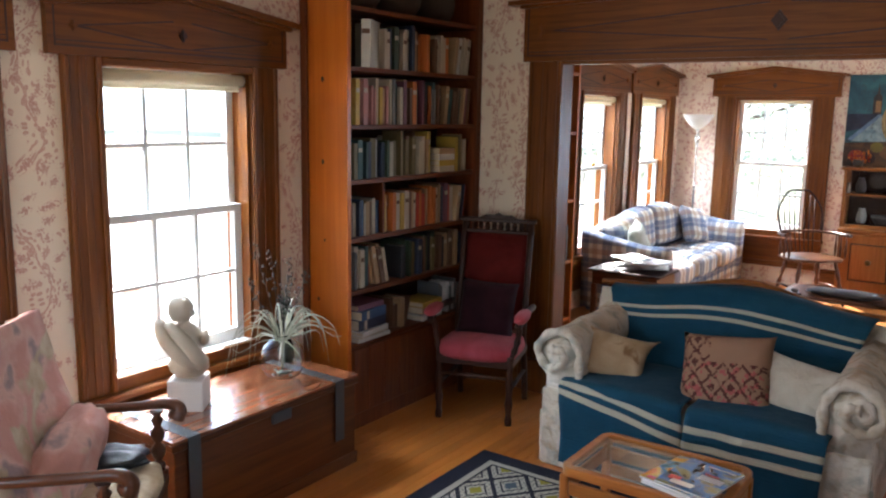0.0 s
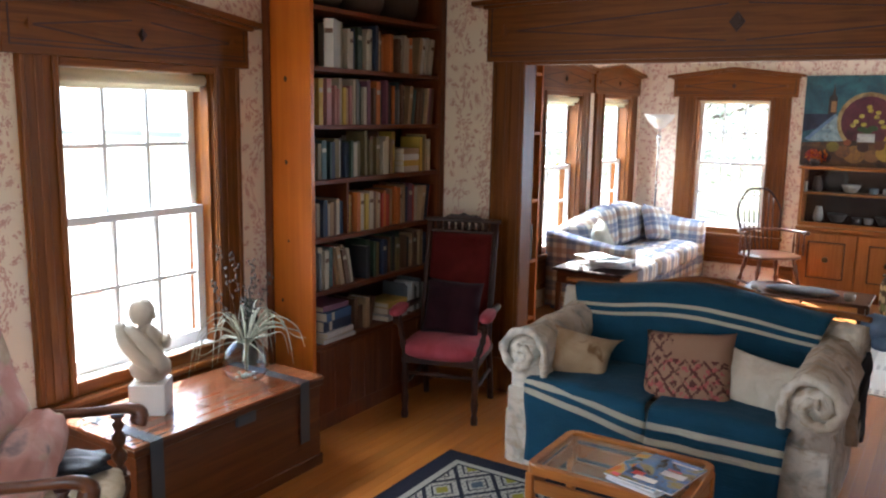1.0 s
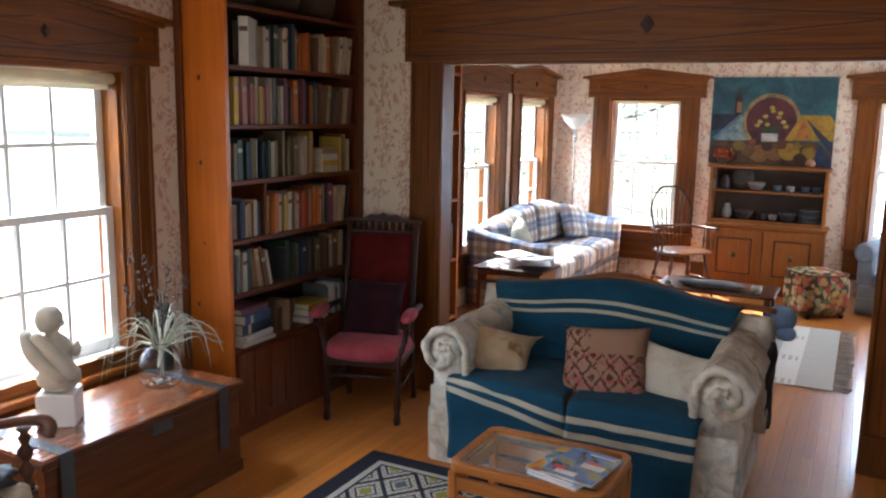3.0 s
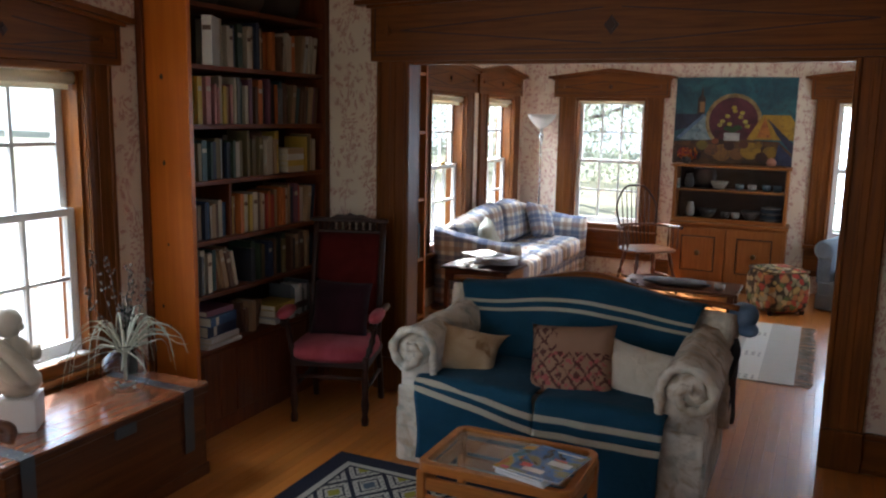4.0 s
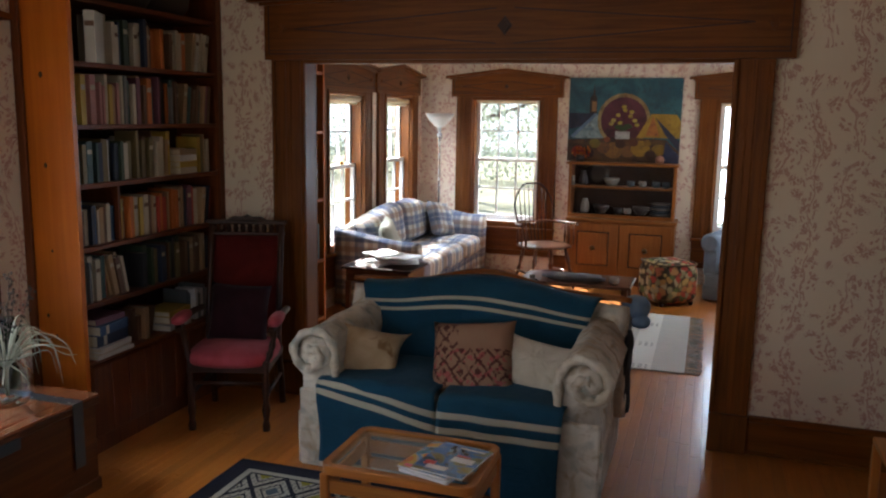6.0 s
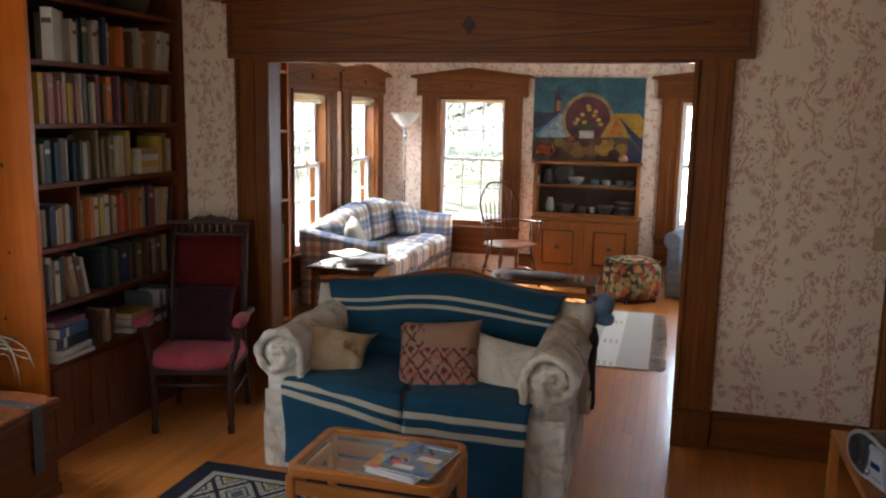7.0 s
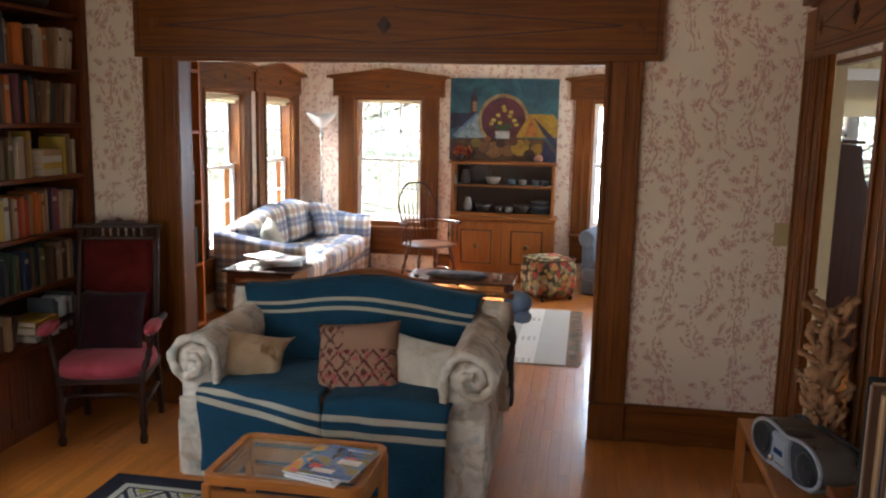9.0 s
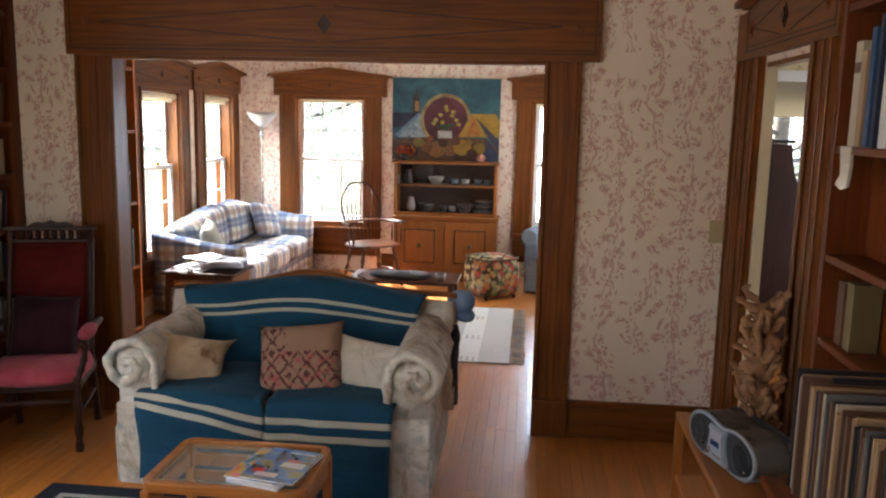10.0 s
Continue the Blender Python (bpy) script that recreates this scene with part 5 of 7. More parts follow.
for y in (TY0 + 0.012, TY1 - 0.03):
    for z0, z1 in ((TZ - 0.115, TZ - 0.06), (TZ - 0.18, TZ - 0.135)):
        part("rail", boxes((TX0 + 0.039, TX1 - 0.039, y, y + 0.018, z0, z1), bevel=0.004), maple["x"], ct)
for x in (TX0 + 0.012, TX1 - 0.03):
    part("rail", boxes((x, x + 0.018, TY0 + 0.039, TY1 - 0.039, TZ - 0.115, TZ - 0.06), bevel=0.004), maple["y"], ct)
for k in range(7):
    a = TX0 + 0.05 + k * 0.078
    part("shelf_slat", boxes((a, a + 0.05, TY0 + 0.03, TY1 - 0.03, 0.14, 0.155), bevel=0.003), maple["y"], ct)


def cover(name, a, b, c, d):
    n = Nodes(name)
    v = n.coords()
    k = n.noise(v, 9, 4, 0.6, 1.2)
    col = n.ramp(k, (0.34, a), (0.46, b), (0.56, c), (0.68, d))
    return n.done(col, 0.25, coat=0.4)


mag1 = cover("glossy_garden_cover", (0.03, 0.10, 0.02), (0.10, 0.24, 0.42), (0.50, 0.34, 0.04), (0.50, 0.04, 0.02))
mag2 = cover("glossy_blue_cover", (0.02, 0.03, 0.03), (0.06, 0.16, 0.38), (0.20, 0.18, 0.05), (0.03, 0.045, 0.06))
sheet = plain("white_paper", (0.72, 0.72, 0.72), 0.5, spot=0.05)


def magazine(m, w, h, t, covermat, label, bars):
    o = single("magazine", boxes((-w / 2, w / 2, -h / 2, h / 2, 0, t)), sheet, label, "magazine", m, "magazines on the coffee table")
    part("cover", boxes((-w / 2 - 0.001, w / 2 + 0.001, -h / 2 - 0.001, h / 2 + 0.001, t, t + 0.0008)), covermat, o)
    for (a, b, c, d, mt) in bars:
        part("title_block", boxes((a * w, b * w, c * h, d * h, t + 0.0008, t + 0.0014)), mt, o)
    return o


redpr = plain("red_print", (0.55, 0.03, 0.03), 0.35)
blackpr = plain("black_print", (0.02, 0.02, 0.025), 0.3)
whitepr = plain("white_print", (0.75, 0.75, 0.75), 0.35)
bluepr = plain("blue_print", (0.04, 0.16, 0.48), 0.3)
MZ = TZ + 0.0005
magazine(pose(-0.89, 2.80, MZ, 0, 0, -14), 0.21, 0.275, 0.010, sheet, "plain white booklet at the bottom of the pile", [])
magazine(pose(-0.905, 2.815, MZ + 0.012, 0, 0, -13), 0.21, 0.275, 0.006, mag1, "glossy magazine with a garden cover", [(-0.4, 0.0, -0.46, -0.38, redpr)])
magazine(pose(-0.85, 2.81, MZ + 0.020, 0, 0, -10), 0.21, 0.275, 0.005, mag2, "glossy magazine with a blue landscape cover", [(-0.02, 0.40, -0.06, 0.09, whitepr), (0.0, 0.26, 0.12, 0.16, redpr), (-0.30, 0.10, -0.40, -0.28, whitepr), (-0.40, -0.20, -0.30, -0.18, redpr), (-0.1, 0.4, 0.38, 0.41, whitepr), (-0.44, 0.44, 0.43, 0.48, bluepr)])

# ---- patterned rug ----
def rugmat():
    n = Nodes("dark_geometric_rug")
    x, y, z = n.xyz(n.coords(shift=False))
    # distance in from the edges of the rug; its corner is the origin, x to the right, y negative
    ex = n.math("MINIMUM", x, n.math("SUBTRACT", 2.0, x))
    ey = n.math("MINIMUM", n.math("MULTIPLY", y, -1.0), n.math("ADD", 2.6, y))
    e = n.math("MINIMUM", ex, ey)
    p = n.math("MULTIPLY", x, 4.6)
    q = n.math("MULTIPLY", y, 3.6)
    a, b = n.math("ADD", p, q), n.math("SUBTRACT", p, q)
    fa = n.math("ABSOLUTE", n.math("SUBTRACT", n.math("FRACT", a), 0.5))
    fb = n.math("ABSOLUTE", n.math("SUBTRACT", n.math("FRACT", b), 0.5))
    lat = n.math("MAXIMUM", n.math("GREATER_THAN", fa, 0.44), n.math("GREATER_THAN", fb, 0.44))
    inner = n.math("LESS_THAN", n.math("MAXIMUM", fa, fb), 0.16)
    ringd = n.math("LESS_THAN", n.math("ABSOLUTE", n.math("SUBTRACT", n.math("MAXIMUM", fa, fb), 0.27)), 0.025)
    chk = n.math("GREATER_THAN", n.math("FRACT", n.math("MULTIPLY", n.math("ADD", n.math("FLOOR", a), n.math("FLOOR", b)), 0.34)), 0.5)
    dots = n.math("LESS_THAN", n.voronoi(n.vec(x, y), 42.0, dims="2D", rand=0.2), 0.25)
    cream, navy = (0.46, 0.43, 0.36), (0.020, 0.022, 0.035)
    fld = n.mix(inner, cream, n.mix(chk, (0.30, 0.27, 0.035), (0.09, 0.12, 0.15)))
    fld = n.mix(n.math("MULTIPLY", n.math("SUBTRACT", 1.0, inner), n.math("MULTIPLY", dots, 0.7)), fld, navy)
    fld = n.mix(ringd, fld, navy)
    fld = n.mix(lat, fld, navy)
    red = n.math("GREATER_THAN", n.math("SUBTRACT", x, n.math("MULTIPLY", y, 0.2)), 0.62)
    fld = n.mix(n.math("MULTIPLY", n.math("MULTIPLY", red, inner), 0.9), fld, (0.30, 0.10, 0.09))
    bor = n.math("LESS_THAN", e, 0.085)
    stripe = n.math("LESS_THAN", n.math("ABSOLUTE", n.math("SUBTRACT", e, 0.112)), 0.016)
    col = n.mix(n.math("LESS_THAN", e, 0.14), fld, navy)
    col = n.mix(stripe, col, cream)
    col = n.mix(bor, col, navy)
    col = n.mix(n.math("MULTIPLY", n.noise(n.coords(shift=False), 180, 2), 0.4), col, (0.03, 0.03, 0.035))
    n.bump(n.noise(n.coords(shift=False), 220, 2), 0.5, 0.006)
    return n.done(col, 0.95, spec=0.1)


single("rug", boxes((0, 2.0, -2.6, 0, 0.001, 0.011), bevel=0.003), rugmat(), "navy and cream geometric wool rug with yellow lozenges", "rug", pose(-2.15, 3.42, 0))

# ---- right-hand corner: low stand, radio, driftwood, records and shelves ----
st = thing("low_stand", "open honey pine stand by the doorway", "stand", pose(0.70, 1.9, 0))
part("top", boxes((0, 0.34, 0, 1.62, 0.475, 0.5), bevel=0.004), maple["y"], st)
part("shelf", boxes((0.01, 0.33, 0.03, 1.59, 0.20, 0.22), bevel=0.003), maple["y"], st)
for x in (0.0, 0.305):
    for y in (0.0, 1.585):
        part("leg", boxes((x, x + 0.035, y, y + 0.035, 0, 0.474), bevel=0.004), maple["z"], st)
silver = plain("silver_plastic", (0.34, 0.38, 0.44), 0.35)
darkpl = plain("charcoal_plastic", (0.018, 0.022, 0.028), 0.4)
grille = plain("speaker_mesh", (0.035, 0.042, 0.05), 0.55, bumpy=0.8)
RB = pose(0.835, 2.97, 0.501, 0, 0, -72)      # local -y faces the viewer's side
rb = thing("portable_stereo", "silver and charcoal portable CD stereo", "stereo", RB)


def stereo_half(x):
    """Half height of the stereo's pinched face."""
    e = max(0.0, 1 - abs(x / 0.225) ** 4) ** 0.5
    return (0.082 - 0.020 * math.exp(-(x / 0.07) ** 2)) * e


def stereo_face(scale):
    xs = [0.225 * scale * math.sin(math.pi * (k / 20 - 0.5)) for k in range(21)]
    top = [(x, 0.088 + stereo_half(x / scale) * scale) for x in xs]
    bottom = [(x, 0.088 - stereo_half(x / scale) * scale) for x in xs[1:-1]]
    return top[::-1] + bottom


def loft(rings):
    bm = bmesh.new()
    loops = [[bm.verts.new((x, y, z)) for x, z in stereo_face(k)] for y, k in rings]
    for a, b in zip(loops, loops[1:]):
        for i in range(len(a)):
            bm.faces.new((a[i], a[(i + 1) % len(a)], b[(i + 1) % len(a)], b[i]))
    bm.faces.new(loops[0]), bm.faces.new(loops[-1][::-1])
    bmesh.ops.recalc_face_normals(bm, faces=bm.faces)
    return bm


part("shell", loft(((-0.075, 0.97), (-0.06, 1.0), (0.03, 0.98), (0.08, 0.88), (0.105, 0.68))), plain("grey_plastic", (0.075, 0.07, 0.065), 0.3), rb, smooth=True)
part("face_mesh", loft(((-0.088, 0.90), (-0.076, 0.93))), grille, rb, "charcoal mesh speaker face")
rim = [Vector((x, -0.080, z)) for x, z in stereo_face(0.965)]
part("rim", tube(bmesh.new(), rim + rim[:1], 0.0075, 8), silver, rb, "silver rim")
for x in (-0.145, 0.145):
    sp = part("speaker", lathe(bmesh.new(), [(0.056, 0), (0.058, 0.004), (0.05, 0.007), (0.03, 0.003), (0.012, 0.006), (0.003, 0.007)], 24), darkpl, rb, "round dark speaker cone", pose(x, -0.087, 0.088, 90, 0, 0))
    part("badge", pad(bmesh.new(), 0.03, -0.035, 0.006, 0.006, 0.006, 0.003, 2, 5), chrome, sp)
bm = prism(bmesh.new(), [(-0.075, 0.022), (0.075, 0.022), (0.052, 0.075), (0.045, 0.125), (0.06, 0.148), (-0.06, 0.148), (-0.045, 0.125), (-0.052, 0.075)], "y", -0.106, -0.08)
bmesh.ops.bevel(bm, geom=list(bm.edges), offset=0.006, segments=2, affect="EDGES")
cen = part("control_panel", bm, silver, rb, "silver centre panel")
part("display", boxes((-0.028, 0.028, -0.1075, -0.105, 0.080, 0.100)), plain("blue_display", (0.02, 0.05, 0.16), 0.1), cen)
part("knob", lathe(bmesh.new(), [(0.012, 0), (0.012, 0.010), (0.009, 0.012)], 14), chrome, cen, "", pose(-0.035, -0.106, 0.055, 90, 0, 0))
part("button", boxes(*[(-0.01 + k * 0.02, 0.004 + k * 0.02, -0.108, -0.105, 0.045, 0.052) for k in range(3)]), chrome, cen)
part("cd_lid", pad(bmesh.new(), 0, -0.03, 0.150, 0.06, 0.05, 0.012, 2.6, 10), darkpl, rb, "dark disc lid")
part("handle", tube(bmesh.new(), spline([(-0.20, 0.06, 0.12), (-0.18, 0.085, 0.15), (0, 0.09, 0.155), (0.18, 0.085, 0.15), (0.20, 0.06, 0.12)], 16), 0.008, 8), darkpl, rb)
part("foot_rim", boxes((-0.15, 0.15, -0.07, 0.05, 0.0, 0.014), bevel=0.003), silver, rb)
driftw = plain("pale_driftwood", (0.42, 0.22, 0.105), 0.85, spot=0.6, bumpy=0.8)
dw = thing("driftwood", "knotted pale driftwood root standing upright", "driftwood", pose(0.93, 3.15, 0.5))
rng = random.Random(21)
bm = bmesh.new()
tube(bm, spline([(0, 0, 0), (0.02, 0.01, 0.15), (-0.02, -0.01, 0.3), (0.02, 0.0, 0.45), (0.0, 0.01, 0.58)], 22), [0.055 + 0.02 * math.sin(i * 1.7) - 0.0012 * i for i in range(23)], 11)
for v in bm.verts:
    v.co += v.co.normalized() * 0.0 + Vector((0.026 * noise.noise(v.co * 14), 0.026 * noise.noise(v.co * 14 + Vector((5, 0, 0))), 0.02 * noise.noise(v.co * 11)))
part("trunk", bm, driftw, dw, smooth=True)
for k in range(90):
    z = rng.uniform(0.02, 0.60)
    a = rng.uniform(0, 6.28)
    r = rng.uniform(0.015, 0.05)
    p = Vector((0.045 * math.cos(a), 0.05 * math.sin(a), z))
    q = p + Vector((r * math.cos(a), r * math.sin(a), rng.uniform(0.0, 0.06)))
    e = q + Vector((rng.uniform(-0.03, 0.03), rng.uniform(-0.03, 0.03), rng.uniform(-0.02, 0.045)))
    part("stub", tube(bmesh.new(), spline([p * 0.6 + Vector((0, 0, z * 0.4)), p, q, e], 7), [0.017, 0.018, 0.012, 0.017, 0.009, 0.015, 0.012, 0.005], 6), driftw, dw, smooth=True)

rbk = thing("bookcase", "tall red-brown open bookcase beside the doorway", "bookcase", pose(0, 0, 0))
RX, RY = 0.93, 2.62
part("side_panel", boxes((RX, E - 0.032, RY - 0.03, RY, 0.84, CEIL - 0.002), bevel=0.002), redwood["z"], rbk)
part("side_panel", boxes((RX, E - 0.032, 0.9, 0.93, 0.84, CEIL - 0.002), bevel=0.002), redwood["z"], rbk)
part("back_panel", boxes((E - 0.032, E - 0.02, 0.9, RY, 0.84, CEIL - 0.002)), redwood["z"], rbk)
for z in (2.10, 1.69, 1.36, 1.10):
    part("shelf", boxes((RX + 0.004, E - 0.034, 0.93, RY - 0.03, z - 0.022, z), bevel=0.002), redwood["y"], rbk)
lowc = thing("record_cabinet", "deep red-brown cabinet that holds the records", "cabinet", pose(0, 0, 0))
part("body", boxes((0.66, 0.70, 1.0, 2.06, 0.5005, 0.83), (0.70, E - 0.034, 1.0, 1.04, 0.5005, 0.83), (0.70, E - 0.034, 2.02, 2.06, 0.5005, 0.83)), redwood["y"], lowc)
part("top", boxes((0.645, E - 0.034, 0.98, 2.08, 0.83, 0.852), bevel=0.003), redwood["y"], lowc)
part("side_leg", boxes((0.66, 0.70, 1.0, 1.04, 0, 0.5)), redwood["z"], lowc)
part("side_leg", boxes((0.66, 0.699, 2.02, 2.06, 0, 0.5)), redwood["z"], lowc)
rng = random.Random(33)
y = 2.03
k = 0
REC = ["black", "cream", "tan", "tan", "brown", "black", "black", "black", "brown", "tan", "tan", "navy", "black", "black", "brown", "brown", "cream", "grey", "black", "brown"]
while y > 1.15:
    t = rng.choice((0.004, 0.005, 0.006, 0.012))
    c = REC[k % len(REC)]
    x = 0.69 + rng.uniform(0, 0.012) + (0.06 if c == "black" and rng.random() < 0.5 else 0)
    o = single("record", boxes((x, x + 0.315, y - t, y, 0, 0.315 - rng.uniform(0, 0.03)), bevel=0.0008), BOOK_MATS[c], f"vinyl record in a worn {c} sleeve standing on edge", "record", pose(0, 0, 0.8525), "vinyl records")
    y -= t + rng.choice((0.001, 0.004, 0.007))
    k += 1
G2 = "books on the tall bookcase"
for k, (c, t, h) in enumerate((("cream", 0.05, 0.30), ("tan", 0.03, 0.27), ("blue", 0.03, 0.33), ("navy", 0.02, 0.36), ("white", 0.05, 0.33), ("pink", 0.05, 0.34), ("cream", 0.04, 0.3), ("green", 0.04, 0.31))):
    book(pose(RX + 0.025, RY - 0.06 - 0.053 * k, 1.691, 0, 0, 180), h, t, 0.085, c, G2)
for k in range(7):
    book(pose(RX + 0.03, RY - 0.42 - 0.06 * k, 1.361, 0, 0, 180), 0.2, 0.04, 0.08, ("tan", "teal", "brown", "cream", "navy", "red", "grey")[k], G2)
book(pose(RX + 0.03, RY - 0.09, 1.1005, 0, 0, 180), 0.19, 0.05, 0.08, "brown", G2)
book(pose(RX + 0.03, RY - 0.16, 1.1005, 0, 0, 180), 0.2, 0.05, 0.08, "olive", G2)
bm = prism(bmesh.new(), [(0, 0), (0.055, 0), (0.06, -0.06), (0.05, -0.115), (0.02, -0.125), (-0.012, -0.112), (0.012, -0.08), (0.006, -0.03)], "y", -0.006, 0.006)
bmesh.ops.bevel(bm, geom=list(bm.edges), offset=0.002, segments=1, affect="EDGES")
single("felt_stocking", bm, white_cot, "small white felt stocking pinned to the shelf edge", "ornament", pose(RX - 0.004, RY - 0.10, 1.69, 0, 0, -80))
sw = thing("light_switch", "ivory toggle switch plate on the papered wall", "switch", pose(1.018, MID - 0.0005, 1.18))
part("plate", boxes((-0.036, 0.036, -0.006, 0, -0.06, 0.06), bevel=0.003), ivory, sw)
part("toggle", boxes((-0.005, 0.005, -0.018, -0.006, -0.008, 0.012), bevel=0.002), ivory, sw)

# dark tall cabinet in the next room
dk = thing("tall_cabinet", "dark stained cabinet against the bright window", "cabinet", pose(1.72, 6.35, 0))
bm = prism(bmesh.new(), [(0.0, 0.0), (0.62, 0.0), (0.62, 1.25), (0.40, 1.33), (0.30, 1.30), (0.275, 1.36), (0.25, 1.48), (0.235, 1.60), (0.0, 1.61)], "y", 0, 0.4)
part("body", bm, mahog["z"], dk)
part("cornice", boxes((-0.015, 0.25, -0.02, 0.41, 1.611, 1.635), bevel=0.006), mahog["x"], dk)

# ---- back room ----
def plaid(name, a, b):
    """Blue, cream and brown woven plaid over two local axes."""
    n = Nodes(name)
    p = n.xyz(n.coords(shift=False))
    i, j = "xyz".index(a), "xyz".index(b)

    def band(s, per, lo, hi, ph=0.0):
        f = n.math("FRACT", n.math("MULTIPLY_ADD", s, 1 / per, ph))
        return n.math("MULTIPLY", n.math("GREATER_THAN", f, lo), n.math("LESS_THAN", f, hi))
    cream, blue, brown = (0.66, 0.62, 0.54), (0.065, 0.10, 0.20), (0.27, 0.15, 0.085)
    col = n.mix(n.noise(n.coords(), 6, 3), cream, tuple(c * 0.85 for c in cream))
    for s, ph in ((p[i], 0.0), (p[j], 0.2)):
        col = n.mix(n.math("MULTIPLY", band(s, 0.22, 0.0, 0.42, ph), 0.66), col, blue)
        col = n.mix(n.math("MULTIPLY", band(s, 0.22, 0.58, 0.80, ph), 0.52), col, brown)
        col = n.mix(n.math("MULTIPLY", band(s, 0.22, 0.18, 0.21, ph), 0.4), col, cream)
    n.bump(n.math("ADD", n.noise(n.coords(), 10, 3), n.math("MULTIPLY", n.noise(n.coords(), 220, 2), 0.2)), 0.35, 0.012)
    return n.done(col, 0.9, spec=0.15, sheen=0.2)


pl_xy, pl_xz, pl_yz = plaid("blue_plaid_top", "x", "y"), plaid("blue_plaid_front", "x", "z"), plaid("blue_plaid_side", "y", "z")
# local frame: x from 0 (window end) to 2.35 (near end), y from 0 (back) to 0.80 (front)
PSM = Matrix(((0, 1, 0, -3.165), (-1, 0, 0, 8.90), (0, 0, 1, 0), (0, 0, 0, 1)))
ps = thing("sofa", "camel-back sofa in blue and cream plaid", "sofa", PSM)
LEN, DEP = 2.31, 0.78
part("base", boxes((0.03, LEN - 0.03, 0.06, DEP - 0.02, 0.0, 0.24), bevel=0.01), pl_xz, ps)
part("skirt", cloth(lambda u, v: Vector((0.02 + (LEN - 0.04) * u, DEP - 0.012 + 0.010 * math.sin(u * 110) * (1 - v), 0.004 + 0.25 * v)), 120, 4, 0.006), pl_xz, ps, "pleated plaid skirt")
for k in range(3):
    w = (LEN - 0.36) / 3
    part("seat_cushion", pad(bmesh.new(), 0.18 + w * (k + 0.5), 0.48, 0.335, w / 2 + 0.004, 0.335, 0.10, 6, 14, 0.02, k, 0.1), pl_xy, ps)


def camel2(x):
    s = 2 * x / LEN - 1
    return 0.72 + 0.11 * math.cos(s * 1.55) ** 2


bm = grid(bmesh.new(), lambda u, v: Vector((0.05 + (LEN - 0.1) * u, 0.20 - 0.10 * v, 0.22 + (camel2(LEN * u) - 0.22) * v)), 30, 10)
bmesh.ops.recalc_face_normals(bm, faces=bm.faces)
bmesh.ops.solidify(bm, geom=list(bm.faces), thickness=0.12)
part("backrest", bm, pl_xz, ps, smooth=True)
for k in range(2):
    w = (LEN - 0.4) / 2
    xx = 0.2 + w * (k + 0.5)
    def bc_fn(u, v, xx=xx, w=w):
        a, b = 2 * u - 1, 2 * v - 1
        e = max(0, (1 - a ** 6) * (1 - b ** 6)) ** 0.5
        top = camel2(xx + a * w / 2) + 0.02 + 0.04 * (1 - a * a)
        return Vector((xx + a * w / 2, 0.20 + 0.13 * e - 0.06 * v, 0.44 + (top - 0.44) * v))
    bm = grid(bmesh.new(), bc_fn, 18, 14)
    bmesh.ops.recalc_face_normals(bm, faces=bm.faces)
    bmesh.ops.solidify(bm, geom=list(bm.faces), thickness=0.06)
    part("back_cushion", bm, pl_xz, ps, smooth=True)
for x, s in ((0.0, 1), (LEN, -1)):
    def armf(u, v, x=x, s=s):
        y = 0.02 + (DEP - 0.0) * v
        top = 0.75 - 0.11 * min(1, v * 1.3) ** 0.8
        sec = [(0.0, 0.05), (0.0, 0.80), (0.02, 0.95), (0.07, 1.0), (0.13, 0.97), (0.165, 0.88), (0.16, 0.6), (0.16, 0.05)]
        k = u * len(sec)
        i = int(k) % len(sec)
        f = k - int(k)
        p, q = sec[i], sec[(i + 1) % len(sec)]
        flare = -0.05 * (p[1] + (q[1] - p[1]) * f) ** 3 * (1 - 0.3 * v)
        return Vector((x + s * (p[0] + (q[0] - p[0]) * f + flare), y, (p[1] + (q[1] - p[1]) * f) * top))
    bm = grid(bmesh.new(), armf, 32, 14, closed_u=True)
    bmesh.ops.holes_fill(bm, edges=[e for e in bm.edges if e.is_boundary])
    part("arm", bm, pl_yz, ps, smooth=True)
single("cushion", pillow(bmesh.new(), 0.42, 0.40, 0.15, 12, 0.06, 4), plaid("blue_plaid_cushion", "x", "z"), "blue plaid scatter cushion leaning on the sofa", "cushion", PSM @ pose(0.50, 0.42, 0.62, 0, 0, 180) @ pose(0, 0, 0, -22, 10, -14), "plaid cushions")
single("cushion", pillow(bmesh.new(), 0.40, 0.36, 0.14, 12, 0.08, 9), fabric("pale_green_print", (0.42, 0.42, 0.32), (0.55, 0.52, 0.42), 9), "pale printed cushion against the sofa's arm", "cushion", PSM @ pose(1.93, 0.40, 0.60, 0, 0, 180) @ pose(0, 0, 0, -20, -8, 16))

# end table with papers
et = thing("end_table", "dark wooden end table beside the plaid sofa", "table", pose(-2.78, 5.93, 0))
part("top", boxes((0, 0.60, 0, 0.44, 0.50, 0.522), bevel=0.005), mahog["x"], et)
part("apron", boxes((0.03, 0.57, 0.03, 0.41, 0.40, 0.499), bevel=0.003), walnut["x"], et)
for x in (0.025, 0.535):
    for y in (0.025, 0.375):
        part("leg", boxes((x, x + 0.04, y, y + 0.04, 0, 0.40), bevel=0.004), walnut["z"], et)
part("shelf", boxes((0.03, 0.57, 0.03, 0.41, 0.14, 0.155)), walnut["x"], et)
rng = random.Random(4)
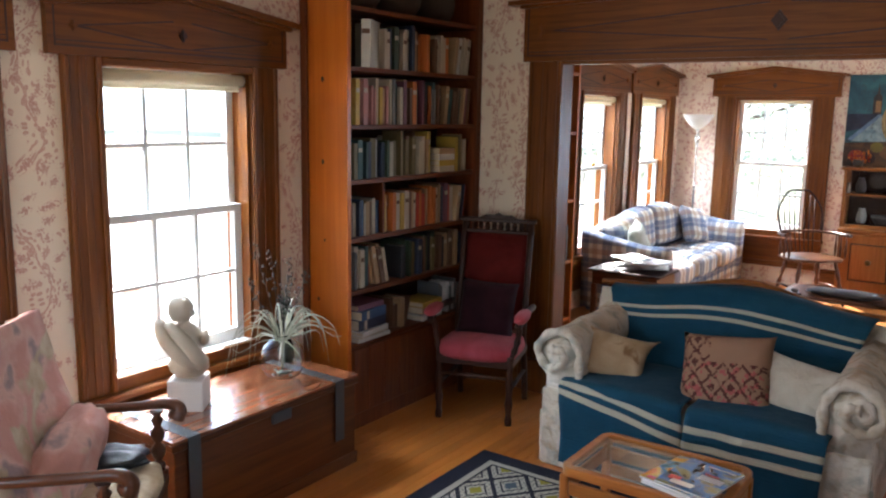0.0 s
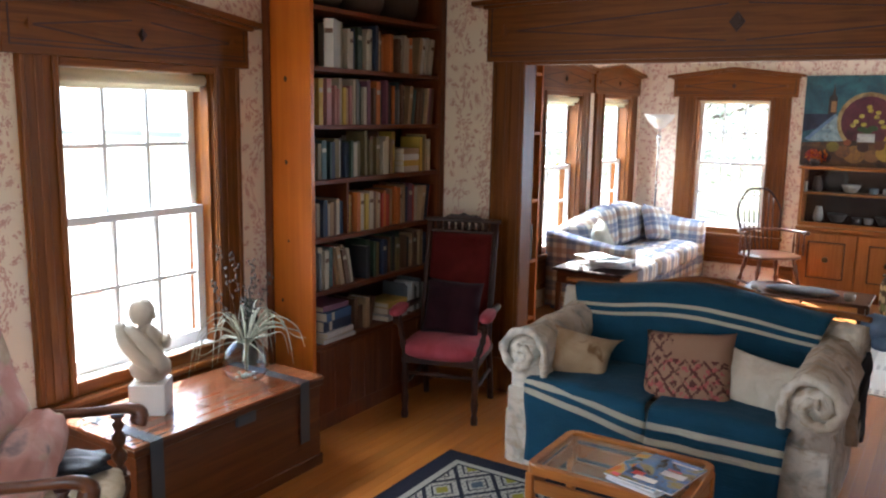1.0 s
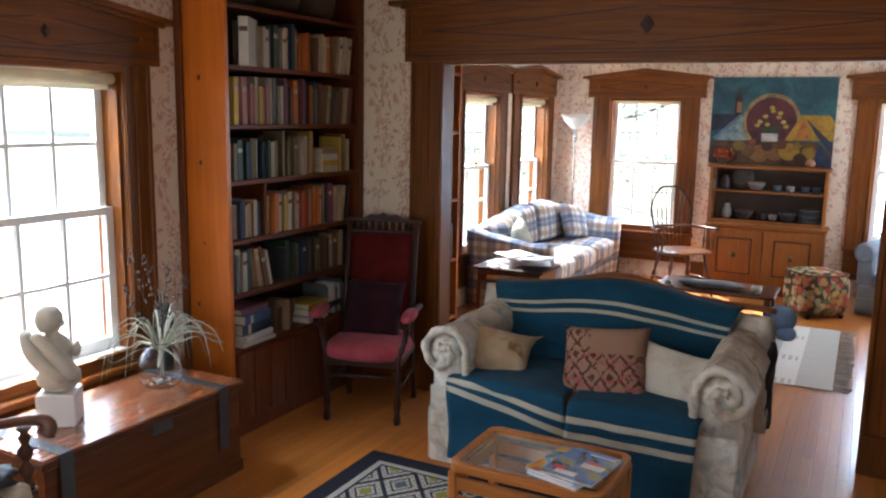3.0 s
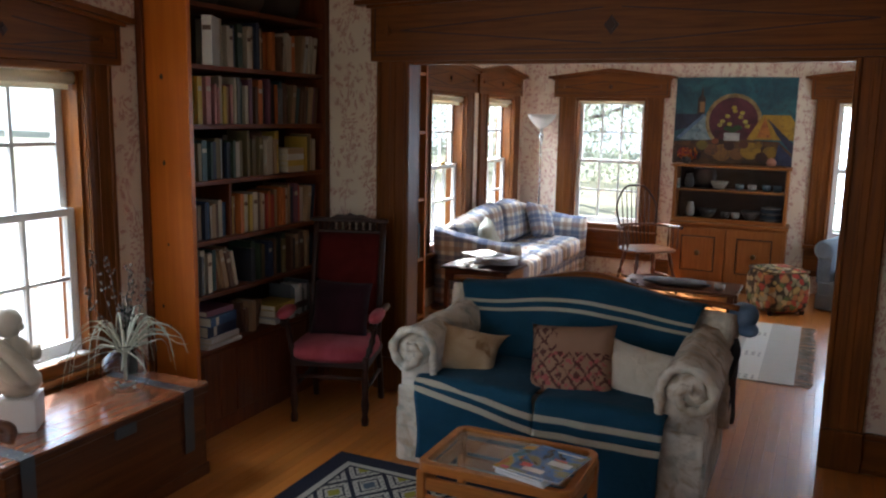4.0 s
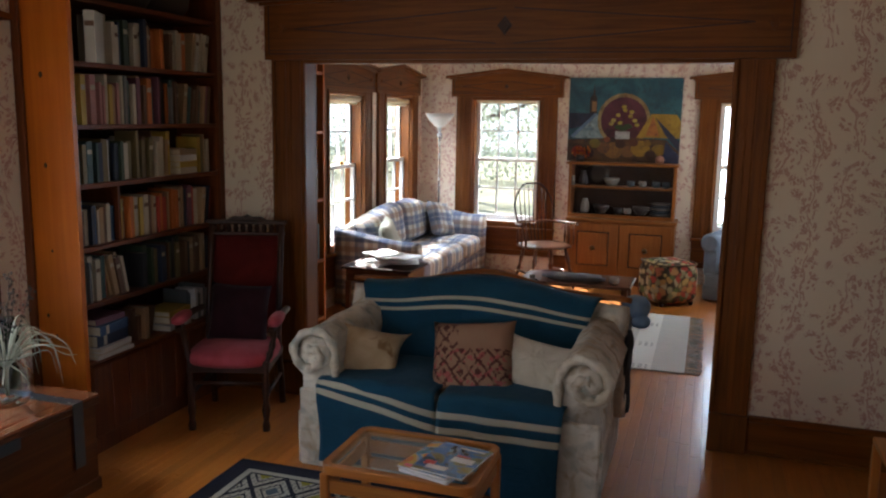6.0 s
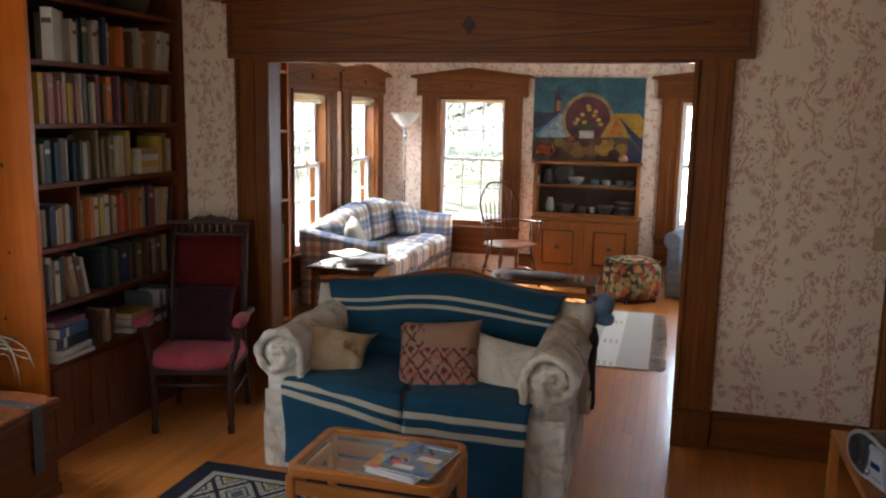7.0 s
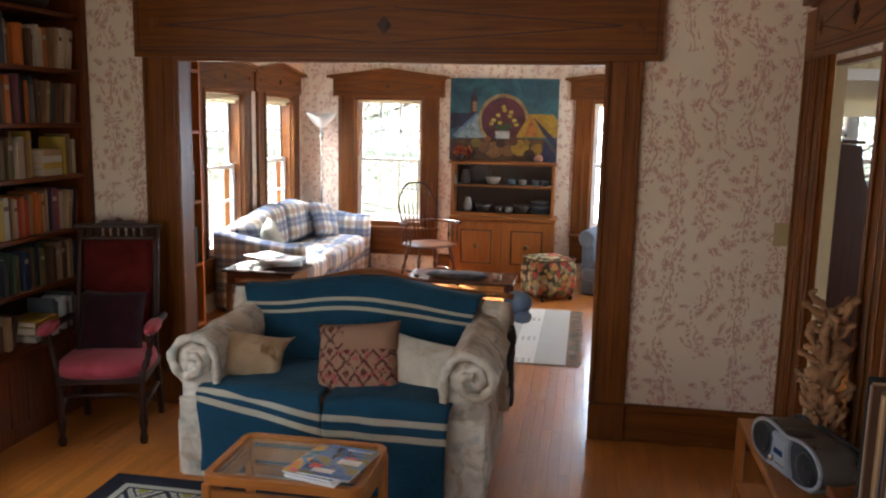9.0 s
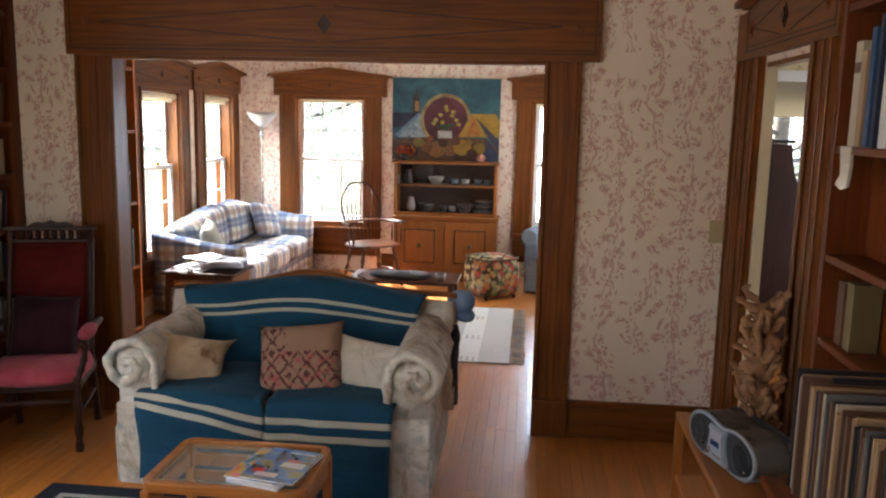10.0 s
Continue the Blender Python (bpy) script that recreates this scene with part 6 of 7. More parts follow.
for k in range(8):
    w, h = rng.uniform(0.20, 0.29), rng.uniform(0.24, 0.32)
    s = rng.uniform(0, 6)
    bm = cloth(lambda u, v: Vector(((u - 0.5) * w, (v - 0.5) * h, 0.012 * max(0, noise.noise(Vector((u * 2 + s, v * 2, s)))))), 8, 8, 0.003)
    single("newspaper", bm, sheet, "loose folded newspaper on the end table", "newspaper", pose(-2.45 + rng.uniform(-0.15, 0.15), 6.15 + rng.uniform(-0.07, 0.07), 0.5232 + 0.012 * k, 0, 0, rng.uniform(-35, 35)), "newspapers")

# torchiere
lp = thing("floor_lamp", "slim chrome torchiere with a white glass bowl", "floor lamp", pose(-2.86, 8.66, 0))
part("base", lathe(bmesh.new(), [(0.13, 0), (0.13, 0.012), (0.11, 0.022), (0.02, 0.03)], 24), chrome, lp)
part("pole", lathe(bmesh.new(), [(0.011, 0.03), (0.011, 1.45), (0.018, 1.46), (0.018, 1.52), (0.012, 1.53), (0.02, 1.60)], 12), chrome, lp)
part("collar", lathe(bmesh.new(), [(0.02, 1.48), (0.026, 1.49), (0.026, 1.53), (0.02, 1.54)], 14), chrome, lp)
n = Nodes("opal_glass")
opal = n.done((0.80, 0.77, 0.72), 0.3)
n.b.inputs["Transmission Weight"].default_value = 0.3
bm = lathe(bmesh.new(), [(0.022, 1.60), (0.06, 1.62), (0.12, 1.68), (0.165, 1.755), (0.160, 1.755), (0.115, 1.685), (0.05, 1.628), (0.01, 1.612)], 28)
part("shade", bm, opal, lp, "white glass bowl shade", smooth=True)

# Windsor chair
WM = pose(-1.57, 8.26, 0, 0, 0, 40)
wc = thing("windsor_chair", "bow-back Windsor armchair in worn varnish", "chair", WM)
part("seat", pad(bmesh.new(), 0, 0, 0.43, 0.27, 0.235, 0.024, 3, 12, 0.0, 0, -0.3), walnut["x"], wc)
legp = [(0.012, 0), (0.02, 0.06), (0.014, 0.10), (0.024, 0.17), (0.013, 0.22), (0.022, 0.28), (0.016, 0.41)]
for x, y in ((-0.17, -0.14), (0.17, -0.14), (-0.15, 0.15), (0.15, 0.15)):
    bm = lathe(bmesh.new(), legp, 10)
    for v in bm.verts:
        f = 1 - v.co.z / 0.41
        v.co.x += x * (1 + 0.45 * f)
        v.co.y += y * (1 + 0.45 * f)
    part("leg", bm, walnut["z"], wc)
part("stretcher", tube(bmesh.new(), [(-0.21, -0.02, 0.16), (0, 0, 0.16), (0.21, -0.02, 0.16)], [0.009, 0.015, 0.009], 8), walnut["x"], wc)
for x in (-0.22, 0.22):
    part("stretcher", tube(bmesh.new(), [(x, -0.17, 0.15), (x, 0, 0.16), (x * 0.95, 0.18, 0.15)], [0.009, 0.014, 0.009], 8), walnut["y"], wc)
bowpts = spline([(-0.20, 0.22, 0.65), (-0.22, 0.26, 0.85), (-0.12, 0.30, 1.02), (0, 0.305, 1.045), (0.12, 0.30, 1.02), (0.22, 0.26, 0.85), (0.20, 0.22, 0.65)], 30)
part("bow", tube(bmesh.new(), bowpts, 0.010, 8), mahog["x"], wc, "dark bent bow")
armpts = spline([(-0.31, -0.12, 0.655), (-0.29, 0.08, 0.65), (-0.19, 0.22, 0.65), (0, 0.255, 0.65), (0.19, 0.22, 0.65), (0.29, 0.08, 0.65), (0.31, -0.12, 0.655)], 30)
part("arm_rail", tube(bmesh.new(), armpts, [0.02 if i in (0, 1, 29, 30) else 0.014 for i in range(31)], 8), walnut["x"], wc)
for k in range(7):
    x = -0.15 + 0.05 * k
    zt = 0.93 + 0.105 * (1 - (x / 0.17) ** 2)
    part("spindle", tube(bmesh.new(), [(x * 0.8, 0.19, 0.44), (x * 0.95, 0.248, 0.65), (x * 1.05, 0.29, zt)], [0.005, 0.007, 0.004], 6), mahog["z"], wc)
for s in (-1, 1):
    for y0, y1 in ((-0.13, -0.1), (-0.04, -0.01), (0.05, 0.07)):
        part("arm_spindle", lathe(bmesh.new(), [(0.007, 0.44), (0.014, 0.52), (0.008, 0.57), (0.007, 0.65)], 8, (s * 0.275, (y0 + y1) / 2, 0)), walnut["z"], wc)

# china cabinet
HX0, HX1, HY = -1.42, -0.315, 8.60
hc = thing("china_cabinet", "golden oak china cabinet with open shelves above", "cabinet", pose(0, 0, 0))
part("base_body", boxes((HX0 + 0.02, HX1 + 0.02, HY, NORTH - 0.035, 0.07, 0.665), bevel=0.004), hutchw["z"], hc)
part("plinth", boxes((HX0 + 0.03, HX1 + 0.01, HY + 0.02, NORTH - 0.035, 0, 0.07)), hutchw["x"], hc)
part("counter", boxes((HX0 + 0.005, HX1 + 0.035, HY - 0.025, NORTH - 0.033, 0.665, 0.695), bevel=0.006), hutchw["x"], hc)
wd = (HX1 - HX0 - 0.04) / 2
for k in range(2):
    a = HX0 + 0.035 + k * (wd + 0.005)
    d = part("door", boxes((a, a + wd - 0.005, HY - 0.02, HY, 0.10, 0.645), bevel=0.004), hutchw["z"], hc)
    # flat dark strip paints the shade around the raised panel
    part("panel_groove", boxes((a + 0.098, a + wd - 0.098, HY - 0.0215, HY - 0.02, 0.198, 0.562)), oak_dark_mark, d)
    part("raised_panel", boxes((a + 0.11, a + wd - 0.11, HY - 0.034, HY - 0.02, 0.21, 0.55), bevel=0.010), hutchw["z"], d)
    part("knob", lathe(bmesh.new(), [(0.012, 0), (0.010, 0.012), (0.028, 0.018), (0.024, 0.03), (0.006, 0.034)], 14), dark_brass, d, "round dark brass pull", pose(a + wd / 2, HY - 0.034, 0.39, 90, 0, 0))
UY = 8.70
for x in (HX0, HX1 - 0.03):
    part("side_panel", boxes((x, x + 0.03, UY, NORTH - 0.035, 0.695, 1.25), bevel=0.003), hutchw["z"], hc)
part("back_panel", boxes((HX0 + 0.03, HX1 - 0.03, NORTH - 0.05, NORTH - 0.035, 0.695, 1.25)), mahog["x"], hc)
part("top_board", boxes((HX0 - 0.02, HX1 + 0.02, UY - 0.03, NORTH - 0.033, 1.25, 1.275), bevel=0.005), hutchw["x"], hc)
part("shelf", boxes((HX0 + 0.03, HX1 - 0.03, UY + 0.01, NORTH - 0.05, 1.005, 1.025)), hutchw["x"], hc)
part("bottom_rail", boxes((HX0 + 0.03, HX1 - 0.03, UY, UY + 0.02, 0.695, 0.73)), hutchw["x"], hc)
part("sliding_glass", boxes((HX0 + 0.032, HX1 - 0.032, UY + 0.004, UY + 0.008, 0.731, 1.249)), pane_glass, hc).visible_shadow = False
china_b = plain("blue_grey_china", (0.13, 0.16, 0.19), 0.2)
# white china greyed down, with the cabinet's dim interior put into its colour
china_w = plain("dimmed_white_china", (0.34, 0.30, 0.26), 0.2)
china_d = plain("dark_pottery", (0.06, 0.045, 0.04), 0.35)
bowl_p = [(0.03, 0), (0.05, 0.006), (0.085, 0.06), (0.09, 0.085), (0.084, 0.085), (0.045, 0.012)]
cup_p = [(0.025, 0), (0.04, 0.01), (0.045, 0.06), (0.041, 0.06), (0.03, 0.012)]
plate_p = [(0.05, 0), (0.105, 0.012), (0.11, 0.018), (0.05, 0.008)]
jug_p = [(0.035, 0), (0.05, 0.03), (0.045, 0.09), (0.03, 0.13), (0.036, 0.15), (0.03, 0.15)]
DY = 8.83
for name, prof, mt, x, z, lab in (
        ("bowl", bowl_p, china_w, -0.98, 1.026, "pale pottery bowl on the cabinet shelf"), ("cup", cup_p, china_b, -0.78, 1.026, "small blue-grey cup on the cabinet shelf"),
        ("cup", cup_p, china_w, -0.66, 1.026, "small white cup on the cabinet shelf"), ("cup", cup_p, china_b, -0.52, 1.026, "blue-grey cup near the cabinet's end"),
        ("cup", cup_p, china_b, -0.42, 1.026, "blue-grey cup at the shelf's end"), ("jug", jug_p, china_d, -1.28, 1.026, "small dark pottery jug"),
        ("jug", jug_p, china_w, -1.25, 0.7315, "small pale jug on the lower shelf"), ("bowl", bowl_p, china_d, -1.08, 0.7315, "dark bowl on the lower shelf"),
        ("cup", cup_p, china_d, -0.90, 0.7315, "dark cup on the lower shelf"), ("cup", cup_p, china_w, -0.80, 0.7315, "small white dish on the lower shelf"),
        ("bowl", bowl_p, china_d, -0.66, 0.7315, "dark serving bowl on the lower shelf")):
    single(name, lathe(bmesh.new(), prof, 18), mt, lab, name, pose(x, DY, z), "dishes in the cabinet", smooth=True)
for k in range(7):
    single("plate", lathe(bmesh.new(), plate_p, 20), china_b if k % 3 else china_w, "blue-grey plate in a low stack", "plate", pose(-0.46, DY, 0.7315 + k * 0.019), "stacked plates", smooth=True)
single("plate", lathe(bmesh.new(), [(0.06, 0), (0.12, 0.014), (0.125, 0.02), (0.06, 0.008)], 24), china_d, "dark display plate leaning on the cabinet's back", "plate", pose(-1.14, 8.915, 1.145, 76, 0, 0), smooth=True)
cn = thing("candle_lantern", "small white candle in a glass holder", "candle", pose(-1.37, 8.72, 1.026))
part("candle", lathe(bmesh.new(), [(0.016, 0), (0.016, 0.10), (0.002, 0.105)], 12), china_w, cn)
fl = thing("flower_arrangement", "orange dried flowers standing on the cabinet", "flowers", pose(-1.33, 8.86, 1.2755))
part("pot", lathe(bmesh.new(), [(0.035, 0), (0.05, 0.04), (0.045, 0.07), (0.03, 0.07)], 14), china_d, fl)
bm = bmesh.new()
rng = random.Random(8)
for k in range(110):
    d = Vector((rng.gauss(0, 1), rng.gauss(0, 0.6), rng.gauss(0, 1))).normalized() * rng.uniform(0.03, 0.10)
    c = Vector((d.x * 1.15, d.y * 0.7, 0.10 + d.z * 0.75))
    s = rng.uniform(0.010, 0.018)
    rot = Euler((rng.uniform(0, 6), rng.uniform(0, 6), 0)).to_matrix()
    vs_ = [bm.verts.new(c + rot @ Vector(p) * s) for p in ((-1, 0, 0), (0, -0.6, 0.2), (1, 0, 0), (0, 0.6, 0.2))]
    bm.faces.new(vs_)
part("blooms", bm, leaf_mat("orange_petals", (0.30, 0.03, 0.02), (0.62, 0.22, 0.04)), fl, "orange and red petals")
single("gourd", lathe(bmesh.new(), [(0.01, 0), (0.04, 0.012), (0.05, 0.04), (0.03, 0.075), (0.006, 0.085)], 16), plain("pink_gourd", (0.5, 0.24, 0.16), 0.5), "small pinkish gourd on the cabinet", "gourd", pose(-0.50, 8.86, 1.2755), smooth=True)

# the painting, a flat canvas of plain colour shapes
PX0, PX1, PZ0, PZ1 = -1.49, -0.315, 1.27, 2.16
pc = thing("painting", "bright still-life oil painting on unframed canvas", "painting", pose(PX0, NORTH - 0.002, PZ0))
PW, PH = PX1 - PX0, PZ1 - PZ0


def paint(name, c1, c2, s=7.0):
    n = Nodes(name)
    v = n.coords((1, 1, 1))
    col = n.ramp(n.noise(v, s, 5, 0.6, 1.0), (0.35, tuple(c * 0.55 for c in c1)), (0.65, tuple(c * 0.72 for c in c2)))
    col = n.mix(n.ramp(n.noise(v, 19.0, 4, 0.6, 1.2), (0.52, (0, 0, 0)), (0.72, (0.6, 0.6, 0.6))), col, (0.03, 0.022, 0.03))
    n.bump(n.noise(v, 60, 3), 0.3, 0.004)
    return n.done(col, 0.5)


cv = part("canvas", boxes((0, PW, -0.03, 0, 0, PH), bevel=0.003), paint("blue_green_paint", (0.018, 0.085, 0.13), (0.05, 0.17, 0.20), 3), pc)
layer = [0.0302]


def patch(pts, c1, c2, name):
    layer[0] += 0.0005
    bm = prism(bmesh.new(), [(a * PW, b * PH) for a, b in pts], "y", -layer[0] - 0.0004, -0.0301)
    part(name, bm, paint("paint_" + name, c1, c2), cv)


def disc(cx, cy, rx, ry, a0=0, a1=360, n=24):
    return [(cx + rx * math.cos(radians(a0 + (a1 - a0) * i / n)), cy + ry * math.sin(radians(a0 + (a1 - a0) * i / n))) for i in range(n + (0 if a1 - a0 == 360 else 1))]


patch([(0, 0.38), (0, 0.58), (0.24, 0.58), (0.12, 0.42)], (0.012, 0.016, 0.05), (0.03, 0.035, 0.08), "dark_roof")
patch([(0.02, 0.30), (0.24, 0.58), (0.27, 0.56), (0.06, 0.28)], (0.10, 0.17, 0.32), (0.2, 0.3, 0.45), "blue_gable")
patch([(0.05, 0.28), (0.26, 0.56), (0.36, 0.36), (0.36, 0.28)], (0.22, 0.34, 0.40), (0.40, 0.50, 0.52), "pale_wall")
patch([(0.19, 0.58), (0.19, 0.76), (0.215, 0.80), (0.225, 0.92), (0.235, 0.80), (0.255, 0.76), (0.255, 0.58)], (0.03, 0.02, 0.02), (0.10, 0.04, 0.02), "steeple")
patch([(0.21, 0.60), (0.21, 0.72), (0.25, 0.72), (0.25, 0.60)], (0.5, 0.22, 0.06), (0.4, 0.2, 0.08), "steeple_light")
patch(disc(0.50, 0.50, 0.235, 0.32), (0.34, 0.20, 0.06), (0.52, 0.38, 0.16), "golden_arch")
patch(disc(0.50, 0.50, 0.205, 0.275), (0.09, 0.012, 0.025), (0.16, 0.03, 0.05), "crimson_arch")
patch([(0.62, 0.30), (0.74, 0.58), (0.96, 0.58), (1.0, 0.50), (1.0, 0.30)], (0.48, 0.25, 0.012), (0.56, 0.33, 0.03), "yellow_roof")
patch([(0.70, 0.32), (0.76, 0.56), (0.82, 0.32)], (0.48, 0.13, 0.02), (0.58, 0.2, 0.03), "orange_gable")
patch([(0.78, 0.54), (0.86, 0.36), (1.0, 0.14), (1.0, 0.26)], (0.02, 0.02, 0.05), (0.05, 0.05, 0.10), "dark_slope")
patch([(0.0, 0.0), (1.0, 0.0), (1.0, 0.14), (0.88, 0.28), (0.5, 0.30), (0.0, 0.26)], (0.05, 0.02, 0.012), (0.16, 0.07, 0.02), "brown_table")
for cx, cy, r, c in ((0.42, 0.14, 0.085, (0.42, 0.20, 0.04)), (0.33, 0.17, 0.06, (0.30, 0.12, 0.04)), (0.55, 0.13, 0.06, (0.36, 0.16, 0.05)), (0.66, 0.17, 0.085, (0.60, 0.34, 0.03)), (0.82, 0.16, 0.06, (0.46, 0.26, 0.02)), (0.75, 0.10, 0.05, (0.10, 0.03, 0.015)), (0.48, 0.22, 0.045, (0.08, 0.025, 0.015)), (0.60, 0.24, 0.04, (0.22, 0.06, 0.02)), (0.36, 0.27, 0.03, (0.40, 0.10, 0.03)), (0.20, 0.10, 0.05, (0.06, 0.02, 0.02)), (0.72, 0.24, 0.035, (0.42, 0.22, 0.02)), (0.25, 0.22, 0.05, (0.32, 0.24, 0.03)), (0.10, 0.12, 0.06, (0.45, 0.05, 0.02))):
    patch(disc(cx, cy, r, r * 1.15, n=14), c, tuple(k * 0.6 for k in c), "fruit")
patch([(0.43, 0.28), (0.43, 0.37), (0.56, 0.37), (0.56, 0.28)], (0.60, 0.60, 0.60), (0.68, 0.66, 0.62), "white_cup")
for cx, cy in ((0.41, 0.50), (0.45, 0.56), (0.51, 0.62), (0.56, 0.55), (0.60, 0.50), (0.47, 0.47), (0.50, 0.66), (0.57, 0.60), (0.39, 0.46), (0.62, 0.45)):
    patch(disc(cx, cy, 0.022, 0.024, n=6), (0.60, 0.46, 0.03), (0.68, 0.56, 0.12), "yellow_flower")
for cx, cy in ((0.46, 0.42), (0.54, 0.43), (0.50, 0.40)):
    patch(disc(cx, cy, 0.04, 0.03, n=8), (0.03, 0.06, 0.02), (0.05, 0.10, 0.03), "green_leaf")
patch([(0.86, 0.02), (0.88, 0.26), (1.0, 0.10), (1.0, 0.0)], (0.02, 0.03, 0.08), (0.04, 0.05, 0.12), "blue_corner")

# needlepoint ottoman and blue armchair
def needle():
    n = Nodes("dark_floral_needlepoint")
    v = n.coords()
    w = n.mix(0.10, v, n.noise(v, 9, 2, color=True), "ADD")
    d = n.voronoi(w, 17, "Distance")
    c = n.voronoi(w, 17, "Color")
    r, g_, b = n.xyz(c)
    col = n.ramp(r, (0.15, (0.34, 0.06, 0.04)), (0.4, (0.40, 0.27, 0.09)), (0.65, (0.42, 0.33, 0.21)), (0.9, (0.12, 0.14, 0.05)))
    col = n.mix(n.ramp(d, (0.48, (0, 0, 0)), (0.70, (1, 1, 1))), col, (0.06, 0.045, 0.03))
    n.bump(n.noise(v, 160, 2), 0.4, 0.005)
    return n.done(col, 0.95, spec=0.1)


ot = thing("ottoman", "square needlepoint ottoman with dark floral pattern", "ottoman", pose(-0.31, 7.98, 0, 0, 0, 36))
ndl = needle()
part("body", pad(bmesh.new(), 0, 0, 0.215, 0.225, 0.225, 0.205, 5, 14), ndl, ot)
part("piping", tube(bmesh.new(), [(0.215 * math.copysign(abs(math.cos(a)) ** 0.45, math.cos(a)), 0.215 * math.copysign(abs(math.sin(a)) ** 0.45, math.sin(a)), 0.395) for a in (2 * math.pi * k / 32 for k in range(33))], 0.008, 6), fabric("brown_cord", (0.10, 0.06, 0.03), (0.16, 0.10, 0.05)), ot)
for x, y in ((-0.16, -0.16), (0.16, -0.16), (-0.16, 0.16), (0.16, 0.16)):
    part("foot", lathe(bmesh.new(), [(0.016, 0), (0.024, 0.02), (0.018, 0.04)], 10, (x, y, 0)), mahog["z"], ot)
bluef = fabric("grey_blue_upholstery", (0.20, 0.24, 0.30), (0.28, 0.33, 0.39), 5, 220)
ba = thing("armchair", "rolled-arm armchair in plain grey-blue cloth", "armchair", pose(0.52, 8.40, 0, 0, 0, -22))
part("base", boxes((-0.40, 0.40, -0.36, 0.34, 0.03, 0.28), bevel=0.02), bluef, ba)
part("seat_cushion", pad(bmesh.new(), 0, -0.08, 0.345, 0.28, 0.33, 0.085, 5, 12, 0.02, 1, 0.12), bluef, ba)
for s in (-1, 1):
    part("arm", boxes((s * 0.345 - 0.075, s * 0.345 + 0.075, -0.35, 0.34, 0.24, 0.56), bevel=0.02), bluef, ba)
    bm = tube(bmesh.new(), [(s * 0.36, -0.365, 0.565), (s * 0.36, -0.35, 0.565), (s * 0.36, 0.33, 0.58), (s * 0.36, 0.345, 0.58)], [0.07, 0.095, 0.095, 0.07], 18)
    part("arm_roll", bm, bluef, ba)
part("backrest", pad(bmesh.new(), 0, 0.30, 0.52, 0.34, 0.12, 0.30, 4, 14, 0.02, 3), bluef, ba)
part("skirt", boxes((-0.405, 0.405, -0.365, 0.345, 0.012, 0.16), bevel=0.01), bluef, ba)

# pale woven rug with fringe
def rug2():
    n = Nodes("pale_grey_woven_rug")
    x, y, z = n.xyz(n.coords(shift=False))
    band = n.math("LESS_THAN", n.math("ABSOLUTE", n.math("SUBTRACT", x, 1.08)), 0.082)
    key = n.math("LESS_THAN", n.math("ABSOLUTE", n.math("SUBTRACT", n.math("FRACT", n.math("MULTIPLY_ADD", y, 1.6, 0.42)), 0.5)), 0.10)
    kx = n.math("LESS_THAN", n.math("ABSOLUTE", n.math("SUBTRACT", x, 1.08)), 0.055)
    dot = n.math("GREATER_THAN", n.math("FRACT", n.math("MULTIPLY", x, 21.0)), 0.45)
    dot = n.math("MULTIPLY", dot, n.math("GREATER_THAN", n.math("FRACT", n.math("MULTIPLY", y, 17.0)), 0.35))
    base = n.mix(n.noise(n.coords((3, 60, 1), False), 1.0, 3), (0.40, 0.38, 0.34), (0.54, 0.52, 0.47))
    col = n.mix(band, base, (0.66, 0.64, 0.58))
    col = n.mix(n.math("MULTIPLY", n.math("MULTIPLY", key, kx), n.math("MULTIPLY", dot, 0.75)), col, (0.22, 0.20, 0.18))
    n.bump(n.noise(n.coords((8, 120, 1), False), 1.0, 2), 0.4, 0.006)
    return n.done(col, 0.95, spec=0.1)


rg = thing("rug", "pale grey woven rug with a light band and fringe", "rug", pose(-1.46, 5.70, 0))
part("weave", boxes((0, 1.39, 0, 1.72, 0.001, 0.010), bevel=0.003), rug2(), rg)
fr_mat = fabric("grey_fringe", (0.30, 0.27, 0.22), (0.48, 0.45, 0.38), 12)
rng = random.Random(12)
for k in range(34):
    y = 0.03 + k * 0.05
    bm = bmesh.new()
    for q in range(3):
        a = rng.uniform(-0.03, 0.03)
        tube(bm, spline([(1.385, y, 0.007), (1.43, y + a * 0.6, 0.008), (1.49 + rng.uniform(-0.02, 0.02), y + a, 0.004)], 5), 0.0035, 4)
    part("fringe_tassel", bm, fr_mat, rg)

# low table behind the love seat with a few things on it
lt = thing("low_table", "low dark coffee table in the back room", "table", pose(-1.50, 6.75, 0))
part("top", boxes((0, 0.95, 0, 0.5, 0.335, 0.36), bevel=0.006), walnut["x"], lt)
for x in (0.03, 0.87):
    for y in (0.03, 0.42):
        part("leg", boxes((x, x + 0.05, y, y + 0.05, 0, 0.334), bevel=0.005), walnut["z"], lt)
greyc = fabric("grey_wool", (0.12, 0.12, 0.125), (0.20, 0.20, 0.20), 8)
single("folded_cloth", pad(bmesh.new(), 0, 0, 0.03, 0.26, 0.08, 0.03, 3, 10, 0.25, 2), greyc, "rumpled grey woollen cloth on the low table", "cloth", pose(-1.05, 6.9, 0.361))
single("mug", lathe(bmesh.new(), cup_p, 16), china_w, "white mug on the low table", "mug", pose(-0.70, 6.86, 0.3605), smooth=True)
single("ornament", pad(bmesh.new(), 0, 0, 0.02, 0.03, 0.025, 0.02, 2.2, 8, 0.2, 4), china_w, "small white ornament on the low table", "ornament", pose(-1.40, 6.86, 0.361))

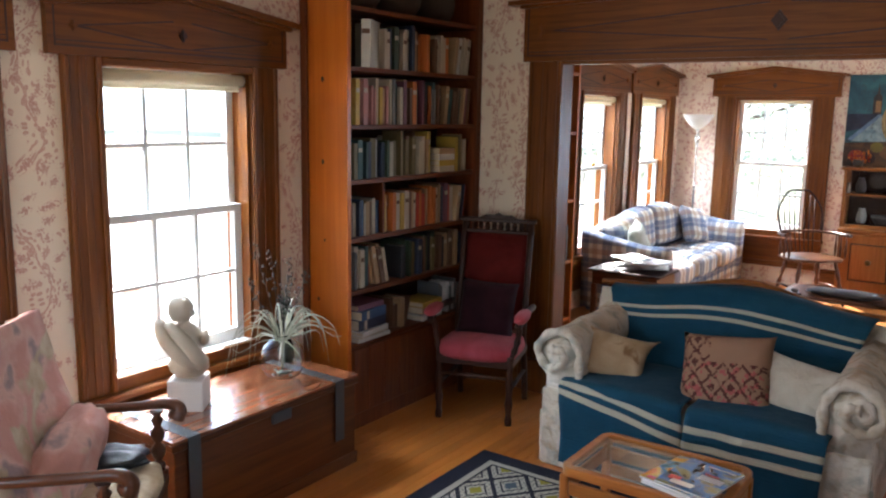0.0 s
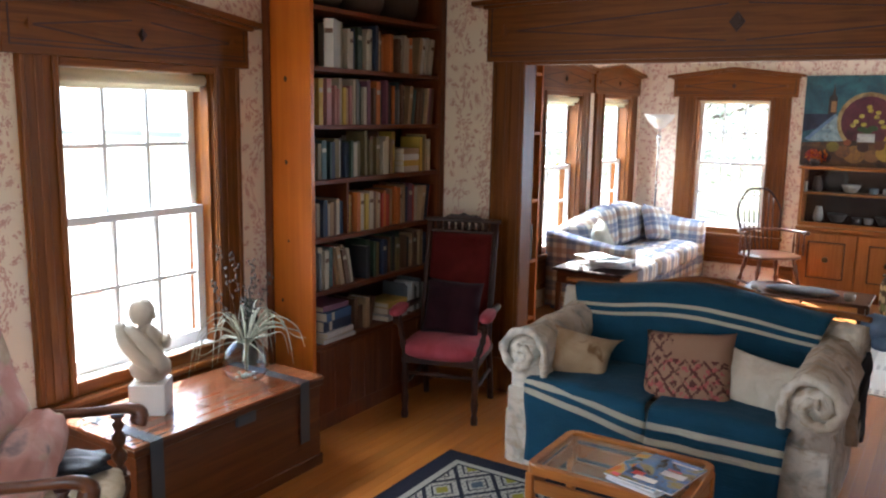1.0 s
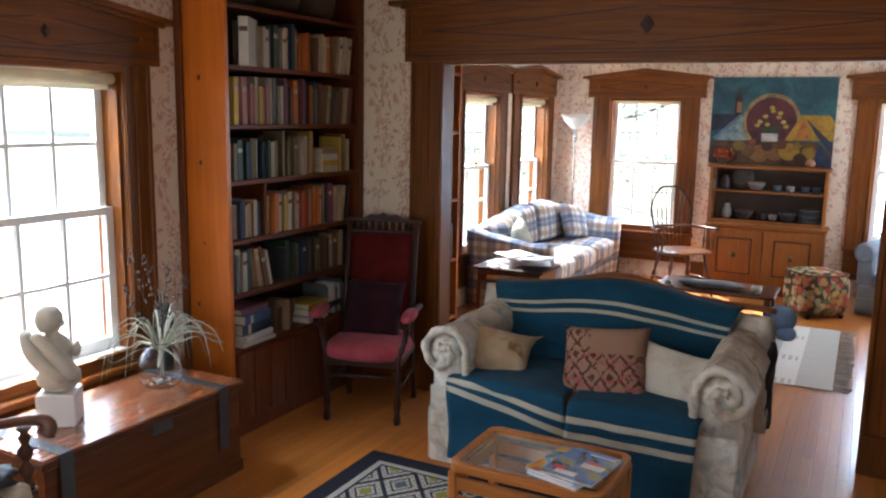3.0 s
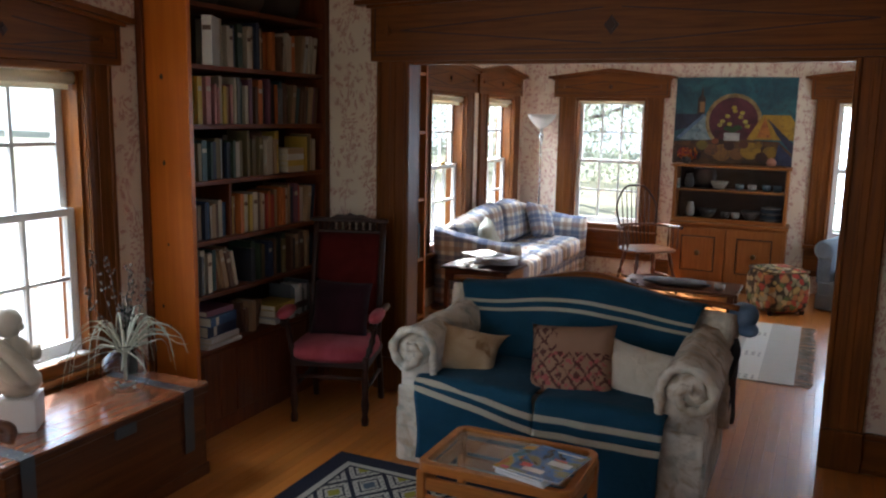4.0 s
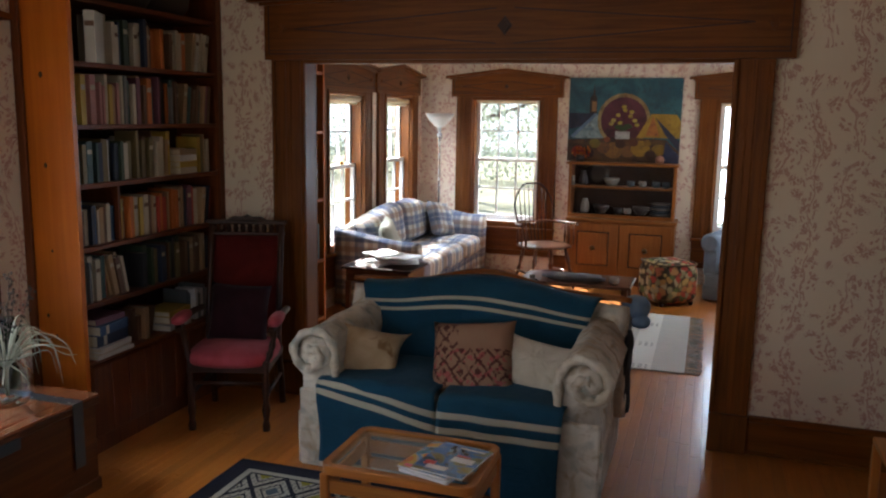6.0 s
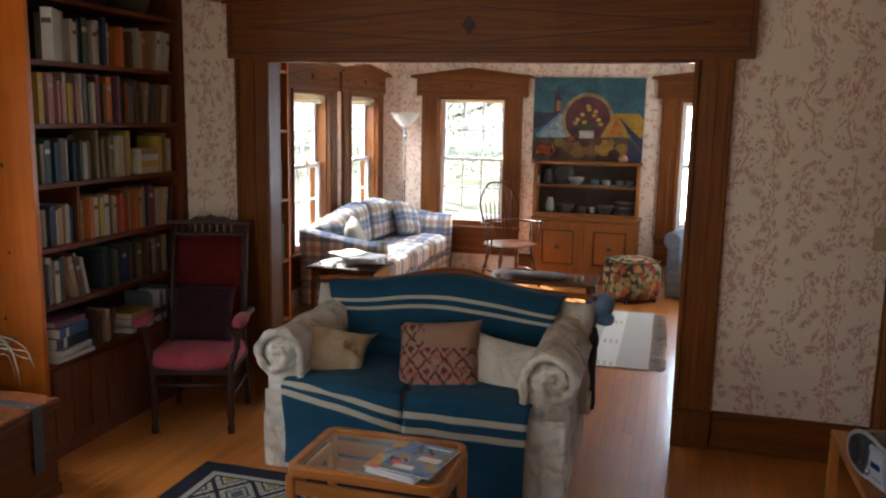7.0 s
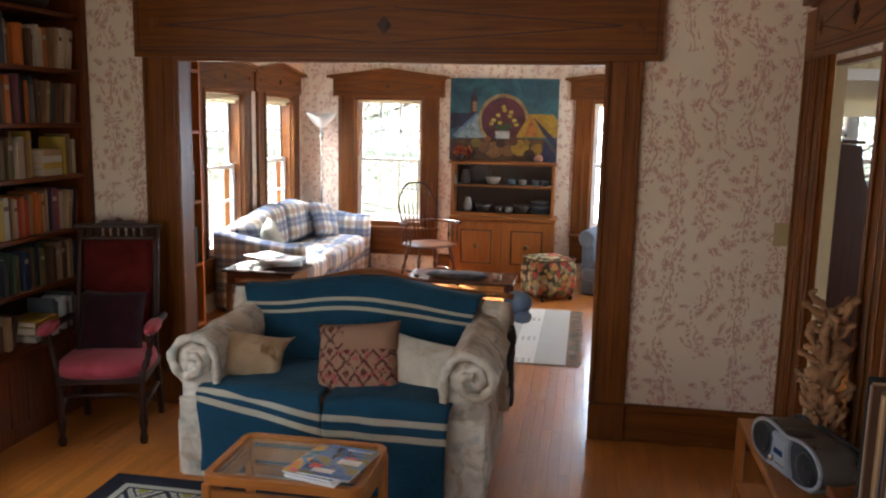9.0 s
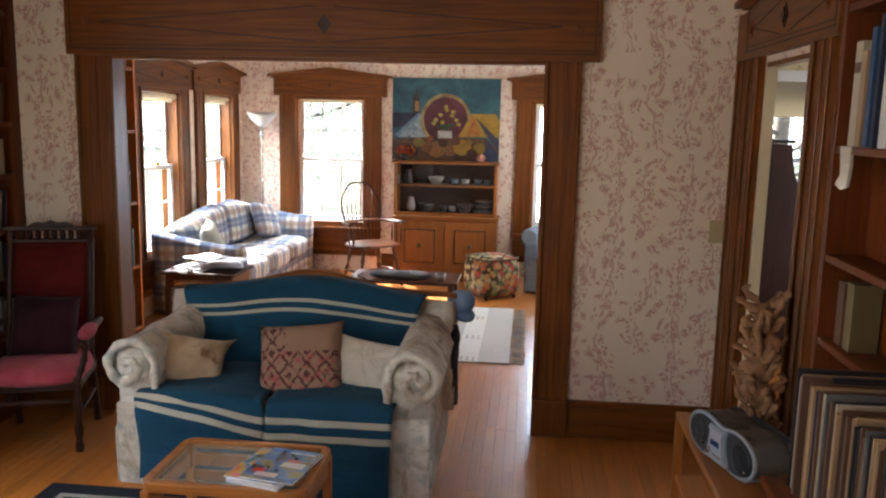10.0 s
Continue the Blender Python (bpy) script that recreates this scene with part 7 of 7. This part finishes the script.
# narrow bookcase just inside the opening, brass lamp arm at the window
nb = thing("bookcase", "narrow red-brown bookcase beside the back-room window", "bookcase", pose(0, 0, 0))
NBX, NY0, NY1 = -2.565, 4.57, 5.22
part("side_panel", boxes((W + 0.03, NBX, NY1 - 0.025, NY1, 0, 2.45), bevel=0.002), pine["z"], nb)
part("side_panel", boxes((W + 0.03, NBX, NY0, NY0 + 0.025, 0, 2.45)), redwood["z"], nb)
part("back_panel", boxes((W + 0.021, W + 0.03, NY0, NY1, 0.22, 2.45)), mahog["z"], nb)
G3 = "books in the narrow bookcase"
for k, z in enumerate((2.02, 1.62, 1.15, 0.72, 0.3)):
    part("shelf", boxes((W + 0.03, NBX - 0.004, NY0 + 0.025, NY1 - 0.025, z - 0.022, z)), pine["y"], nb)
    book_row(NY0 + 0.03, NY1 - 0.05, z, NBX - 0.015, 40 + k, ["tan", "brown", "orange", "cream", "green", "navy"], 0.2, 0.3, G3)
br = thing("sash_lock", "polished brass sash lock on the meeting rail", "lock", pose(W - 0.078, 7.02, 1.2655))
part("plate", boxes((-0.016, 0.016, -0.06, 0.06, 0, 0.006), bevel=0.002), brass, br)
part("cam", lathe(bmesh.new(), [(0.022, 0.006), (0.024, 0.014), (0.016, 0.024), (0.006, 0.028)], 14), brass, br)
part("lever", tube(bmesh.new(), spline([(0, 0, 0.018), (0.02, -0.05, 0.024), (0.035, -0.10, 0.02)], 8), [0.007, 0.007, 0.008, 0.009, 0.010, 0.011, 0.013, 0.014, 0.012], 8), brass, br)

# ---- floor boards ----
def plank_mesh(length):
    bm = bmesh.new()
    w, c = 0.0565, 0.0012
    prism(bm, [(0.0004, -0.02), (w - 0.0004, -0.02), (w, -c), (w - c, 0), (c, 0), (0, -c)], "y", 0, length - 0.0008)
    return finish(bm, "floor_board", floor_wood)


LENGTHS = (0.55, 0.8, 1.05, 1.3)
PLANKS = {l: plank_mesh(l) for l in LENGTHS}
rng = random.Random(5)
rest = bmesh.new()
made = 0
n_strips = int((E - W) / 0.057)
for i in range(n_strips):
    x = W + 0.01 + i * 0.057
    y = SOUTH + 0.02 - rng.uniform(0, 0.5)
    while y < NORTH:
        l = rng.choice(LENGTHS)
        if 2.55 < y + l / 2 < 5.7 and x > -2.62 and made < 300:
            ob = new("floor_board", PLANKS[l])
            ob.parent = FLOOR
            ob.location = (x, y, 0)
            made += 1
        else:
            a, b = max(y, SOUTH + 0.001), min(y + l - 0.0008, NORTH - 0.001)
            if b - a > 0.02:
                prism_pts = [(x + 0.0004, -0.02), (x + 0.0561, -0.02), (x + 0.0565, -0.0012), (x + 0.0553, 0), (x + 0.0012, 0), (x, -0.0012)]
                lo = [rest.verts.new((p, a, q)) for p, q in prism_pts]
                hi = [rest.verts.new((p, b, q)) for p, q in prism_pts]
                rest.faces.new(lo), rest.faces.new(hi[::-1])
                for k in range(6):
                    rest.faces.new((lo[k], hi[k], hi[(k + 1) % 6], lo[(k + 1) % 6]))
        y += l
ob = part("floor_boards", rest, floor_wood, FLOOR)
tagged(ob, kind="stuff")
hallf = part("floor_boards", boxes((E + 0.001, 3.6, 1.6, 7.2, -0.02, 0.0)), floor_wood, FLOOR)
tagged(hallf, kind="stuff")
